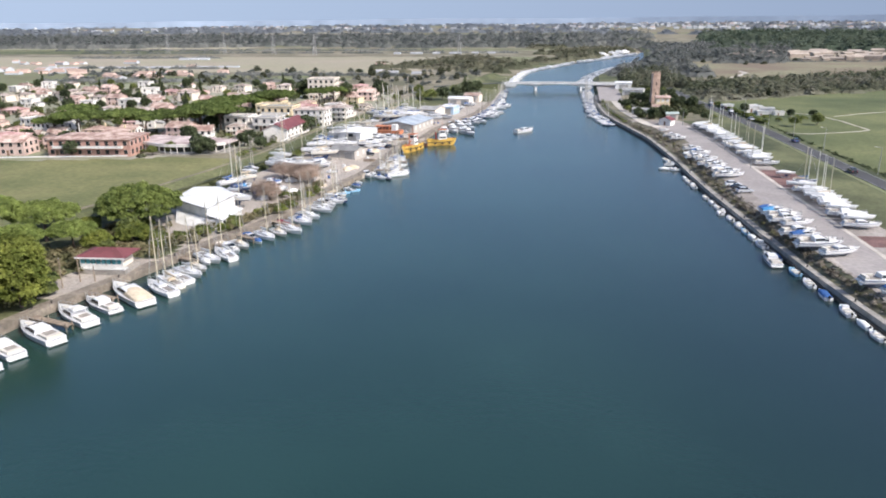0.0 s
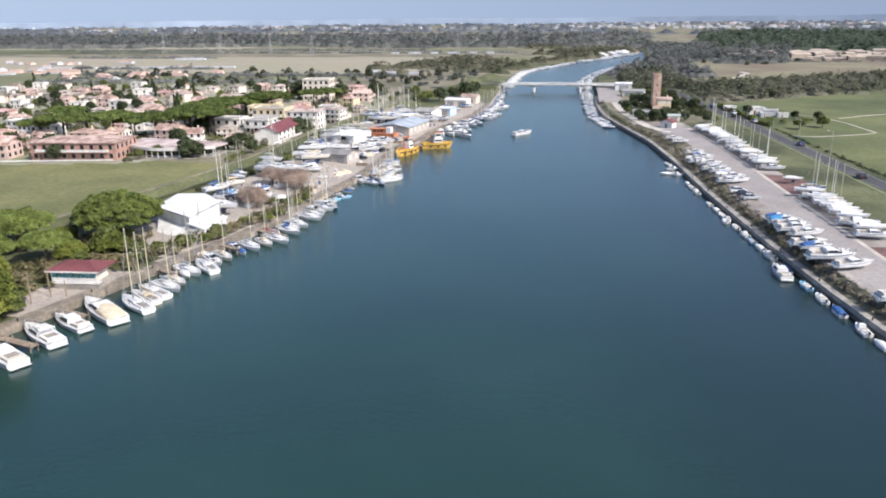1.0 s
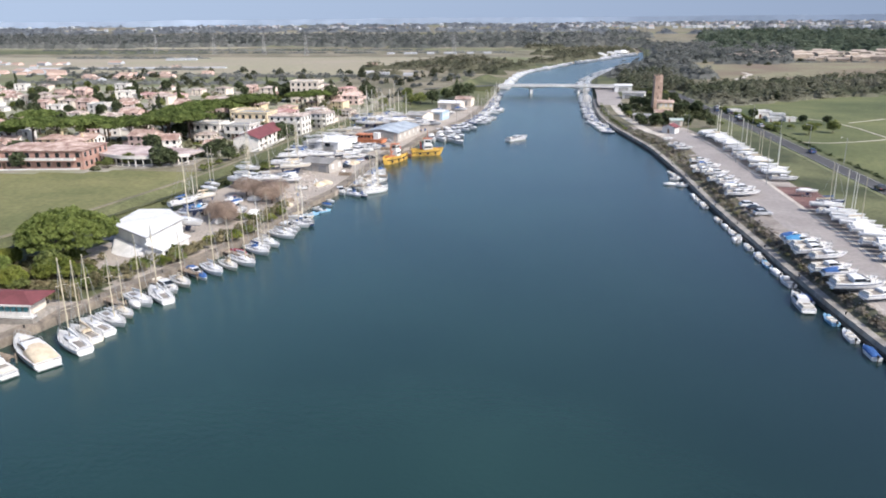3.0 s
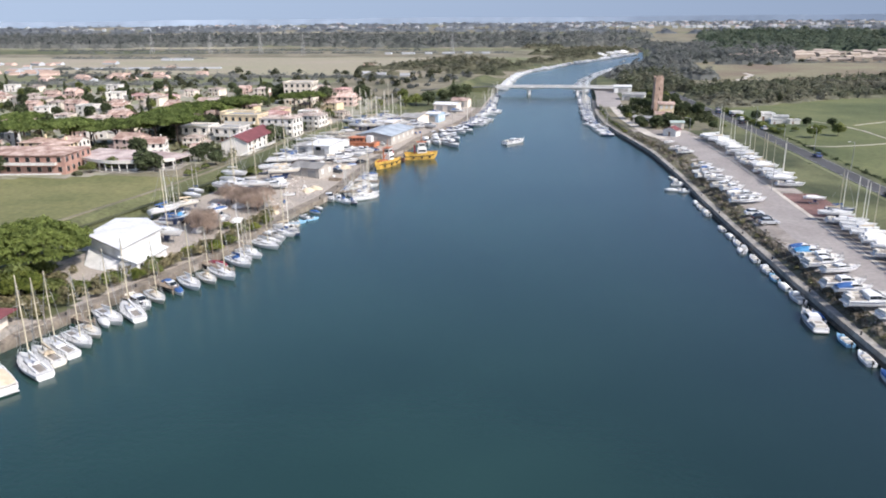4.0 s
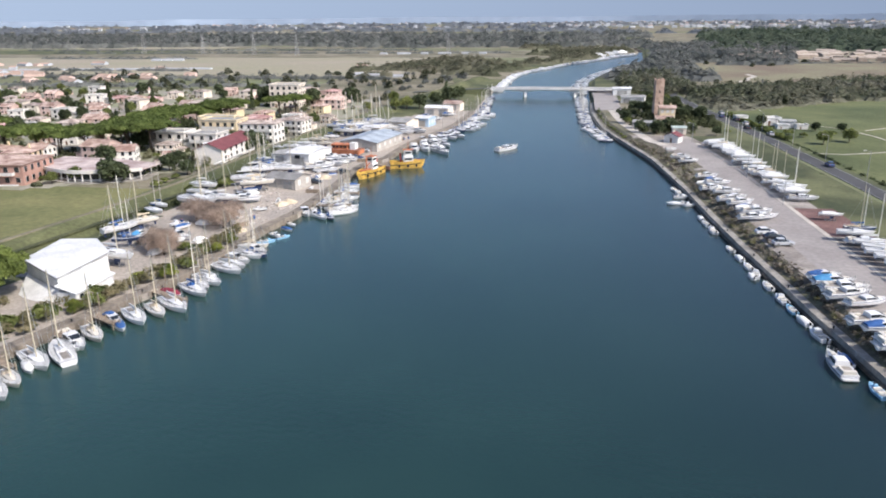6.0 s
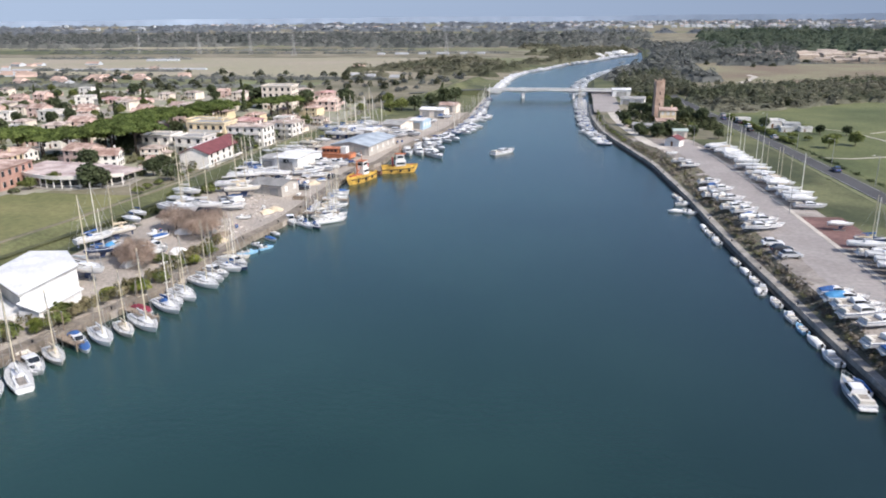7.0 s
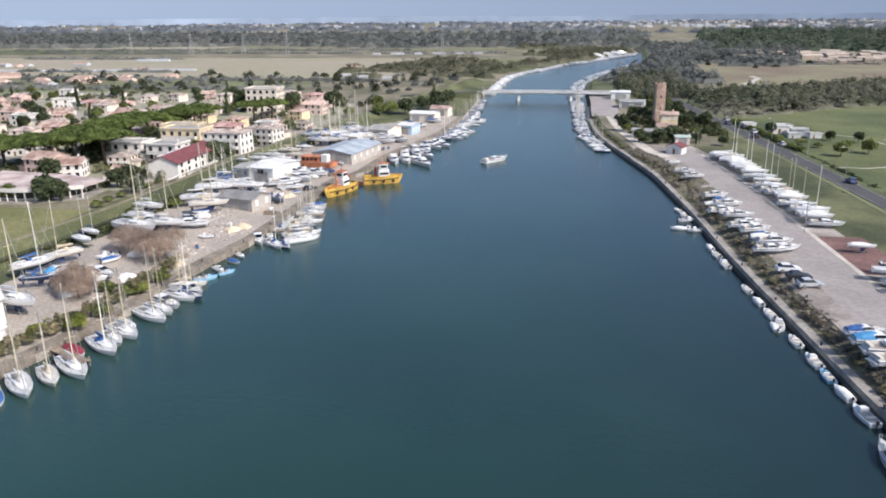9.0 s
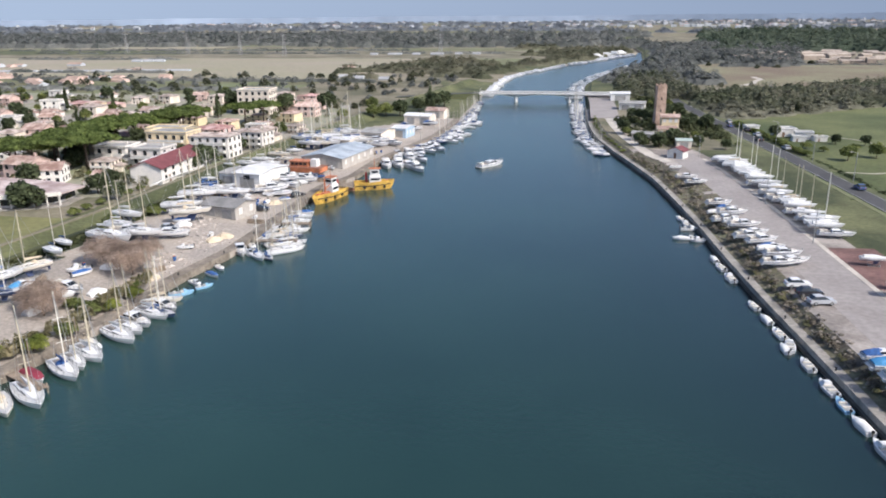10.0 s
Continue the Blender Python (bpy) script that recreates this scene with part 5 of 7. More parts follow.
def barge(x, y, turn):
    ob = thing("salvage_pontoon", "rusty orange steel pontoon with a deckhouse laid up ashore", "pontoon", at=pose(x, y, land(x, y), 0, 0, turn) @ Matrix.Diagonal((1, 1, 0.72, 1)))
    part("hull", loft(bm_new(), [[(s, -2.6, 0.3), (s, 2.6, 0.3), (s, 2.9, 2.3), (s, -2.9, 2.3)] for s in (-6, 6)]), ORANGE, ob)
    for q in (-4, 4):
        part("cradle", box(bm_new(), q - 0.3, q + 0.3, -2.5, 2.5, -0.1, 0.32), TIMBER, ob)
    part("deck", box(bm_new(), -6.1, 6.1, -2.9, 2.9, 2.3, 2.42), mat("rust_brown_deck", (0.24, 0.11, 0.07), 0.85, 0.25, 0.6, 3.0, 0.3), ob)
    house_ = part("deckhouse", box(bm_new(), -4.5, 1.5, -1.8, 1.8, 2.42, 4.6), ORANGE, ob)
    part("roof", box(bm_new(), -4.9, 1.9, -2.1, 2.1, 4.6, 4.75), ORANGE, house_)
    for i in range(4):
        part("window", box(bm_new(), -4.1 + i * 1.4, -3.2 + i * 1.4, -1.86, -1.76, 3.2, 4.1), PANE, house_)
    part("wheelhouse", trunk([(2.2, 1.3, 1.2, 2.42, 5.6), (4.2, 1.3, 1.2, 2.42, 5.6)]), WHITEWALL, ob)
    part("mast", rod(bm_new(), (0, 0, 4.7), (0, 0, 8.5), 0.1, 0.05), STEEL, ob)
    return ob


barge(-73, 298, -8)


def work_ship(label, x, y, turn, length, house_at, crane):
    """A yellow steel work boat with a wheelhouse, bulwarks and a derrick."""
    L, B, H = length, length * 0.30, 1.9
    ob = thing("work_ship", label, "work boat", at=pose(x, y, 0, 0, 0, turn))
    part("hull", hull(L, B, H, 0.9, 0.93, 0.92), (YELLOW, ANTIFOUL), ob)
    part("deck", deck_slab(L, B, H, 0.0, 0.96, 0.12, 0.92, 0.1, 0.93), mat("rust_brown_deck", (0.24, 0.11, 0.07)), ob)
    bm = bm_new()
    for q in (-1, 1):
        loft(bm, [[(-L / 2 + t * L, q * half_beam(t, B, 0.93) * 0.93, sheer(t, H) - 0.1), (-L / 2 + t * L, q * half_beam(t, B, 0.93) * 1.0, sheer(t, H) - 0.1), (-L / 2 + t * L, q * half_beam(t, B, 0.93) * 1.0, sheer(t, H) + 0.65), (-L / 2 + t * L, q * half_beam(t, B, 0.93) * 0.95, sheer(t, H) + 0.65)] for t in [k / 10 for k in range(11)]])
    part("bulwark", bm, YELLOW, ob)
    part("rubbing_strake", loft(bm_new(), [[(-L / 2 + t * L, q * half_beam(t, B, 0.93) * 1.02, sheer(t, H) - d) for q, d in ((-1, 0.55), (-1, 0.3), (1, 0.3), (1, 0.55))] for t in [k / 10 for k in range(10)]]), BLACK, ob)
    a = house_at * L
    wheel = part("wheelhouse", trunk([(a - 1.6, 0.34 * B, 0.32 * B, H * 0.9, H + 2.1), (a + 1.6, 0.34 * B, 0.30 * B, H * 0.9, H + 2.1)]), WHITEWALL, ob)
    upper = part("bridge_deck", trunk([(a - 1.3, 0.26 * B, 0.25 * B, H + 2.1, H + 4.1), (a + 1.2, 0.26 * B, 0.24 * B, H + 2.1, H + 4.1)]), WHITEWALL, ob)
    for q in (-1, 1):
        part("window", box(bm_new(), a - 1.0, a + 0.9, q * 0.262 * B - 0.05, q * 0.262 * B + 0.05, H + 2.9, H + 3.6), PANE, upper)
        part("window", box(bm_new(), a - 1.3, a + 1.3, q * 0.345 * B - 0.05, q * 0.345 * B + 0.05, H + 0.9, H + 1.5), PANE, wheel)
    part("window", box(bm_new(), a + 1.14, a + 1.26, -0.2 * B, 0.2 * B, H + 2.9, H + 3.6), PANE, upper)
    part("visor", box(bm_new(), a - 1.7, a + 1.7, -0.3 * B, 0.3 * B, H + 4.1, H + 4.22), ORANGE, upper)
    part("funnel", rod(bm_new(), (a - 2.4, 0.6, H), (a - 2.5, 0.6, H + 3.0), 0.35, 0.3, 10), REDPAINT, ob)
    part("mast", rod(bm_new(), (a, 0, H + 4.2), (a, 0, H + 7.2), 0.1, 0.05), ORANGE, ob)
    if crane:
        c = -house_at * L * 0.7
        part("derrick_post", rod(bm_new(), (c, 0, H * 0.8), (c, 0, H + 4.2), 0.28, 0.22, 8), ORANGE, ob)
        part("derrick_boom", rod(bm_new(), (c, 0, H + 1.2), (c + (4.5 if c < 0 else -4.5), 0.8, H + 3.8), 0.16, 0.1, 6), ORANGE, ob)
    part("hatch", box(bm_new(), -0.12 * L - a * 0.3, 0.14 * L - a * 0.3, -0.2 * B, 0.2 * B, H * 0.8, H + 0.5), ORANGE, ob)
    part("winch", rod(bm_new(), (0.32 * L, -0.5, H + 0.45), (0.32 * L, 0.5, H + 0.45), 0.35, n=10), REDPAINT, ob)
    for q in (-1, 1):
        for k in (-0.25, 0.0, 0.25):
            part("tyre_fender", rod(bm_new(), (k * L, q * (half_beam(0.5 + k, B) + 0.02), 0.9), (k * L, q * (half_beam(0.5 + k, B) + 0.25), 0.9), 0.42, n=10), BLACK, ob)
    return ob


work_ship("worn yellow work ship with a rusty deck and orange derrick", -57.6, 271, 256, 15, -0.12, True)
work_ship("bright yellow dredging boat with a white wheelhouse", -48.2, 285.5, 18, 11.5, 0.02, False)
ob = thing("work_float", "flat rusty work float moored between two yellow boats", "pontoon", at=pose(-54.5, 286.5, 0, 0, 0, 75))
part("hull", box(bm_new(), -4.5, 4.5, -2.2, 2.2, -0.5, 1.0), mat("rust_brown_deck", (0.24, 0.11, 0.07)), ob)
part("deck", box(bm_new(), -4.6, 4.6, -2.3, 2.3, 1.0, 1.12), TIMBER, ob)
part("bollard", rod(bm_new(), (3.8, 1.6, 1.1), (3.8, 1.6, 1.7), 0.16), BLACK, ob)

# boats ashore on the left
LEFT_ASHORE = [("sail_white", -82.9, 173.8, 1.0, -16), ("sail_blue", -93, 192, 0.95, 60), ("sail_beige", -91.5, 197.5, 0.9, 240), ("cruiser_tarp", -88, 191, 0.8, 80), ("sail_navy", -87, 185, 0.85, 20), ("open_white", -78, 187, 1.2, 20), ("cruiser", -79, 191, 0.8, -20),
               ("sail_white", -87.0, 216.6, 1.15, -14), ("sail_white", -83.0, 222.0, 0.9, 4), ("yacht", -78.6, 225.0, 0.8, 10), ("cruiser", -87.5, 224.5, 0.95, 10), ("sail_white", -86, 245, 1.0, 20), ("sail_beige", -80.5, 238.5, 1.1, 25), ("sail_white", -88, 257, 1.0, 15),
               ("sail_blue", -86, 263, 1.0, 10), ("sail_white", -80, 261, 0.9, 10), ("cruiser", -73, 270, 1.0, 30), ("yacht", -70, 267, 0.7, 15), ("sail_navy", -91, 268, 0.95, 10)]
for kind, x, y, size, heading in LEFT_ASHORE:
    ashore(kind, x, y, heading, size, "boats laid up in the marina", 1.9 if "sail" in kind else 1.1)
for i in range(13):
    a = (-90 + 1.9 * i + rnd.uniform(-0.4, 0.4), 345 + 3.2 * i + rnd.uniform(-2, 2)) if i < 7 else (-84 + 3.0 * (i - 7), 335 + 2.0 * (i - 7))
    ashore(rnd.choice(("sail_white", "sail_blue", "sail_beige")), a[0], a[1], -15 + rnd.uniform(-6, 6), rnd.uniform(0.95, 1.15), "yachts laid up by the warehouse", 1.9)
for x, y in [(-74.5, 283), (-71, 276), (-69, 284), (-66, 338), (-62, 345), (-57, 350), (-64, 352), (-56, 385), (-60, 390), (-52, 402)]:
    ashore(rnd.choice(("cruiser", "yacht", "cruiser_blue")), x, y, rnd.uniform(-40, 20), rnd.uniform(0.8, 1.0), "boats laid up in the marina", 1.1)

for x, y in [(-94, 208), (-96, 214), (-93, 229), (-95, 236), (-94, 276), (-95, 292), (-92, 299), (-90, 306), (-86, 300), (-84, 309), (-88, 315), (-86, 324)]:
    ashore(rnd.choice(("sail_white", "far_sail", "far_sail_pale", "sail_beige")), x, y, rnd.uniform(-30, 20), rnd.uniform(0.7, 0.9), "boats laid up below the dyke", 1.9)
for k in range(40):
    y = rnd.uniform(200, 306)
    x = rnd.uniform(xl(y) - 22, xl(y) - 5)
    if any(abs(x - a) < b and abs(y - c) < d for a, b, c, d in ((-80, 7, 280, 10), (-76, 8, 248, 7), (-73, 8, 298, 5), (-82, 9, 220, 6))):
        continue
    put(rnd.choice(("open", "open_white", "open_cabin", "open_navy")), x, y, land(x, y) + 0.28, rnd.uniform(0, 360), rnd.uniform(0.6, 0.9), "small boats lying in the marina")


def pile(kind, x, y, turn):
    """Yard clutter: timber stack, drums, crate, tarpaulin heap."""
    z = land(x, y)
    if kind == 0:
        ob = thing("timber_stack", "stack of weathered timber baulks in the yard", "timber", "yard clutter", pose(x, y, z, 0, 0, turn))
        for i in range(3):
            for k in range(3 - i):
                part("baulk", box(bm_new(), -2.0, 2.0, -0.6 + 0.42 * k + 0.2 * i, -0.25 + 0.42 * k + 0.2 * i, 0.3 * i, 0.28 + 0.3 * i), TIMBER, ob)
    elif kind == 1:
        ob = thing("oil_drum", "rusty blue oil drum standing in the yard", "drum", "yard clutter", pose(x, y, z))
        part("barrel", rod(bm_new(), (0, 0, 0), (0, 0, 0.9), 0.32, n=12), CANVASBLUE, ob)
        part("lid", rod(bm_new(), (0, 0, 0.9), (0, 0, 0.94), 0.29, n=12), ORANGE, ob)
    elif kind == 2:
        ob = thing("storage_container", "faded grey-blue storage container with ribbed sides", "container", "yard clutter", pose(x, y, z, 0, 0, turn))
        part("body", box(bm_new(), -2.4, 2.4, -1.1, 1.1, 0.1, 2.3), mat("faded_container_paint", (0.20, 0.25, 0.28), 0.7, 0.3, 0.5, 2.0, 0.2, second=(0.28, 0.22, 0.17)), ob)
        for q in (-1.25, 1.25):
            part("skid", box(bm_new(), -2.3, 2.3, q * 0.7 - 0.1, q * 0.7 + 0.1, -0.1, 0.1), STEEL, ob)
        part("door", box(bm_new(), 2.38, 2.46, -0.9, 0.9, 0.2, 2.2), GREYROOF, ob)
        for i in range(4):
            part("rib", box(bm_new(), -2.2 + i * 1.3, -2.0 + i * 1.3, -1.16, -1.1, 0.2, 2.2), mat("faded_container_paint", (0, 0, 0)), ob)
    else:
        ob = thing("covered_heap", "heap of gear under a pale tarpaulin", "tarpaulin", "yard clutter", pose(x, y, z, 0, 0, turn))
        part("tarpaulin", trunk([(-1.8, 0.9, 0.5, -0.05, 0.5), (-0.6, 1.2, 0.6, -0.05, 1.1), (0.7, 1.1, 0.6, -0.05, 0.9), (1.8, 0.8, 0.4, -0.05, 0.35)]), CANVASWHITE if x < -72 else CANVASBEIGE, ob)
    return ob


for k in range(62):
    y = rnd.uniform(182, 345)
    x = rnd.uniform(xl(y) - 24, xl(y) - 4)
    if any(abs(x - a) < b and abs(y - c) < d for a, b, c, d in ((-80, 7, 280, 10), (-76, 8, 248, 7), (-73, 9, 298, 5), (-82, 9, 220, 6), (-68.5, 11, 318, 15))):
        continue
    pile((0, 3, 1, 2, 3, 0, 1, 3)[k % 8], x, y, rnd.uniform(0, 180))

# ---- cars ----


def car(color, label):
    ob = thing("car", label, "car")
    prof = [(-2.1, 0.35), (-2.1, 0.85), (-1.95, 1.0), (1.0, 0.98), (1.95, 0.82), (2.1, 0.6), (2.1, 0.35)]
    part("body", loft(bm_new(), [[(x, y, z) for x, z in prof] for y in (-0.86, 0.86)]), color, ob)
    cab = part("cabin", loft(bm_new(), [[(-1.85, w, 0.98), (-1.35, w * k, 1.46), (0.15, w * k, 1.48), (1.0, w, 0.97)] for w, k in ((-0.80, 0.82), (0.80, 0.82))]), PANE, ob)
    part("roof", box(bm_new(), -1.3, 0.12, -0.64, 0.64, 1.46, 1.52), color, cab)
    wheel = None
    for x in (-1.3, 1.3):
        for q in (-1, 1):
            if wheel is None:
                wheel = part("wheel", rod(rod(bm_new(), (0, -0.1, 0), (0, 0.1, 0), 0.32, n=12), (0, -0.11, 0), (0, 0.11, 0), 0.2, n=10, mi=1), (BLACK, STEEL), ob)
                wheel.matrix_basis = pose(x, q * 0.8, 0.32)
            else:
                share("wheel", wheel, ob, pose(x, q * 0.8, 0.32))
    for q in (-0.62, 0.62):
        part("headlight", box(bm_new(), 2.02, 2.12, q - 0.18, q + 0.18, 0.62, 0.76), FRAMEMAT, ob)
        part("tail_light", box(bm_new(), -2.13, -2.06, q - 0.16, q + 0.16, 0.7, 0.85), REDPAINT, ob)
    return ob


for name, c, text in (("dark", (0.03, 0.03, 0.035), "dark grey parked car"), ("silver", (0.45, 0.46, 0.47), "silver grey parked car"), ("white", (0.75, 0.75, 0.74), "small white parked car"), ("blue", (0.05, 0.09, 0.2), "dark blue parked car")):
    PROTO["car_" + name] = car(mat("car_paint_" + name, c, 0.25, 0.05, 1.0, 4.0, 0.0, spec=0.6), text)
for kind, x, y, turn in [("car_dark", 46.5, 205, 8), ("car_silver", 47.2, 201.2, 10), ("car_white", 45.8, 209, 5)]:
    put(kind, x, y, land(x, y) + 0.08, turn, 1.0, "cars parked in the yard")
for t, y in enumerate((232, 288, 349, 366, 378, 390, 401, 413)):
    x = along(ROAD, y) + (1.6 if t % 3 else -1.6) + (2.5 if y > 345 else 0)
    put(("car_dark", "car_blue", "car_silver", "car_dark", "car_white")[t % 5], x, y, land(x, y) + 0.13, 96 if y > 330 else 91, 1.0, "cars along the country road")
for x, y, turn in [(-70, 288, 20), (-67, 291, 25), (-65, 268, 60), (-82, 231, 30), (-85, 188.5, 40), (-82, 187, 45), (-73, 255, 15), (-69, 252, 15)]:
    put(rnd.choice(("car_dark", "car_white", "car_silver", "car_blue")), x, y, land(x, y), turn, 1.0, "cars parked in the marina")

# ---- bridge ----


def bridge():
    ob = thing("road_bridge", "white concrete road bridge with haunched girders on two piers", "bridge", at=pose(0, 513, -1.3, 0, 0, 0))
    conc = mat("bridge_concrete", (0.72, 0.71, 0.68), 0.8, 0.10, 0.2, 2.0, 0.15)
    piers = (-22, 8)
    rings = []
    for i in range(61):
        x = -42.8 + 77 * i / 60
        depth = 0.8
        for p in piers:
            depth = max(depth, 0.8 + 1.3 * max(0, 1 - abs(x - p) / 13) ** 1.6)
        top = 6.3 - 0.0001 * (x + 7) ** 2
        rings.append([(x, -3.2, top - depth), (x, 3.2, top - depth), (x, 3.6, top - 0.35), (x, -3.6, top - 0.35)])
    part("girder", loft(bm_new(), rings), conc, ob)
    part("deck", loft(bm_new(), [[(x, -4.6, 6.3 - 0.0001 * (x + 7) ** 2 - 0.34), (x, 4.6, 6.3 - 0.0001 * (x + 7) ** 2 - 0.34), (x, 4.6, 6.3 - 0.0001 * (x + 7) ** 2), (x, -4.6, 6.3 - 0.0001 * (x + 7) ** 2)] for x in [-43 + 79 * i / 40 for i in range(41)]]), ASPHALT, ob)
    for q in (-1, 1):
        part("parapet", loft(bm_new(), [[(x, q * 4.6 - 0.12, z0 - 0.4), (x, q * 4.6 + 0.12, z0 - 0.4), (x, q * 4.6 + 0.12, z0 + 0.55), (x, q * 4.6 - 0.12, z0 + 0.55)] for x, z0 in [(-43 + 79 * i / 40, 6.3 - 0.0001 * (-36 + 79 * i / 40) ** 2) for i in range(41)]]), conc, ob)
    for p in piers:
        part("pier", loft(bm_new(), [[(p - 1.1, -3, z), (p, -4, z), (p + 1.1, -3, z), (p + 1.1, 3, z), (p, 4, z), (p - 1.1, 3, z)] for z in (-2.5, 4.2)]), conc, ob)
        part("pier_footing", box(bm_new(), p - 2.2, p + 2.2, -5.0, 5.0, -2.5, 0.7), conc, ob)
    for x0, x1, end in ((-43, -92, 3.4), (36, 66, 3.8)):
        part("approach_ramp", loft(bm_new(), [[(x, -w, 0.5), (x, w, 0.5), (x, 4.3, z), (x, -4.3, z)] for x, w, z in ((x0, 8.0, 6.2), ((x0 + x1) / 2, 7.0, (6.2 + end) / 2 + 0.3), (x1, 5.0, end))]), GRASS, ob, "grassy earth ramp")
        part("approach_road", loft(bm_new(), [[(x, -3.2, z - 0.3), (x, 3.2, z - 0.3), (x, 3.2, z + 0.06), (x, -3.2, z + 0.06)] for x, z in ((x0, 6.25), ((x0 + x1) / 2, (6.2 + end) / 2 + 0.32), (x1, end + 0.05))]), ASPHALT, ob)
    return ob


bridge()

# ---- tower, houses under it ----
ob = thing("brick_watchtower", "old square brick watchtower with a ruined flat top", "tower", at=pose(44.5, 402, 2.9, 0, 0, 8) @ Matrix.Diagonal((0.84, 0.84, 1.08, 1)))
part("shaft", loft(bm_new(), [[(-s, -s, z), (s, -s, z), (s, s, z), (-s, s, z)] for s, z in ((2.5, -0.6), (2.3, 6), (2.2, 15.4))]), BRICK, ob)
for i, (x, y) in enumerate(((-1.75, -1.9), (-0.5, -1.9), (0.8, -1.9), (1.75, -1.9), (1.9, -0.3), (1.9, 1.6), (-1.9, 0.3), (-1.9, 1.8), (0.3, 1.9))):
    part("merlon", box(bm_new(), x - 0.4, x + 0.4, y - 0.28, y + 0.28, 15.4, 15.7 + 0.18 * (i % 3)), BRICK, ob)
part("cornice", box(bm_new(), -2.4, 2.4, -2.4, 2.4, 14.4, 14.65), BRICK, ob)
for z in (5.5, 10.0):
    part("slit_window", box(bm_new(), -0.25, 0.25, -2.36, -2.1, z, z + 1.2), PANE, ob)
PROTO["tower_house"] = house("house", "yellow rendered two-storey house with a tiled roof beside the tower", 7, 6, 2, YELLOWWALL, TERRACOTTA, "gable", 0.9, 3)
put("tower_house", 47.0, 389, 2.9, 0, 0.95)
PROTO["tower_annex"] = house("house", "small ochre house at the foot of the tower", 8, 6, 1, YELLOWWALL, TERRACOTTA, "gable", 1.0, 3, chimney=False)
put("tower_annex", 44.5, 378, 2.9, 4, 0.85)
PROTO["red_hut"] = house("kiosk", "small yard house with a dark red roof and white gable", 6.5, 5.5, 1, WHITEWALL, MAROON, "gable", 1.4, 2, chimney=False, category="kiosk", ridge_x=False)
put("red_hut", 42.4, 330, 2.95, -30, 0.8)
shed("boat_hall", "long white-roofed hall beside the bridge", 10, 8, 3.8, 0.7, 35, 499, 0, WHITEWALL, WHITEROOF, 1)
shed("boat_hall", "grey-roofed hall with a white front", 12, 9, 3.2, 0.8, 38.5, 459, -10, WHITEWALL, GREYROOF, 2)
shed("store", "low pale store beside the quay lane", 7.5, 4.5, 2.8, 0.6, 34.6, 363, -20, CREAMWALL, GREYROOF, 2)
shed("store", "small store with a pale green roof", 5, 4, 2.6, 0.5, 47, 350, 0, CREAMWALL, mat("pale_green_sheet", (0.36, 0.42, 0.38), 0.6, 0.1), 1)
for k in range(95):
    y = rnd.uniform(345, 470)
    x = rnd.uniform(xr(y) + 9, along(ROAD, y) - 8)
    if any(math.hypot(x - a, y - b) < r for a, b, r in ((44.5, 402, 6), (47.5, 388, 7), (44, 376, 6), (33, 362, 7), (47, 350, 5), (37, 343, 5), (38, 462, 9), (33, 478, 9), (36, 375, 4))) or x - xr(y) < 16 and y > 405 or 38 < x < 52 and 362 < y < 388 or x < 46 and 425 < y < 512:
        continue
    plant(rnd.choice(("dark_tree", "leafy", "dark_tree", "bush")), x, y, rnd.uniform(0.45, 0.78), "trees round the tower")
for k in range(16):
    y = 345 + 6.0 * k
    plant("bush", xr(y) + 2.6 + rnd.uniform(-0.5, 0.5), y, rnd.uniform(0.4, 0.6), "hedge along the quay lane")

# field buildings and trees on the right
PROTO["farm"] = house("farmhouse", "small white farm building with a flat roof", 8, 6, 1, WHITEWALL, GREYROOF, "flat", 0.6, 3, chimney=False)
for x, y, turn, size in [(86, 380, 10, 0.9), (91.5, 374, -8, 0.85), (95.6, 369, 5, 0.6), (77, 392, 10, 0.7), (88, 368, 0, 0.6)]:
    put("farm", x + 2, y, 2.9, turn, size, "farm buildings in the field")
for kind, x, y, size in [("leafy", 94.3, 330, 0.9), ("leafy", 104.8, 336, 0.9), ("dark_tree", 101, 362, 0.5), ("bush", 104, 352, 0.9), ("bush", 88, 352, 1.1), ("dark_tree", 84, 377, 0.6), ("bush", 98, 372, 1.2), ("dark_tree", 110, 360, 0.5), ("bush", 92, 346, 0.9)]:
    plant(kind, x, y, size, "trees in the green field")
for k in range(24):
    y = 338 + 3.0 * k
    plant("bush", along(ROAD, y) + 6.0 + rnd.uniform(-0.5, 0.8), y, rnd.uniform(0.6, 1.0), "hedge along the country road")


def track(name, pts, width, material, label, lift=0.06):
    rings = []
    for i, p in enumerate(pts):
        a, b = Vector(pts[max(i - 1, 0)]), Vector(pts[min(i + 1, len(pts) - 1)])
        n = Vector((-(b - a).y, (b - a).x)).normalized() * width / 2
        z = land(*p) + lift
        rings.append([(p[0] - n.x, p[1] - n.y, z - 0.3), (p[0] + n.x, p[1] + n.y, z - 0.3), (p[0] + n.x, p[1] + n.y, z), (p[0] - n.x, p[1] - n.y, z)])
    return tagged(part(name, loft(bm_new(), rings), material), label, kind="structure")


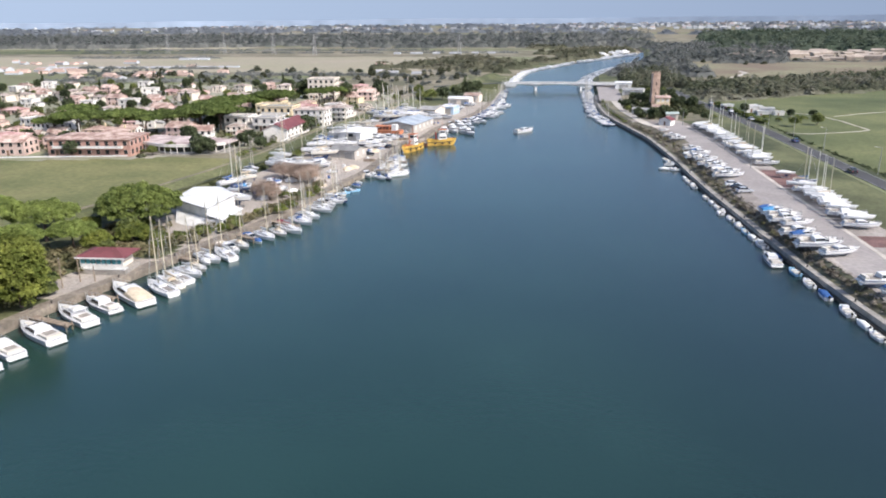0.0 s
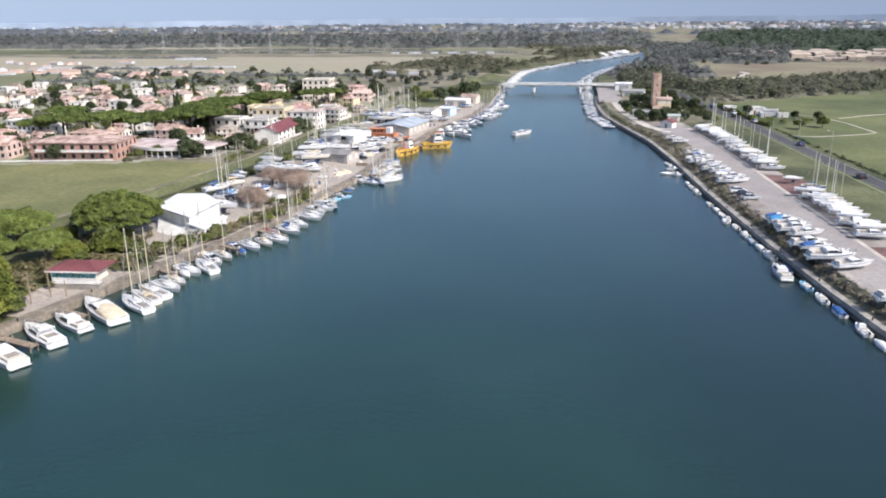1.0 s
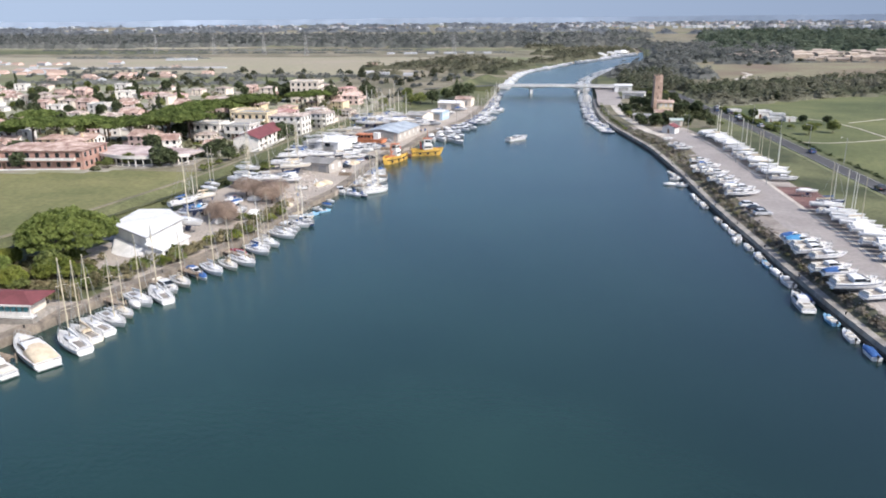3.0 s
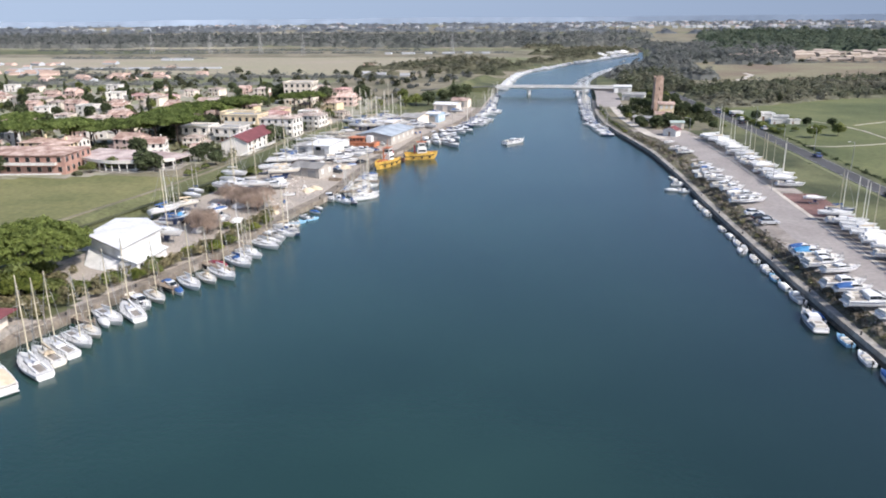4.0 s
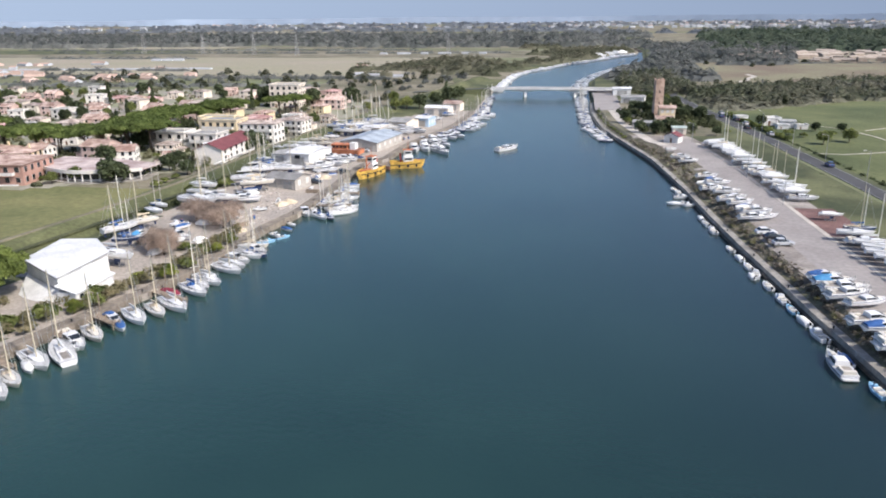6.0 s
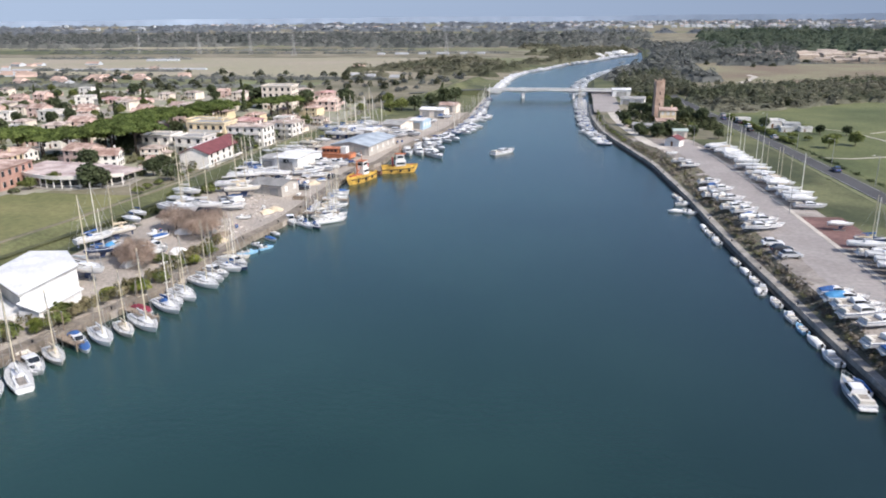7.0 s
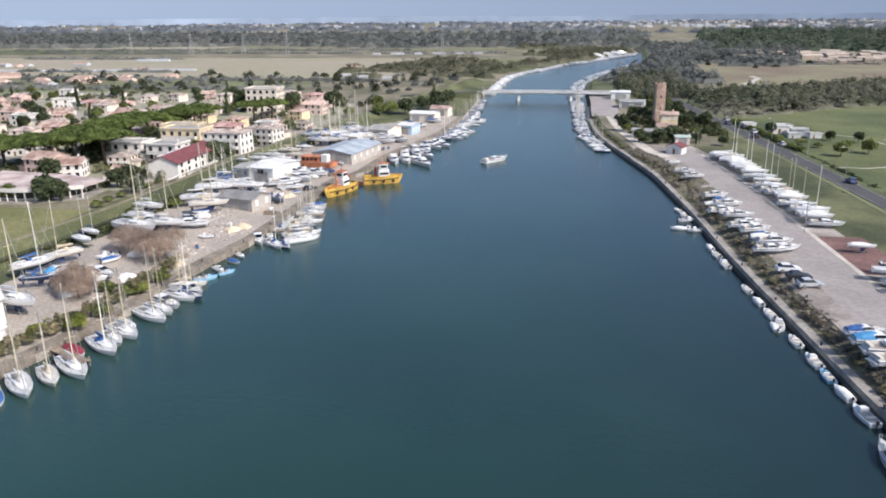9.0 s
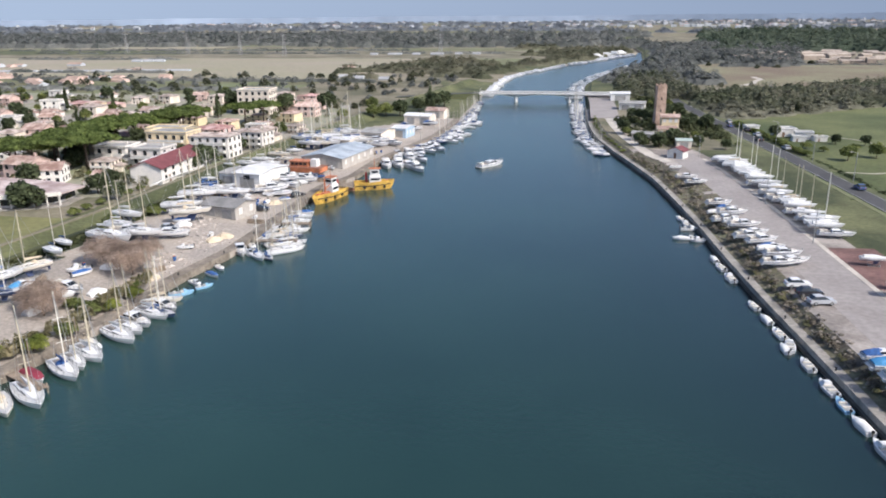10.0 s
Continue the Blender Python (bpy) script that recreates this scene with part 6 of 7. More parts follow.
track("field_path", [(86, 311), (95, 310), (106, 314), (116, 319), (121, 323), (120, 334), (119, 350), (116, 362), (112, 372), (100, 384)], 0.8, SAND, "pale gravel path looping through the field")
track("field_track", [(121, 366), (140, 380), (170, 395), (230, 420)], 0.8, SAND, "pale track across the field")
track("far_track", [(118, 590), (128, 606), (133, 622), (141, 640), (140, 660)], 4.0, SAND, "white dirt track over the brown field")
track("dyke_track", [(along(DYKE, y) - 0.2, y) for y in range(90, 600, 10)], 1.3, SCRUB, "trodden dark track along the dyke's crest", 0.07)
# two strips of darker green, one behind the dyke, one on its river side
DARKERGRASS = mat("darker_grass", (0.044, 0.054, 0.024), 0.95, 0.3, 0.08, 1.2, 0.5, second=(0.066, 0.070, 0.032))
track("dyke_ditch", [(along(DYKE, y) - 7.6, y) for y in range(100, 330, 8)], 1.8, DARKERGRASS, "strip of darker grass behind the dyke", 0.06)
track("dyke_slope", [(along(DYKE, y) + 4.2, y) for y in range(120, 400, 8)], 2.6, DARKERGRASS, "strip of darker grass on the dyke's river side", 0.06)
track("apron", [(24, 424), (24, 436), (24.5, 455), (25, 478), (25, 500), (25, 540)], 13.0, YARD, "pale concrete apron beside the bridge", 0.1)
# red gravel patches between the laid-up yachts
for y0, y1 in ((209, 236), (154, 165)):
    ribbon("gravel_patch", YARD_MID, 9.0, 0.02, 0.3, REDDIRT, "patch of red gravel between laid-up boats", side=10.2, y0=y0, y1=y1, step=4.0)

# ---- the town behind the dyke ----
TYPES = [("salmon", PINKWALL, TERRACOTTA, "gable", "salmon two-storey house with a terracotta roof and low wing"), ("cream", CREAMWALL, BROWNTILE, "hip", "cream two-storey villa with a hipped brown roof"), ("white", OFFWHITE, TERRACOTTA, "gable", "white house with a terracotta gable roof and porch"), ("yellow", YELLOWWALL, TERRACOTTA, "hip", "yellow villa with a tiled roof and covered terrace"), ("flat", OFFWHITE, GREYROOF, "flat", "white flat-roofed house with low parapets"), ("pinkflat", PINKWALL, REDTILE, "hip", "pink villa under low red tiles")]


def wing(ob, w, d, wall, roof, side, k):
    """A lower side wing with a lean-to roof, and a walled terrace before it."""
    q = 1 if side else -1
    a, b, y0, y1 = q * w / 2, q * (w / 2 + 3.4 + 0.5 * (k % 3)), -d * (0.42 - 0.12 * (k % 2)), d * (0.2 + 0.1 * (k % 3))
    x0, x1 = min(a, b), max(a, b)
    body = part("side_wing", box(bm_new(), x0, x1, y0, y1, -0.6, 2.6), wall, ob)
    part("lean_to_roof", loft(bm_new(), [[(a, y, 3.5), (b + q * 0.4, y, 2.55), (b + q * 0.4, y, 2.7), (a, y, 3.68)] for y in (y0 - 0.4, y1 + 0.4)]), roof, body)


for k, (kind, wall, roof, style, text) in enumerate(TYPES):
    w, d, rise = (10.5, 11, 9, 10.5, 11, 12)[k], (10, 11, 9.5, 10, 9, 11)[k], (2.0, 1.7, 2.1, 1.6, 0.4, 1.7)[k]
    PROTO["near_" + kind] = house("house", text, w, d, 2, wall, roof, style, rise, 3, storey=2.7, balcony=1 if k in (1, 3, 4) else 0, panes=False)
    wing(PROTO["near_" + kind], w, d, wall, roof, k % 2, k)
    PROTO["far_" + kind] = house("house", text, w, d, 1 if k in (2, 5) else 2, wall, roof, style, rise, 2, panes=False, storey=2.7, faces=(0,), chimney=k % 2 == 0)
    wing(PROTO["far_" + kind], w, d, wall, roof, (k + 1) % 2, k + 1)
PROTO["block"] = house("apartment_block", "white three-storey apartment block with long balconies", 17, 11, 3, OFFWHITE, BROWNTILE, "hip", 1.1, 5, balcony=2, panes=False, category="apartment block", faces=(0, 1))
PROTO["yellow_block"] = house("apartment_block", "yellow and white three-storey apartment block", 16, 10, 3, YELLOWWALL, GREYROOF, "flat", 0.4, 5, balcony=2, panes=False, category="apartment block")
PROTO["tall_block"] = house("apartment_block", "tall cream four-storey block above the town", 16, 12, 4, CREAMWALL, GREYROOF, "flat", 0.4, 5, panes=False, category="apartment block", storey=2.9)
PROTO["long_red"] = house("terraced_house", "long low terrace with a dark red roof and white walls", 27, 9, 2, OFFWHITE, MAROON, "gable", 1.9, 6, chimney=False, panes=False, category="house", storey=2.3)
for k in range(4):
    part("roof_terrace", box(bm_new(), -10.5 + 5.6 * k, -7.0 + 5.6 * k, 1.2, 3.2, 4.4, 5.9), WHITEWALL, PROTO["long_red"])
PROTO["long_salmon"] = house("terraced_house", "long brick-red building with a shallow tiled roof and balconies", 30, 16, 2, mat("brick_red_render", (0.40, 0.24, 0.19), 0.85, 0.14, 0.3, 3.0, 0.15), TERRACOTTA, "hip", 1.6, 9, chimney=False, balcony=1, panes=False, category="house")


def curved_hall(x, y):
    """A low hall under one flat pinkish roof whose front sweeps round in an arc of columns."""
    ob = thing("single_storey_hall", "low curved hall with a pinkish flat roof and white colonnade", "hall", at=pose(x, y, land(x, y)))
    front = [(-13 + 2.6 * i, -2.5 - 7.0 * math.sin(math.pi * (i + 1.2) / 13.5)) for i in range(13)]
    back = [(19, 6), (6, 10.5), (-11, 13), (-19, 14), (-18, 3)]

    def inset(k):
        return [(px * k, 2.5 + (py - 2.5) * k) for px, py in front + back]
    part("wall", prism(bm_new(), inset(0.84), -0.4, 3.0), OFFWHITE, ob)
    part("glazing", prism(bm_new(), inset(0.848), 0.7, 2.5), PANE, ob)
    roof = part("roof", prism(bm_new(), inset(1.0), 3.0, 3.35), mat("pinkish_flat_roof", (0.40, 0.30, 0.275), 0.85, 0.22, 0.2, 1.5, 0.2, second=(0.46, 0.39, 0.36)), ob)
    rim = [(px, py) for px, py in front]
    part("fascia", loft(bm_new(), [[(px * k, 2.5 + (py - 2.5) * k, z) for k, z in ((0.99, 2.75), (1.012, 2.75), (1.012, 3.75), (0.99, 3.75))] for px, py in rim]), OFFWHITE, roof)
    first = None
    for px, py in front:
        m = pose(px * 0.96, 2.5 + (py - 2.5) * 0.96, 0)
        if first is None:
            first = part("column", rod(bm_new(), (0, 0, -0.5), (0, 0, 3.0), 0.22, 0.2, 8), OFFWHITE, ob)
            first.matrix_basis = m
        else:
            share("column", first, ob, m)
    part("terrace", prism(bm_new(), [(px * 1.06, 2.5 + (py - 2.5) * 1.08) for px, py in front] + [(18, 6), (-18, 3)], -0.6, 0.2), CONCRETE, ob)
    return ob


TAKEN = []


def build_house(kind, x, y, turn, size=1.0, r=9.0, group="houses of the town"):
    TAKEN.append((x, y, r * size))
    put(kind, x, y, land(x, y), turn, size, group)


for kind, x, y, turn, size, r in [
    ("long_salmon", -167, 243, 6, 1.0, 16), ("near_white", -142, 274, 18, 0.8, 7), ("near_yellow", -173, 264, 8, 0.9, 8), ("near_salmon", -196, 238, 5, 0.9, 8), ("near_pinkflat", -206, 246, 4, 0.95, 9), ("near_salmon", -190, 252, -80, 0.9, 8),
    ("long_red", -112.8, 288, 92, 1.05, 13), ("near_white", -124, 272, 8, 0.75, 7), ("block", -112, 318, -4, 0.85, 10), ("yellow_block", -127, 318, -4, 0.95, 10), ("block", -106, 336, -10, 0.85, 10), ("near_flat", -127, 304, -4, 1.0, 8), ("near_flat", -141, 306, 0, 1.0, 8), ("yellow_block", -136, 332, 0, 0.9, 10),
    ("tall_block", -144, 432, 2, 1.0, 12), ("near_salmon", -116, 426, 0, 1.0, 9), ("near_pinkflat", -128, 350, -6, 1.0, 9), ("near_cream", -111, 356, -14, 0.8, 8), ("near_cream", -104, 374, -14, 0.7, 7)]:
    build_house(kind, x, y, turn, size, r)
curved_hall(-139, 251)
TAKEN.append((-138, 254, 19))
rt = random.Random(21)
PINES = [(-172, 283), (-165, 286), (-158, 287), (-151, 290), (-145, 295), (-150, 303), (-157, 296), (-180, 281), (-160, 305), (-158, 345), (-152, 350), (-147, 357), (-150, 368), (-156, 376), (-163, 340), (-188, 276), (-168, 333), (-216, 302), (-176, 287), (-168, 292), (-163, 312), (-160, 322), (-158, 331), (-196, 272), (-206, 271), (-153, 358), (-149, 372), (-135, 395), (-128, 399)]
for x, y in PINES:
    TAKEN.append((x, y, 3.5))
tries = 0
count = 0
while tries < 5000 and count < 150:
    tries += 1
    y = rt.uniform(240, 500)
    x = rt.uniform(-115 - (y - 240) * 1.35 - 110, -108)
    if not inside(x, y, TOWN_AREA) or x > along(DYKE, y) - 14 or any(math.hypot(x - a, y - b) < r + 2.4 for a, b, r in TAKEN):
        continue
    kind = rt.choice(("salmon", "cream", "white", "cream", "yellow", "flat", "pinkflat", "white", "flat"))
    build_house(("near_" if y < 300 else "far_") + kind, x, y, rt.uniform(-14, 14), rt.uniform(0.72, 1.0), 8)
    count += 1
for k, (x, y) in enumerate(PINES):
    put("town_pine", x, y, land(x, y), rt.uniform(0, 360), rt.uniform(1.0, 1.3), "umbrella pines in the town")
made = 0
tries = 0
while tries < 6000 and made < 175:
    tries += 1
    y = rt.uniform(236, 520)
    x = rt.uniform(-115 - (y - 240) * 1.35 - 120, -106)
    if not inside(x, y, TOWN_AREA) or x > along(DYKE, y) - 11 or any(math.hypot(x - a, y - b) < r * 0.7 for a, b, r in TAKEN):
        continue
    TAKEN.append((x, y, 2.0))
    put(rt.choice(("leafy", "dark_tree", "dark_tree", "bush", "bush", "leafy", "cypress")), x, y, land(x, y), rt.uniform(0, 360), rt.uniform(0.6, 1.0), "garden trees of the town")
    made += 1
track("garden_wall", [(-107.4, 267), (-107.6, 280), (-106.6, 297)], 0.4, WHITEWALL, "white garden wall below the terrace", 1.5)
# the white wall in front of the town, hedge along the dyke
track("field_wall", [(-196, 223.5), (-180, 227), (-165, 230), (-150, 232.5)], 0.5, WHITEWALL, "white boundary wall along the green field", 1.2)
for k in range(16):
    y = 240 + k * 5.5
    if not 268 < y < 282:
        plant(rt.choice(("bush", "dark_tree", "bush")), along(DYKE, y) - 11 + rt.uniform(-1.0, 1.0), y, rt.uniform(0.6, 1.0), "shrubs between dyke and town")
for x, y in [(-158, 238), (-151, 244), (-145, 240), (-140, 244), (-128, 250), (-124, 254), (-120, 262), (-172, 234), (-121, 270), (-119, 281), (-126, 245)]:
    plant(rt.choice(("leafy", "bush", "dark_tree")), x, y, rt.uniform(0.6, 0.85), "shrubs between dyke and town")

# scrub plain beyond the town
def wood(name, label, spots, leaf, cards_each, size, seed):
    """Far woods, too many to count, as one object of leaf clumps."""
    rng = np.random.default_rng(seed)
    spots = np.array(spots, float)
    n = len(spots)
    k = cards_each
    d = rng.normal(size=(n, k, 3))
    d /= np.linalg.norm(d, axis=2)[..., None]
    d[..., 2] = np.abs(d[..., 2])
    r, h = spots[:, None, 2:3], spots[:, None, 3:4]
    p = np.concatenate([spots[:, None, :2] + d[..., :2] * r * rng.uniform(0.5, 1.0, (n, k, 1)), 2.0 + h * (0.15 + 0.85 * d[..., 2:3] * rng.uniform(0.7, 1.05, (n, k, 1)))], 2).reshape(-1, 3)
    m = n * k
    nrm = d.reshape(-1, 3) + rng.normal(scale=0.45, size=(m, 3)) + (0, 0, 0.7)
    nrm /= np.linalg.norm(nrm, axis=1)[:, None]
    u = np.cross(nrm, rng.normal(size=(m, 3)))
    u /= np.linalg.norm(u, axis=1)[:, None]
    w = np.cross(nrm, u)
    s = (size * np.repeat(spots[:, 2], k) * rng.uniform(0.6, 1.3, m))[:, None]
    v = np.stack([p - u * s - w * s * 0.6, p + u * s * 0.3 - w * s, p + u * s + w * s * 0.6, p - u * s * 0.3 + w * s], 1).reshape(-1, 3)
    ob = mesh_of(name, v.tolist(), np.arange(m * 4).reshape(-1, 4).tolist(), [through_light(leaf)], kind="stuff", label=label)
    return ob


def canopy(name, label, spots, leaf, leaves, seed):
    """Far woods as one object: sprays of leaves over the spots (x, y, radius, height) above a low closed understorey."""
    rng = np.random.default_rng(seed)
    spots = np.array(spots, float)
    cell = float(spots[:, 2].mean()) * 0.8
    lo = spots[:, :2].min(0) - 12 * cell
    nx, ny = (np.ceil((spots[:, :2].max(0) + 12 * cell - lo) / cell) + 1).astype(int)
    high = np.zeros((ny, nx))
    for x, y, r, h in spots:
        i0, j0 = int((y - lo[1]) / cell), int((x - lo[0]) / cell)
        k = int(1.6 * r / cell) + 2
        ii, jj = np.mgrid[max(i0 - k, 0):i0 + k + 1, max(j0 - k, 0):j0 + k + 1]
        d = ((lo[0] + jj * cell - x) ** 2 + (lo[1] + ii * cell - y) ** 2) / (1.7 * r) ** 2
        part_ = high[max(i0 - k, 0):i0 + k + 1, max(j0 - k, 0):j0 + k + 1]
        np.maximum(part_, 0.8 * h * np.clip(2.4 * (1.1 - d), 0, 0.85)[:part_.shape[0], :part_.shape[1]], out=part_)
    jit = rng.uniform(-0.3, 0.3, (ny, nx, 2)) * cell
    z = np.where(high > 0, 2.2 + high * rng.uniform(0.86, 1.06, (ny, nx)), 1.0)
    gx, gy = np.meshgrid(lo[0] + np.arange(nx) * cell, lo[1] + np.arange(ny) * cell)
    grid = np.stack([gx + jit[..., 0], gy + jit[..., 1], z], 2)
    a = np.arange(ny * nx).reshape(ny, nx)
    quads = np.stack([a[:-1, :-1], a[:-1, 1:], a[1:, 1:], a[1:, :-1]], 2).reshape(-1, 4)
    up = (high > 0).reshape(-1)
    quads = quads[up[quads].any(1)]
    used = np.unique(quads)
    remap = np.zeros(ny * nx, int)
    remap[used] = np.arange(len(used))
    grid[..., 2] = np.where(high > 0, 1.0 + (grid[..., 2] - 1.0) * 0.6, grid[..., 2])
    verts, faces = grid.reshape(-1, 3)[used].tolist(), remap[quads].tolist()
    # leafy sprays over it, crown by crown, ragged at the top
    n, k = len(spots), leaves
    d = rng.normal(size=(n, k, 3))
    d /= np.linalg.norm(d, axis=2)[..., None]
    d[..., 2] = np.abs(d[..., 2])
    r, h = spots[:, None, 2:3], spots[:, None, 3:4] * rng.uniform(0.72, 1.12, (n, 1, 1))
    c = np.concatenate([spots[:, None, :2] + d[..., :2] * r * rng.uniform(0.4, 1.3, (n, k, 1)), 1.6 + h * (0.14 + 0.82 * d[..., 2:3] * rng.uniform(0.7, 1.06, (n, k, 1)))], 2).reshape(-1, 3)
    m = n * k
    nrm = d.reshape(-1, 3) + rng.normal(scale=0.4, size=(m, 3)) + (0, 0, 0.9)
    nrm /= np.linalg.norm(nrm, axis=1)[:, None]
    u = np.cross(nrm, rng.normal(size=(m, 3)))
    u /= np.linalg.norm(u, axis=1)[:, None]
    w = np.cross(nrm, u)
    s = (0.23 * np.repeat(spots[:, 2], k) * rng.uniform(0.5, 1.2, m))[:, None]
    v = np.stack([c - u * s - w * s * 0.6, c + u * s * 0.3 - w * s, c + u * s + w * s * 0.6, c - u * s * 0.3 + w * s], 1).reshape(-1, 3)
    faces += (np.arange(m * 4).reshape(-1, 4) + len(verts)).tolist()
    verts += v.tolist()
    return mesh_of(name, verts, faces, [through_light(leaf)], kind="stuff", label=label)


rw = random.Random(5)


def scatter(n, x_range, y_range, r, h, keep=lambda x, y: True):
    out = []
    for _ in range(n):
        y = rw.uniform(*y_range)
        x = rw.uniform(*x_range(y))
        if keep(x, y):
            out.append((x, y, r * rw.uniform(0.7, 1.4), h * rw.uniform(0.6, 1.25)))
    return out


def clump(x, y, s, level):
    return noise.noise((x * s, y * s * 1.6, 4.0)) > level


def plain_spot(x, y):
    if x < 0:
        return not inside(x, y, TOWN_AREA) and x < xl(y) - 9 and x < along(DYKE, min(y, 690)) - 10
    return x > along(ROAD, y) + 7 and not (590 < y < 750 and x > 110)


wood("scattered_trees", "scattered dark trees and scrub on the plain", scatter(90, lambda y: (-90 - 0.5 * y, -58), (430, 660), 2.9, 4.8, plain_spot) + scatter(70, lambda y: (80, 110 + 0.3 * (y - 400)), (440, 1000), 2.9, 4.8, plain_spot), mat("olive_scrub_leaves", (0.062, 0.075, 0.042), 0.9, 0.3, 0.2, 1.0, 0.0, second=(0.085, 0.088, 0.055), island=0.2, spec=0.1), 130, 0.18, 12)
wood("scrub", "grey-green scrub on the plain", scatter(300, lambda y: (-90 - 0.6 * y, -58), (430, 660), 2.2, 2.6, plain_spot), GREYWOOD, 70, 0.22, 13)
canopy("woodland", "dark grey-brown winter woodland across the plain", scatter(2000, lambda y: (-0.95 * y, 0.10 * y), (1180, 1900), 5.5, 15, lambda x, y: clump(x, y, 0.003, -0.35)), GREYWOOD, 70, 1)
# blue-grey distance haze is put into this wood's base colour
canopy("far_woodland", "haze-tinted woodland towards the horizon", scatter(1700, lambda y: (-0.98 * y, 0.5 * y), (1900, 4600), 12, 15, lambda x, y: clump(x, y, 0.0016, -0.12)), mat("haze_tinted_winter_wood", (0.205, 0.228, 0.250), 0.9, 0.14, 0.002, 0.05, 0.0, second=(0.205, 0.222, 0.238), island=0.1, spec=0.1), 40, 2)
canopy("riverside_thicket", "grey-green thicket on the far bank", scatter(1700, lambda y: (xr(y) + 12, 330), (430, 660), 3.4, 6.0, lambda x, y: x > along(ROAD, y) + 7 and 425 + 0.62 * (x - 75) < y < 525 + 0.62 * (x - 75)), mat("thicket_leaves", (0.128, 0.148, 0.088), 0.9, 0.22, 0.02, 0.3, 0.0, second=(0.185, 0.180, 0.135), island=0.16, spec=0.1), 80, 3)
wood("thicket_tops", "leafy tops of the far bank thicket", scatter(900, lambda y: (xr(y) + 12, 330), (430, 660), 2.6, 7.4, lambda x, y: x > along(ROAD, y) + 7 and 425 + 0.62 * (x - 75) < y < 515 + 0.62 * (x - 75)) + scatter(260, lambda y: (xr(y) + 20, xr(y) + 60), (500, 640), 2.6, 7.5), mat("thicket_leaves", (0, 0, 0)), 50, 0.22, 33)
wood("garden_shrubs", "hedges and shrubs between the houses of the town", [q for q in scatter(1900, lambda y: (-125 - (y - 240) * 1.35 - 120, -104), (236, 515), 1.5, 2.4) if inside(q[0], q[1], TOWN_AREA) and q[0] < along(DYKE, q[1]) - 9 and noise.noise((q[0] * 0.05, q[1] * 0.05, 6.0)) > -0.12 and all(math.hypot(q[0] - a, q[1] - b) > r * 0.62 for a, b, r in TAKEN if r > 3)], mat("garden_leaves", (0.105, 0.124, 0.064), 0.9, 0.25, 0.03, 0.8, 0.0, second=(0.155, 0.152, 0.092), island=0.2, spec=0.1), 44, 0.26, 51)
wood("tower_scrub", "dark scrub and small trees round the tower", [q for q in scatter(420, lambda y: (xr(y) + 11.5, along(ROAD, y) - 6), (345, 500), 1.8, 3.2) if not any(math.hypot(q[0] - a, q[1] - b) < r for a, b, r in ((44.5, 402, 4), (47.5, 389, 6), (45, 379, 5), (34.6, 363, 5.5), (47, 350, 4), (42, 341, 9), (38.5, 459, 9), (35, 499, 8), (40, 478, 5))) and not (q[1] < 366 and q[0] > 48) and not (q[1] > 424 and q[0] < 45) and not (38 < q[0] < 52 and 364 < q[1] < 388)], mat("tower_scrub_leaves", (0.082, 0.104, 0.050), 0.9, 0.25, 0.05, 0.8, 0.0, second=(0.088, 0.096, 0.05), island=0.2, spec=0.1), 60, 0.24, 52)
wood("roadside_hedge", "dark hedge along the country road", [(along(ROAD, y) + 6.2 + rw.uniform(-0.6, 0.6), y, rw.uniform(0.8, 1.5), rw.uniform(0.9, 1.8)) for y in np.arange(150, 415, 1.5)] + [(along(ROAD, y) - 4.8 + rw.uniform(-0.7, 0.7), y, rw.uniform(0.7, 1.4), rw.uniform(0.4, 1.0)) for y in np.arange(150, 415, 1.3)], DARKLEAF, 40, 0.26, 34)
canopy("bend_thicket", "bare grey thicket round the river bend", scatter(900, lambda y: (xr(min(y, 1040)) + 14, 150 + 0.3 * (y - 600)), (600, 1250), 4.5, 9, lambda x, y: not (585 < y < 770 and x > 108)), GREYWOOD, 80, 4)
canopy("left_thicket", "low scrub thicket along the far left bank", scatter(900, lambda y: (xl(min(y, 1040)) - 150, xl(min(y, 1040)) - 10), (640, 1180), 4.0, 7, lambda x, y: clump(x, y, 0.008, -0.1) and (y > 760 or x < xl(y) - 14)), FARGREEN, 70, 5)
canopy("pine_forest", "dark green pine forest beyond the ruins", scatter(1300, lambda y: (0.16 * y, 0.62 * y), (1020, 2100), 7, 15, lambda x, y: clump(x, y, 0.004, -0.3)), mat("far_pine_green", (0.088, 0.120, 0.082), 0.9, 0.18, 0.008, 0.15, 0.0, second=(0.118, 0.138, 0.100), island=0.14, spec=0.1), 56, 6)
canopy("hedgerows", "hedges and tree lines between the fields", [(x, y + 6 * noise.noise((x * 0.02, y, 0)), 3.0 * rw.uniform(0.7, 1.3), 5 * rw.uniform(0.6, 1.2)) for y, x0, x1 in ((545, -420, -170), (612, -420, -130), (690, -480, -330), (760, -160, -60), (880, -620, -420), (1010, -700, -60), (1090, -800, -200), (575, 120, 250), (800, 150, 360)) for x in np.arange(x0, x1, 5.0) if rw.random() < 0.7], GREYWOOD, 30, 8)


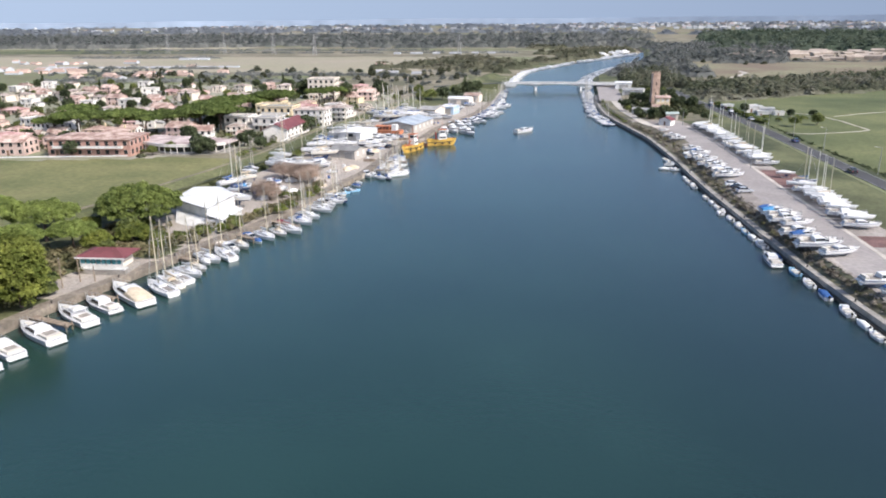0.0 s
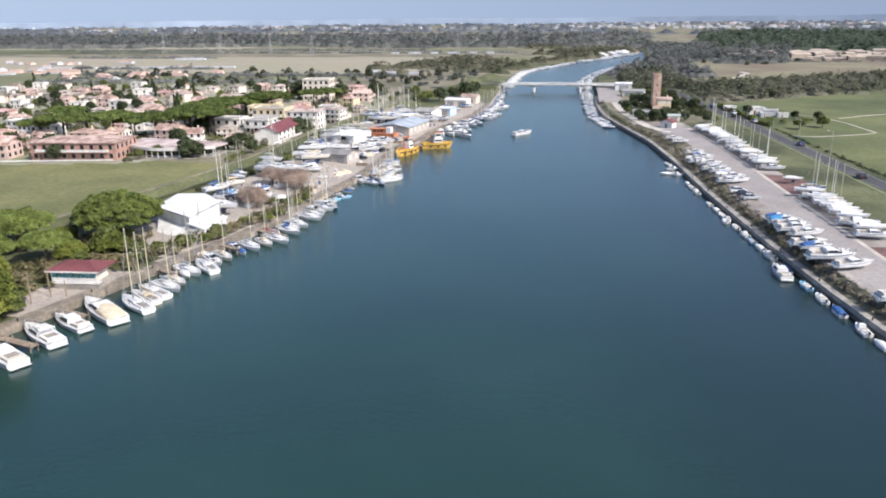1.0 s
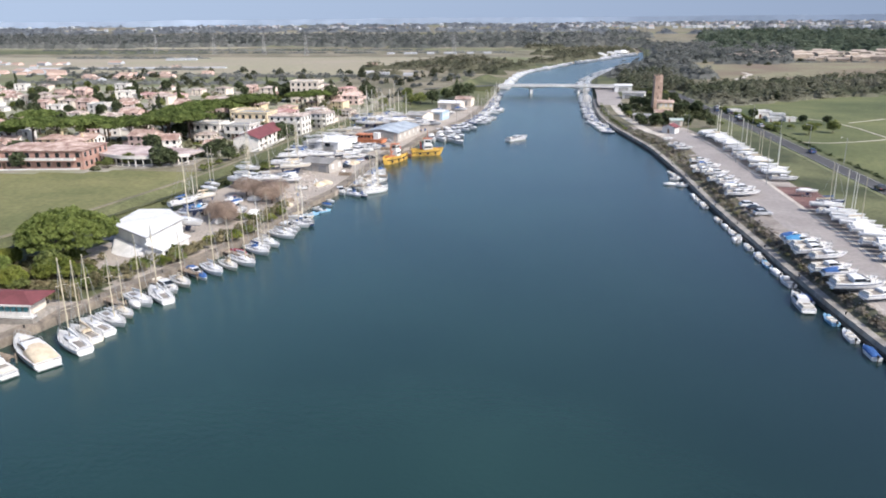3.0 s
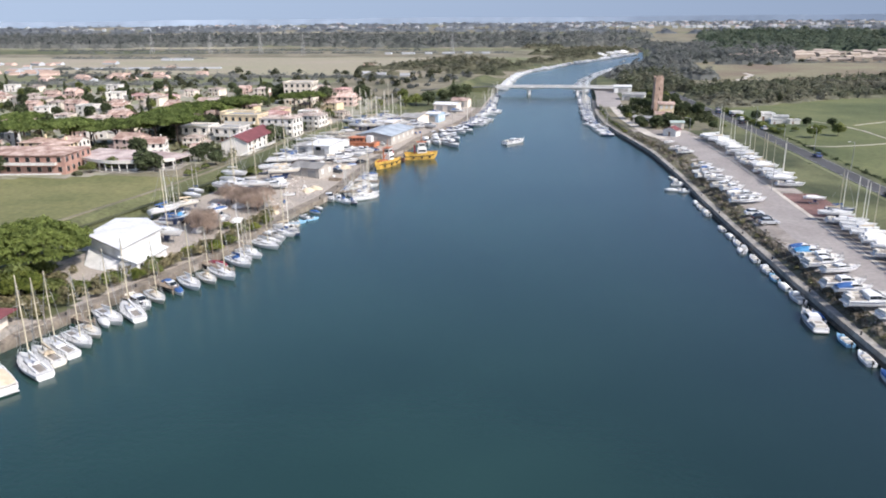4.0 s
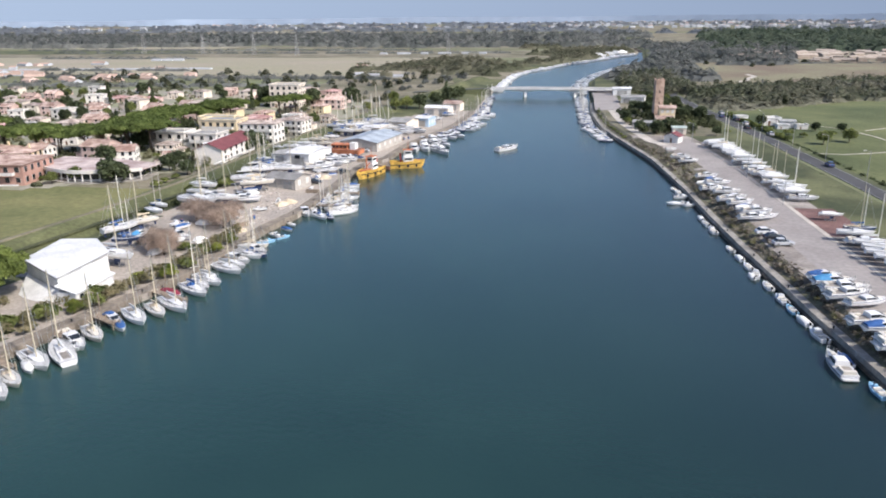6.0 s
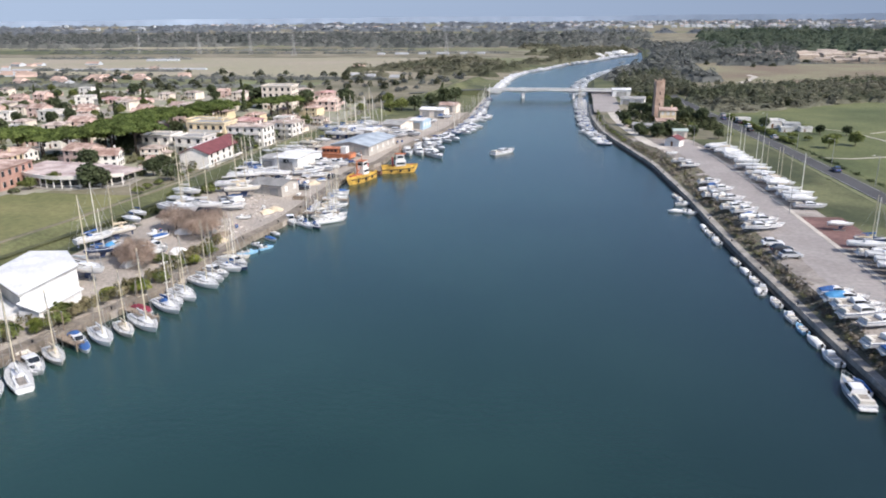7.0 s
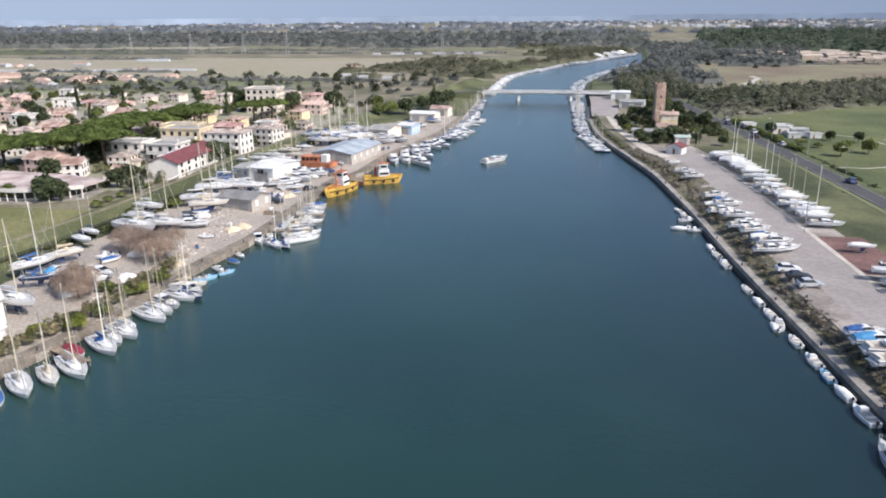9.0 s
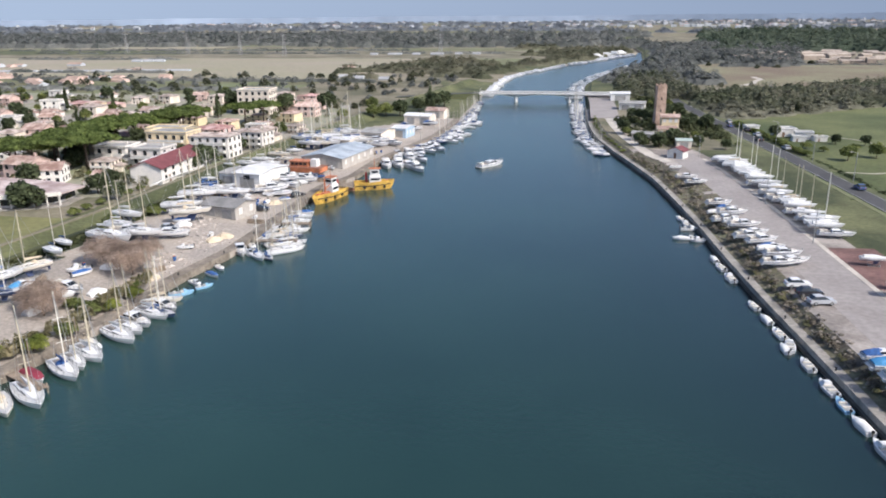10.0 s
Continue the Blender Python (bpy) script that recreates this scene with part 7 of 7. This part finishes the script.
def specks(name, label, rows, materials, seed):
    """Distant buildings, past counting: small gabled blocks in one object."""
    rng = random.Random(seed)
    verts, faces, index = [], [], []
    for x, y, w, d, h, turn, mi in rows:
        c, s = math.cos(turn), math.sin(turn)
        i = len(verts)
        for z in (1.5, h):
            for a, b in ((-w, -d), (w, -d), (w, d), (-w, d)):
                verts.append((x + (a * c - b * s) / 2, y + (a * s + b * c) / 2, z))
        for a in (-w, w):
            verts.append((x + a * c / 2, y + a * s / 2, h + 0.22 * d))
        faces += [(i, i + 1, i + 5, i + 4), (i + 1, i + 2, i + 6, i + 5), (i + 2, i + 3, i + 7, i + 6), (i + 3, i, i + 4, i + 7), (i + 4, i + 5, i + 9, i + 8), (i + 6, i + 7, i + 8, i + 9), (i + 5, i + 6, i + 9), (i + 7, i + 4, i + 8)]
        index += [mi, mi, mi, mi, mi + 1, mi + 1, mi, mi]
    return mesh_of(name, verts, faces, materials, index, "stuff", label)


# far walls turned blue-grey, distance haze mixed into their colour
FARWALL = mat("haze_grey_far_wall", (0.42, 0.44, 0.46), 0.9, 0.12, 0.02, 0.2, 0.0)
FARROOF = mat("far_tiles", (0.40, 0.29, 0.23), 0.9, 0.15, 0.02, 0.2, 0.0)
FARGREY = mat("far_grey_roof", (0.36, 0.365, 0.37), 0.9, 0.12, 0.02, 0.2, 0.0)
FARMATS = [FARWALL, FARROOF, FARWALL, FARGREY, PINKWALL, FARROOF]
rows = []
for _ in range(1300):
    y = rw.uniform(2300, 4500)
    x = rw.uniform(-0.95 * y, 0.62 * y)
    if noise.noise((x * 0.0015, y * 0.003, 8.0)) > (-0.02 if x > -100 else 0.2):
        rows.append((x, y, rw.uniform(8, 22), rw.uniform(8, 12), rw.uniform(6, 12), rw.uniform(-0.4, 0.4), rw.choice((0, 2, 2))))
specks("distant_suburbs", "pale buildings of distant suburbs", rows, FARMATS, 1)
rows = []
for _ in range(110):
    y = rw.uniform(560, 780)
    x = rw.uniform(-640, -300)
    if noise.noise((x * 0.007, y * 0.014, 1.0)) > 0.05 and not inside(x, y, TOWN_AREA):
        rows.append((x, y, rw.uniform(6, 16), rw.uniform(6, 9), rw.uniform(2.8, 4.2), rw.uniform(-0.5, 0.5), rw.choice((0, 4, 0))))
specks("outlying_houses", "scattered houses beyond the town", rows, FARMATS, 2)
rows = [(-452 + 12 * i, 842 + 2 * i, 11, 6, 3.2, 0.1, 2) for i in range(3)] + [(-520 + 23 * i, 690 + 3 * i, 22, 5, 2.4, 0.0, 2) for i in range(9)] + [(-225 + 17 * i + 6 * math.sin(i * 2.1), 985 + 2 * i, 9, 6, 3.0, 0.0, 2) for i in range(8)] + [(-185, 735, 10, 8, 4, 0.1, 4), (-150, 640, 9, 6, 3, 0, 2), (-128, 632, 8, 6, 3, 0.1, 2), (-165, 650, 7, 6, 3, 0.1, 2)]
specks("glasshouses", "white sheds and glasshouses among the fields", rows, FARMATS, 3)
rows = []
for _ in range(120):
    y = rw.uniform(820, 1010)
    x = rw.uniform(0.2 * y, 0.52 * y)
    rows.append((x, y, rw.uniform(6, 22), rw.uniform(4, 8), rw.uniform(3.5, 7), rw.uniform(-0.5, 0.5), 0))
specks("ruined_walls", "low brown brick ruins of the ancient town", rows, [mat("ruin_wall", (0.30, 0.25, 0.20), 0.9, 0.2, 0.05, 0.5, 0.0), mat("ruin_top", (0.34, 0.29, 0.24), 0.9, 0.2, 0.05, 0.5, 0.0)], 4)


def pylon(x, y, high=26.0):
    ob = thing("power_pylon", "lattice steel power pylon standing in the fields", "pylon", "power line across the plain", pose(x, y, 2.0))
    bm = bm_new()
    for a, b in ((-1, -1), (1, -1), (1, 1), (-1, 1)):
        rod(bm, (a * 2.2, b * 2.2, -0.3), (a * 0.3, b * 0.3, high), 0.16, 0.10, 4)
    for k in range(6):
        z, s, z2, s2 = high * k / 6, 2.2 - 1.9 * k / 6, high * (k + 1) / 6, 2.2 - 1.9 * (k + 1) / 6
        for q in (-1, 1):
            rod(bm, (-s, q * s, z), (s2, q * s2, z2), 0.08, n=4)
            rod(bm, (q * s, -s, z), (q * s2, s2, z2), 0.08, n=4)
    part("lattice", bm, STEEL, ob)
    for z in (0.72, 0.84, 0.95):
        part("crossarm", rod(bm_new(), (-4.0, 0, high * z), (4.0, 0, high * z), 0.14, n=4), STEEL, ob)
    return ob


pylon(-134, 930)
for x, y in [(-470, 990), (-395, 980), (-330, 960), (-560, 1000)]:
    pylon(x, y)

# ---- right bank: rocks and scrub on the slope, lamp posts, piles ----


def rocks():
    rng = np.random.default_rng(4)
    t = (1 + 5 ** 0.5) / 2
    base = np.array([(-1, t, 0), (1, t, 0), (-1, -t, 0), (1, -t, 0), (0, -1, t), (0, 1, t), (0, -1, -t), (0, 1, -t), (t, 0, -1), (t, 0, 1), (-t, 0, -1), (-t, 0, 1)]) / 1.9
    tri = np.array([(0, 11, 5), (0, 5, 1), (0, 1, 7), (0, 7, 10), (0, 10, 11), (1, 5, 9), (5, 11, 4), (11, 10, 2), (10, 7, 6), (7, 1, 8), (3, 9, 4), (3, 4, 2), (3, 2, 6), (3, 6, 8), (3, 8, 9), (4, 9, 5), (2, 4, 11), (6, 2, 10), (8, 6, 7), (9, 8, 1)])
    verts, faces = [], []
    for i in range(1100):
        y = rng.uniform(60, 340)
        d = rng.uniform(1.8, along(SLOPE_END, y) + 0.6)
        x = xr(y) + d
        s = rng.uniform(0.12, 0.36)
        v = base * rng.uniform(0.7, 1.2, (12, 3)) * (s * rng.uniform(0.8, 1.4), s, s * 0.7) + (x, y, land(x, y) + 0.05)
        faces += (tri + len(verts)).tolist()
        verts += v.tolist()
    return mesh_of("riprap", verts, faces, [ROCK], kind="stuff", label="loose brown rocks on the slope above the sea wall")


rocks()


def rubble():
    rng = np.random.default_rng(9)
    verts, faces = [], []
    for i in range(420):
        q = rng.integers(0, 5)
        cx, cy = ((-76, 212), (-71, 226), (-78, 236), (-70, 206), (-74, 262))[q]
        x, y = rng.normal(cx, 2.6), rng.normal(cy, 3.4)
        if x > xl(y) - 2.5:
            continue
        s = rng.uniform(0.1, 0.38)
        a = rng.uniform(0, 3.14)
        n = len(verts)
        w, d, h = s * rng.uniform(0.6, 2.2), s * rng.uniform(0.4, 1.0), s * rng.uniform(0.3, 0.9)
        for z in (-0.05, h):
            for p, r in ((-w, -d), (w, -d), (w, d), (-w, d)):
                k = 1.0 if z < 0 else rng.uniform(0.5, 0.95)
                verts.append((x + k * (p * math.cos(a) - r * math.sin(a)), y + k * (p * math.sin(a) + r * math.cos(a)), land(x, y) + z))
        faces += [[n + j for j in f] for f in ((4, 5, 6, 7), (0, 1, 5, 4), (1, 2, 6, 5), (2, 3, 7, 6), (3, 0, 4, 7))]
    return mesh_of("rubble", verts, faces, [mat("pale_rubble", (0.42, 0.375, 0.33), 0.9, 0.2, 0.4, 2.0, 0.3, island=0.25)], kind="stuff", label="heaps of pale rubble and broken timber in the marina")


rubble()
wood("bank_scrub", "olive-brown scrub and reeds behind the quay", [(xl(y) - rt.uniform(2.8, 8.5 if y < 160 else 5.0), y, rt.uniform(0.6, 1.4), rt.uniform(0.6, 2.0)) for y in np.arange(130, 202, 0.6)] + [(rt.uniform(-104, -88), rt.uniform(126, 152), rt.uniform(0.8, 1.7), rt.uniform(0.6, 1.8)) for _ in range(110)] + [(rt.uniform(-116, -91), rt.uniform(86, 128), rt.uniform(0.9, 1.9), rt.uniform(0.8, 2.4)) for _ in range(120)], mat("olive_brown_scrub", (0.165, 0.168, 0.080), 0.9, 0.28, 0.3, 1.5, 0.0, second=(0.225, 0.195, 0.115), island=0.35, spec=0.1), 90, 0.2, 41)
wood("dyke_scrub", "dark green brambles along the foot of the dyke", [(along(DYKE, y) + rt.uniform(5.5, 8.0), y, rt.uniform(0.8, 1.6), rt.uniform(0.6, 1.8)) for y in np.arange(196, 345, 1.3)], mat("bramble_leaves", (0.080, 0.100, 0.046), 0.9, 0.3, 0.1, 1.0, 0.0, second=(0.115, 0.122, 0.06), island=0.25, spec=0.1), 60, 0.22, 43)
for name, label, colour, other, seed, step, tall in (("slope_scrub", "dry grey-brown tufts on the slope above the sea wall", (0.215, 0.190, 0.150), (0.265, 0.235, 0.185), 14, 0.42, 0.8), ("slope_weeds", "olive weeds among the tufts on the slope", (0.150, 0.152, 0.082), (0.195, 0.185, 0.105), 15, 1.1, 0.7)):
    wood(name, label, [(xr(y) + rt.uniform(2.0, along(SLOPE_END, y) + 0.5), y, rt.uniform(0.35, 0.8), rt.uniform(0.25, tall)) for y in np.arange(70, 338, step)], mat(name + "_leaves", colour, 0.9, 0.25, 0.3, 1.5, 0.0, second=other, island=0.3, spec=0.1), 46, 0.26, seed)


def pole(x, y, high, label, arm=1.4):
    ob = thing("lamp_post", label, "lamp post", "lamp posts", pose(x, y, land(x, y), 0, 0, 180))
    part("post", rod(bm_new(), (0, 0, -0.2), (0, 0, high), 0.11, 0.07, 7), STEEL, ob)
    part("arm", rod(bm_new(), (0, 0, high - 0.1), (arm, 0, high + 0.15), 0.05, n=5), STEEL, ob)
    part("lamp_head", box(bm_new(), arm - 0.1, arm + 0.55, -0.14, 0.14, high + 0.08, high + 0.22), FRAMEMAT, ob)
    return ob


for y in (150, 190, 230, 270, 299, 328, 360):
    pole(along(ROAD, y) + 4.6, y, 8.0, "grey steel lamp post beside the country road")
for y in (236, 268, 330):
    pole(along(YARD_MID, y) + 3.6 + 0.5, y, 7.0, "thin lamp post in the boat yard")


def bollard(x, y, z):
    ob = thing("bollard", "black iron mooring bollard on the quay", "bollard", "bollards", pose(x, y, z))
    part("post", rod(bm_new(), (0, 0, 0), (0, 0, 0.4), 0.12, 0.1, 8), BLACK, ob)
    part("cap", rod(bm_new(), (0, 0, 0.4), (0, 0, 0.5), 0.18, 0.16, 8), BLACK, ob)
    return ob


PROTO["bollard"] = bollard(0, 0, 0)
for k in range(13):
    y = 90 + 18 * k
    put("bollard", xr(y) + 0.4, y, 1.45, 0, 1.0)
for k in range(11):
    y = 92 + 14 * k
    put("bollard", xl(y) - 0.6, y, 1.45, 0, 1.0)

# road line
ribbon("road_marking", ROAD, 0.10, 0.112, 0.05, mat("worn_road_paint", (0.42, 0.42, 0.41), 0.8, 0.25, 0.5, 4.0, 0.0), "worn white edge line of the road", side=-2.5, y0=100, y1=480)
ribbon("road_marking", ROAD, 0.10, 0.112, 0.05, mat("worn_road_paint", (0.42, 0.42, 0.41)), "worn white edge line of the road", side=2.5, y0=100, y1=480)

# prototypes that found no place are not part of the scene
for kind, ob in PROTO.items():
    if kind not in MADE:
        for o in (*ob.children_recursive, ob):
            bpy.data.objects.remove(o)
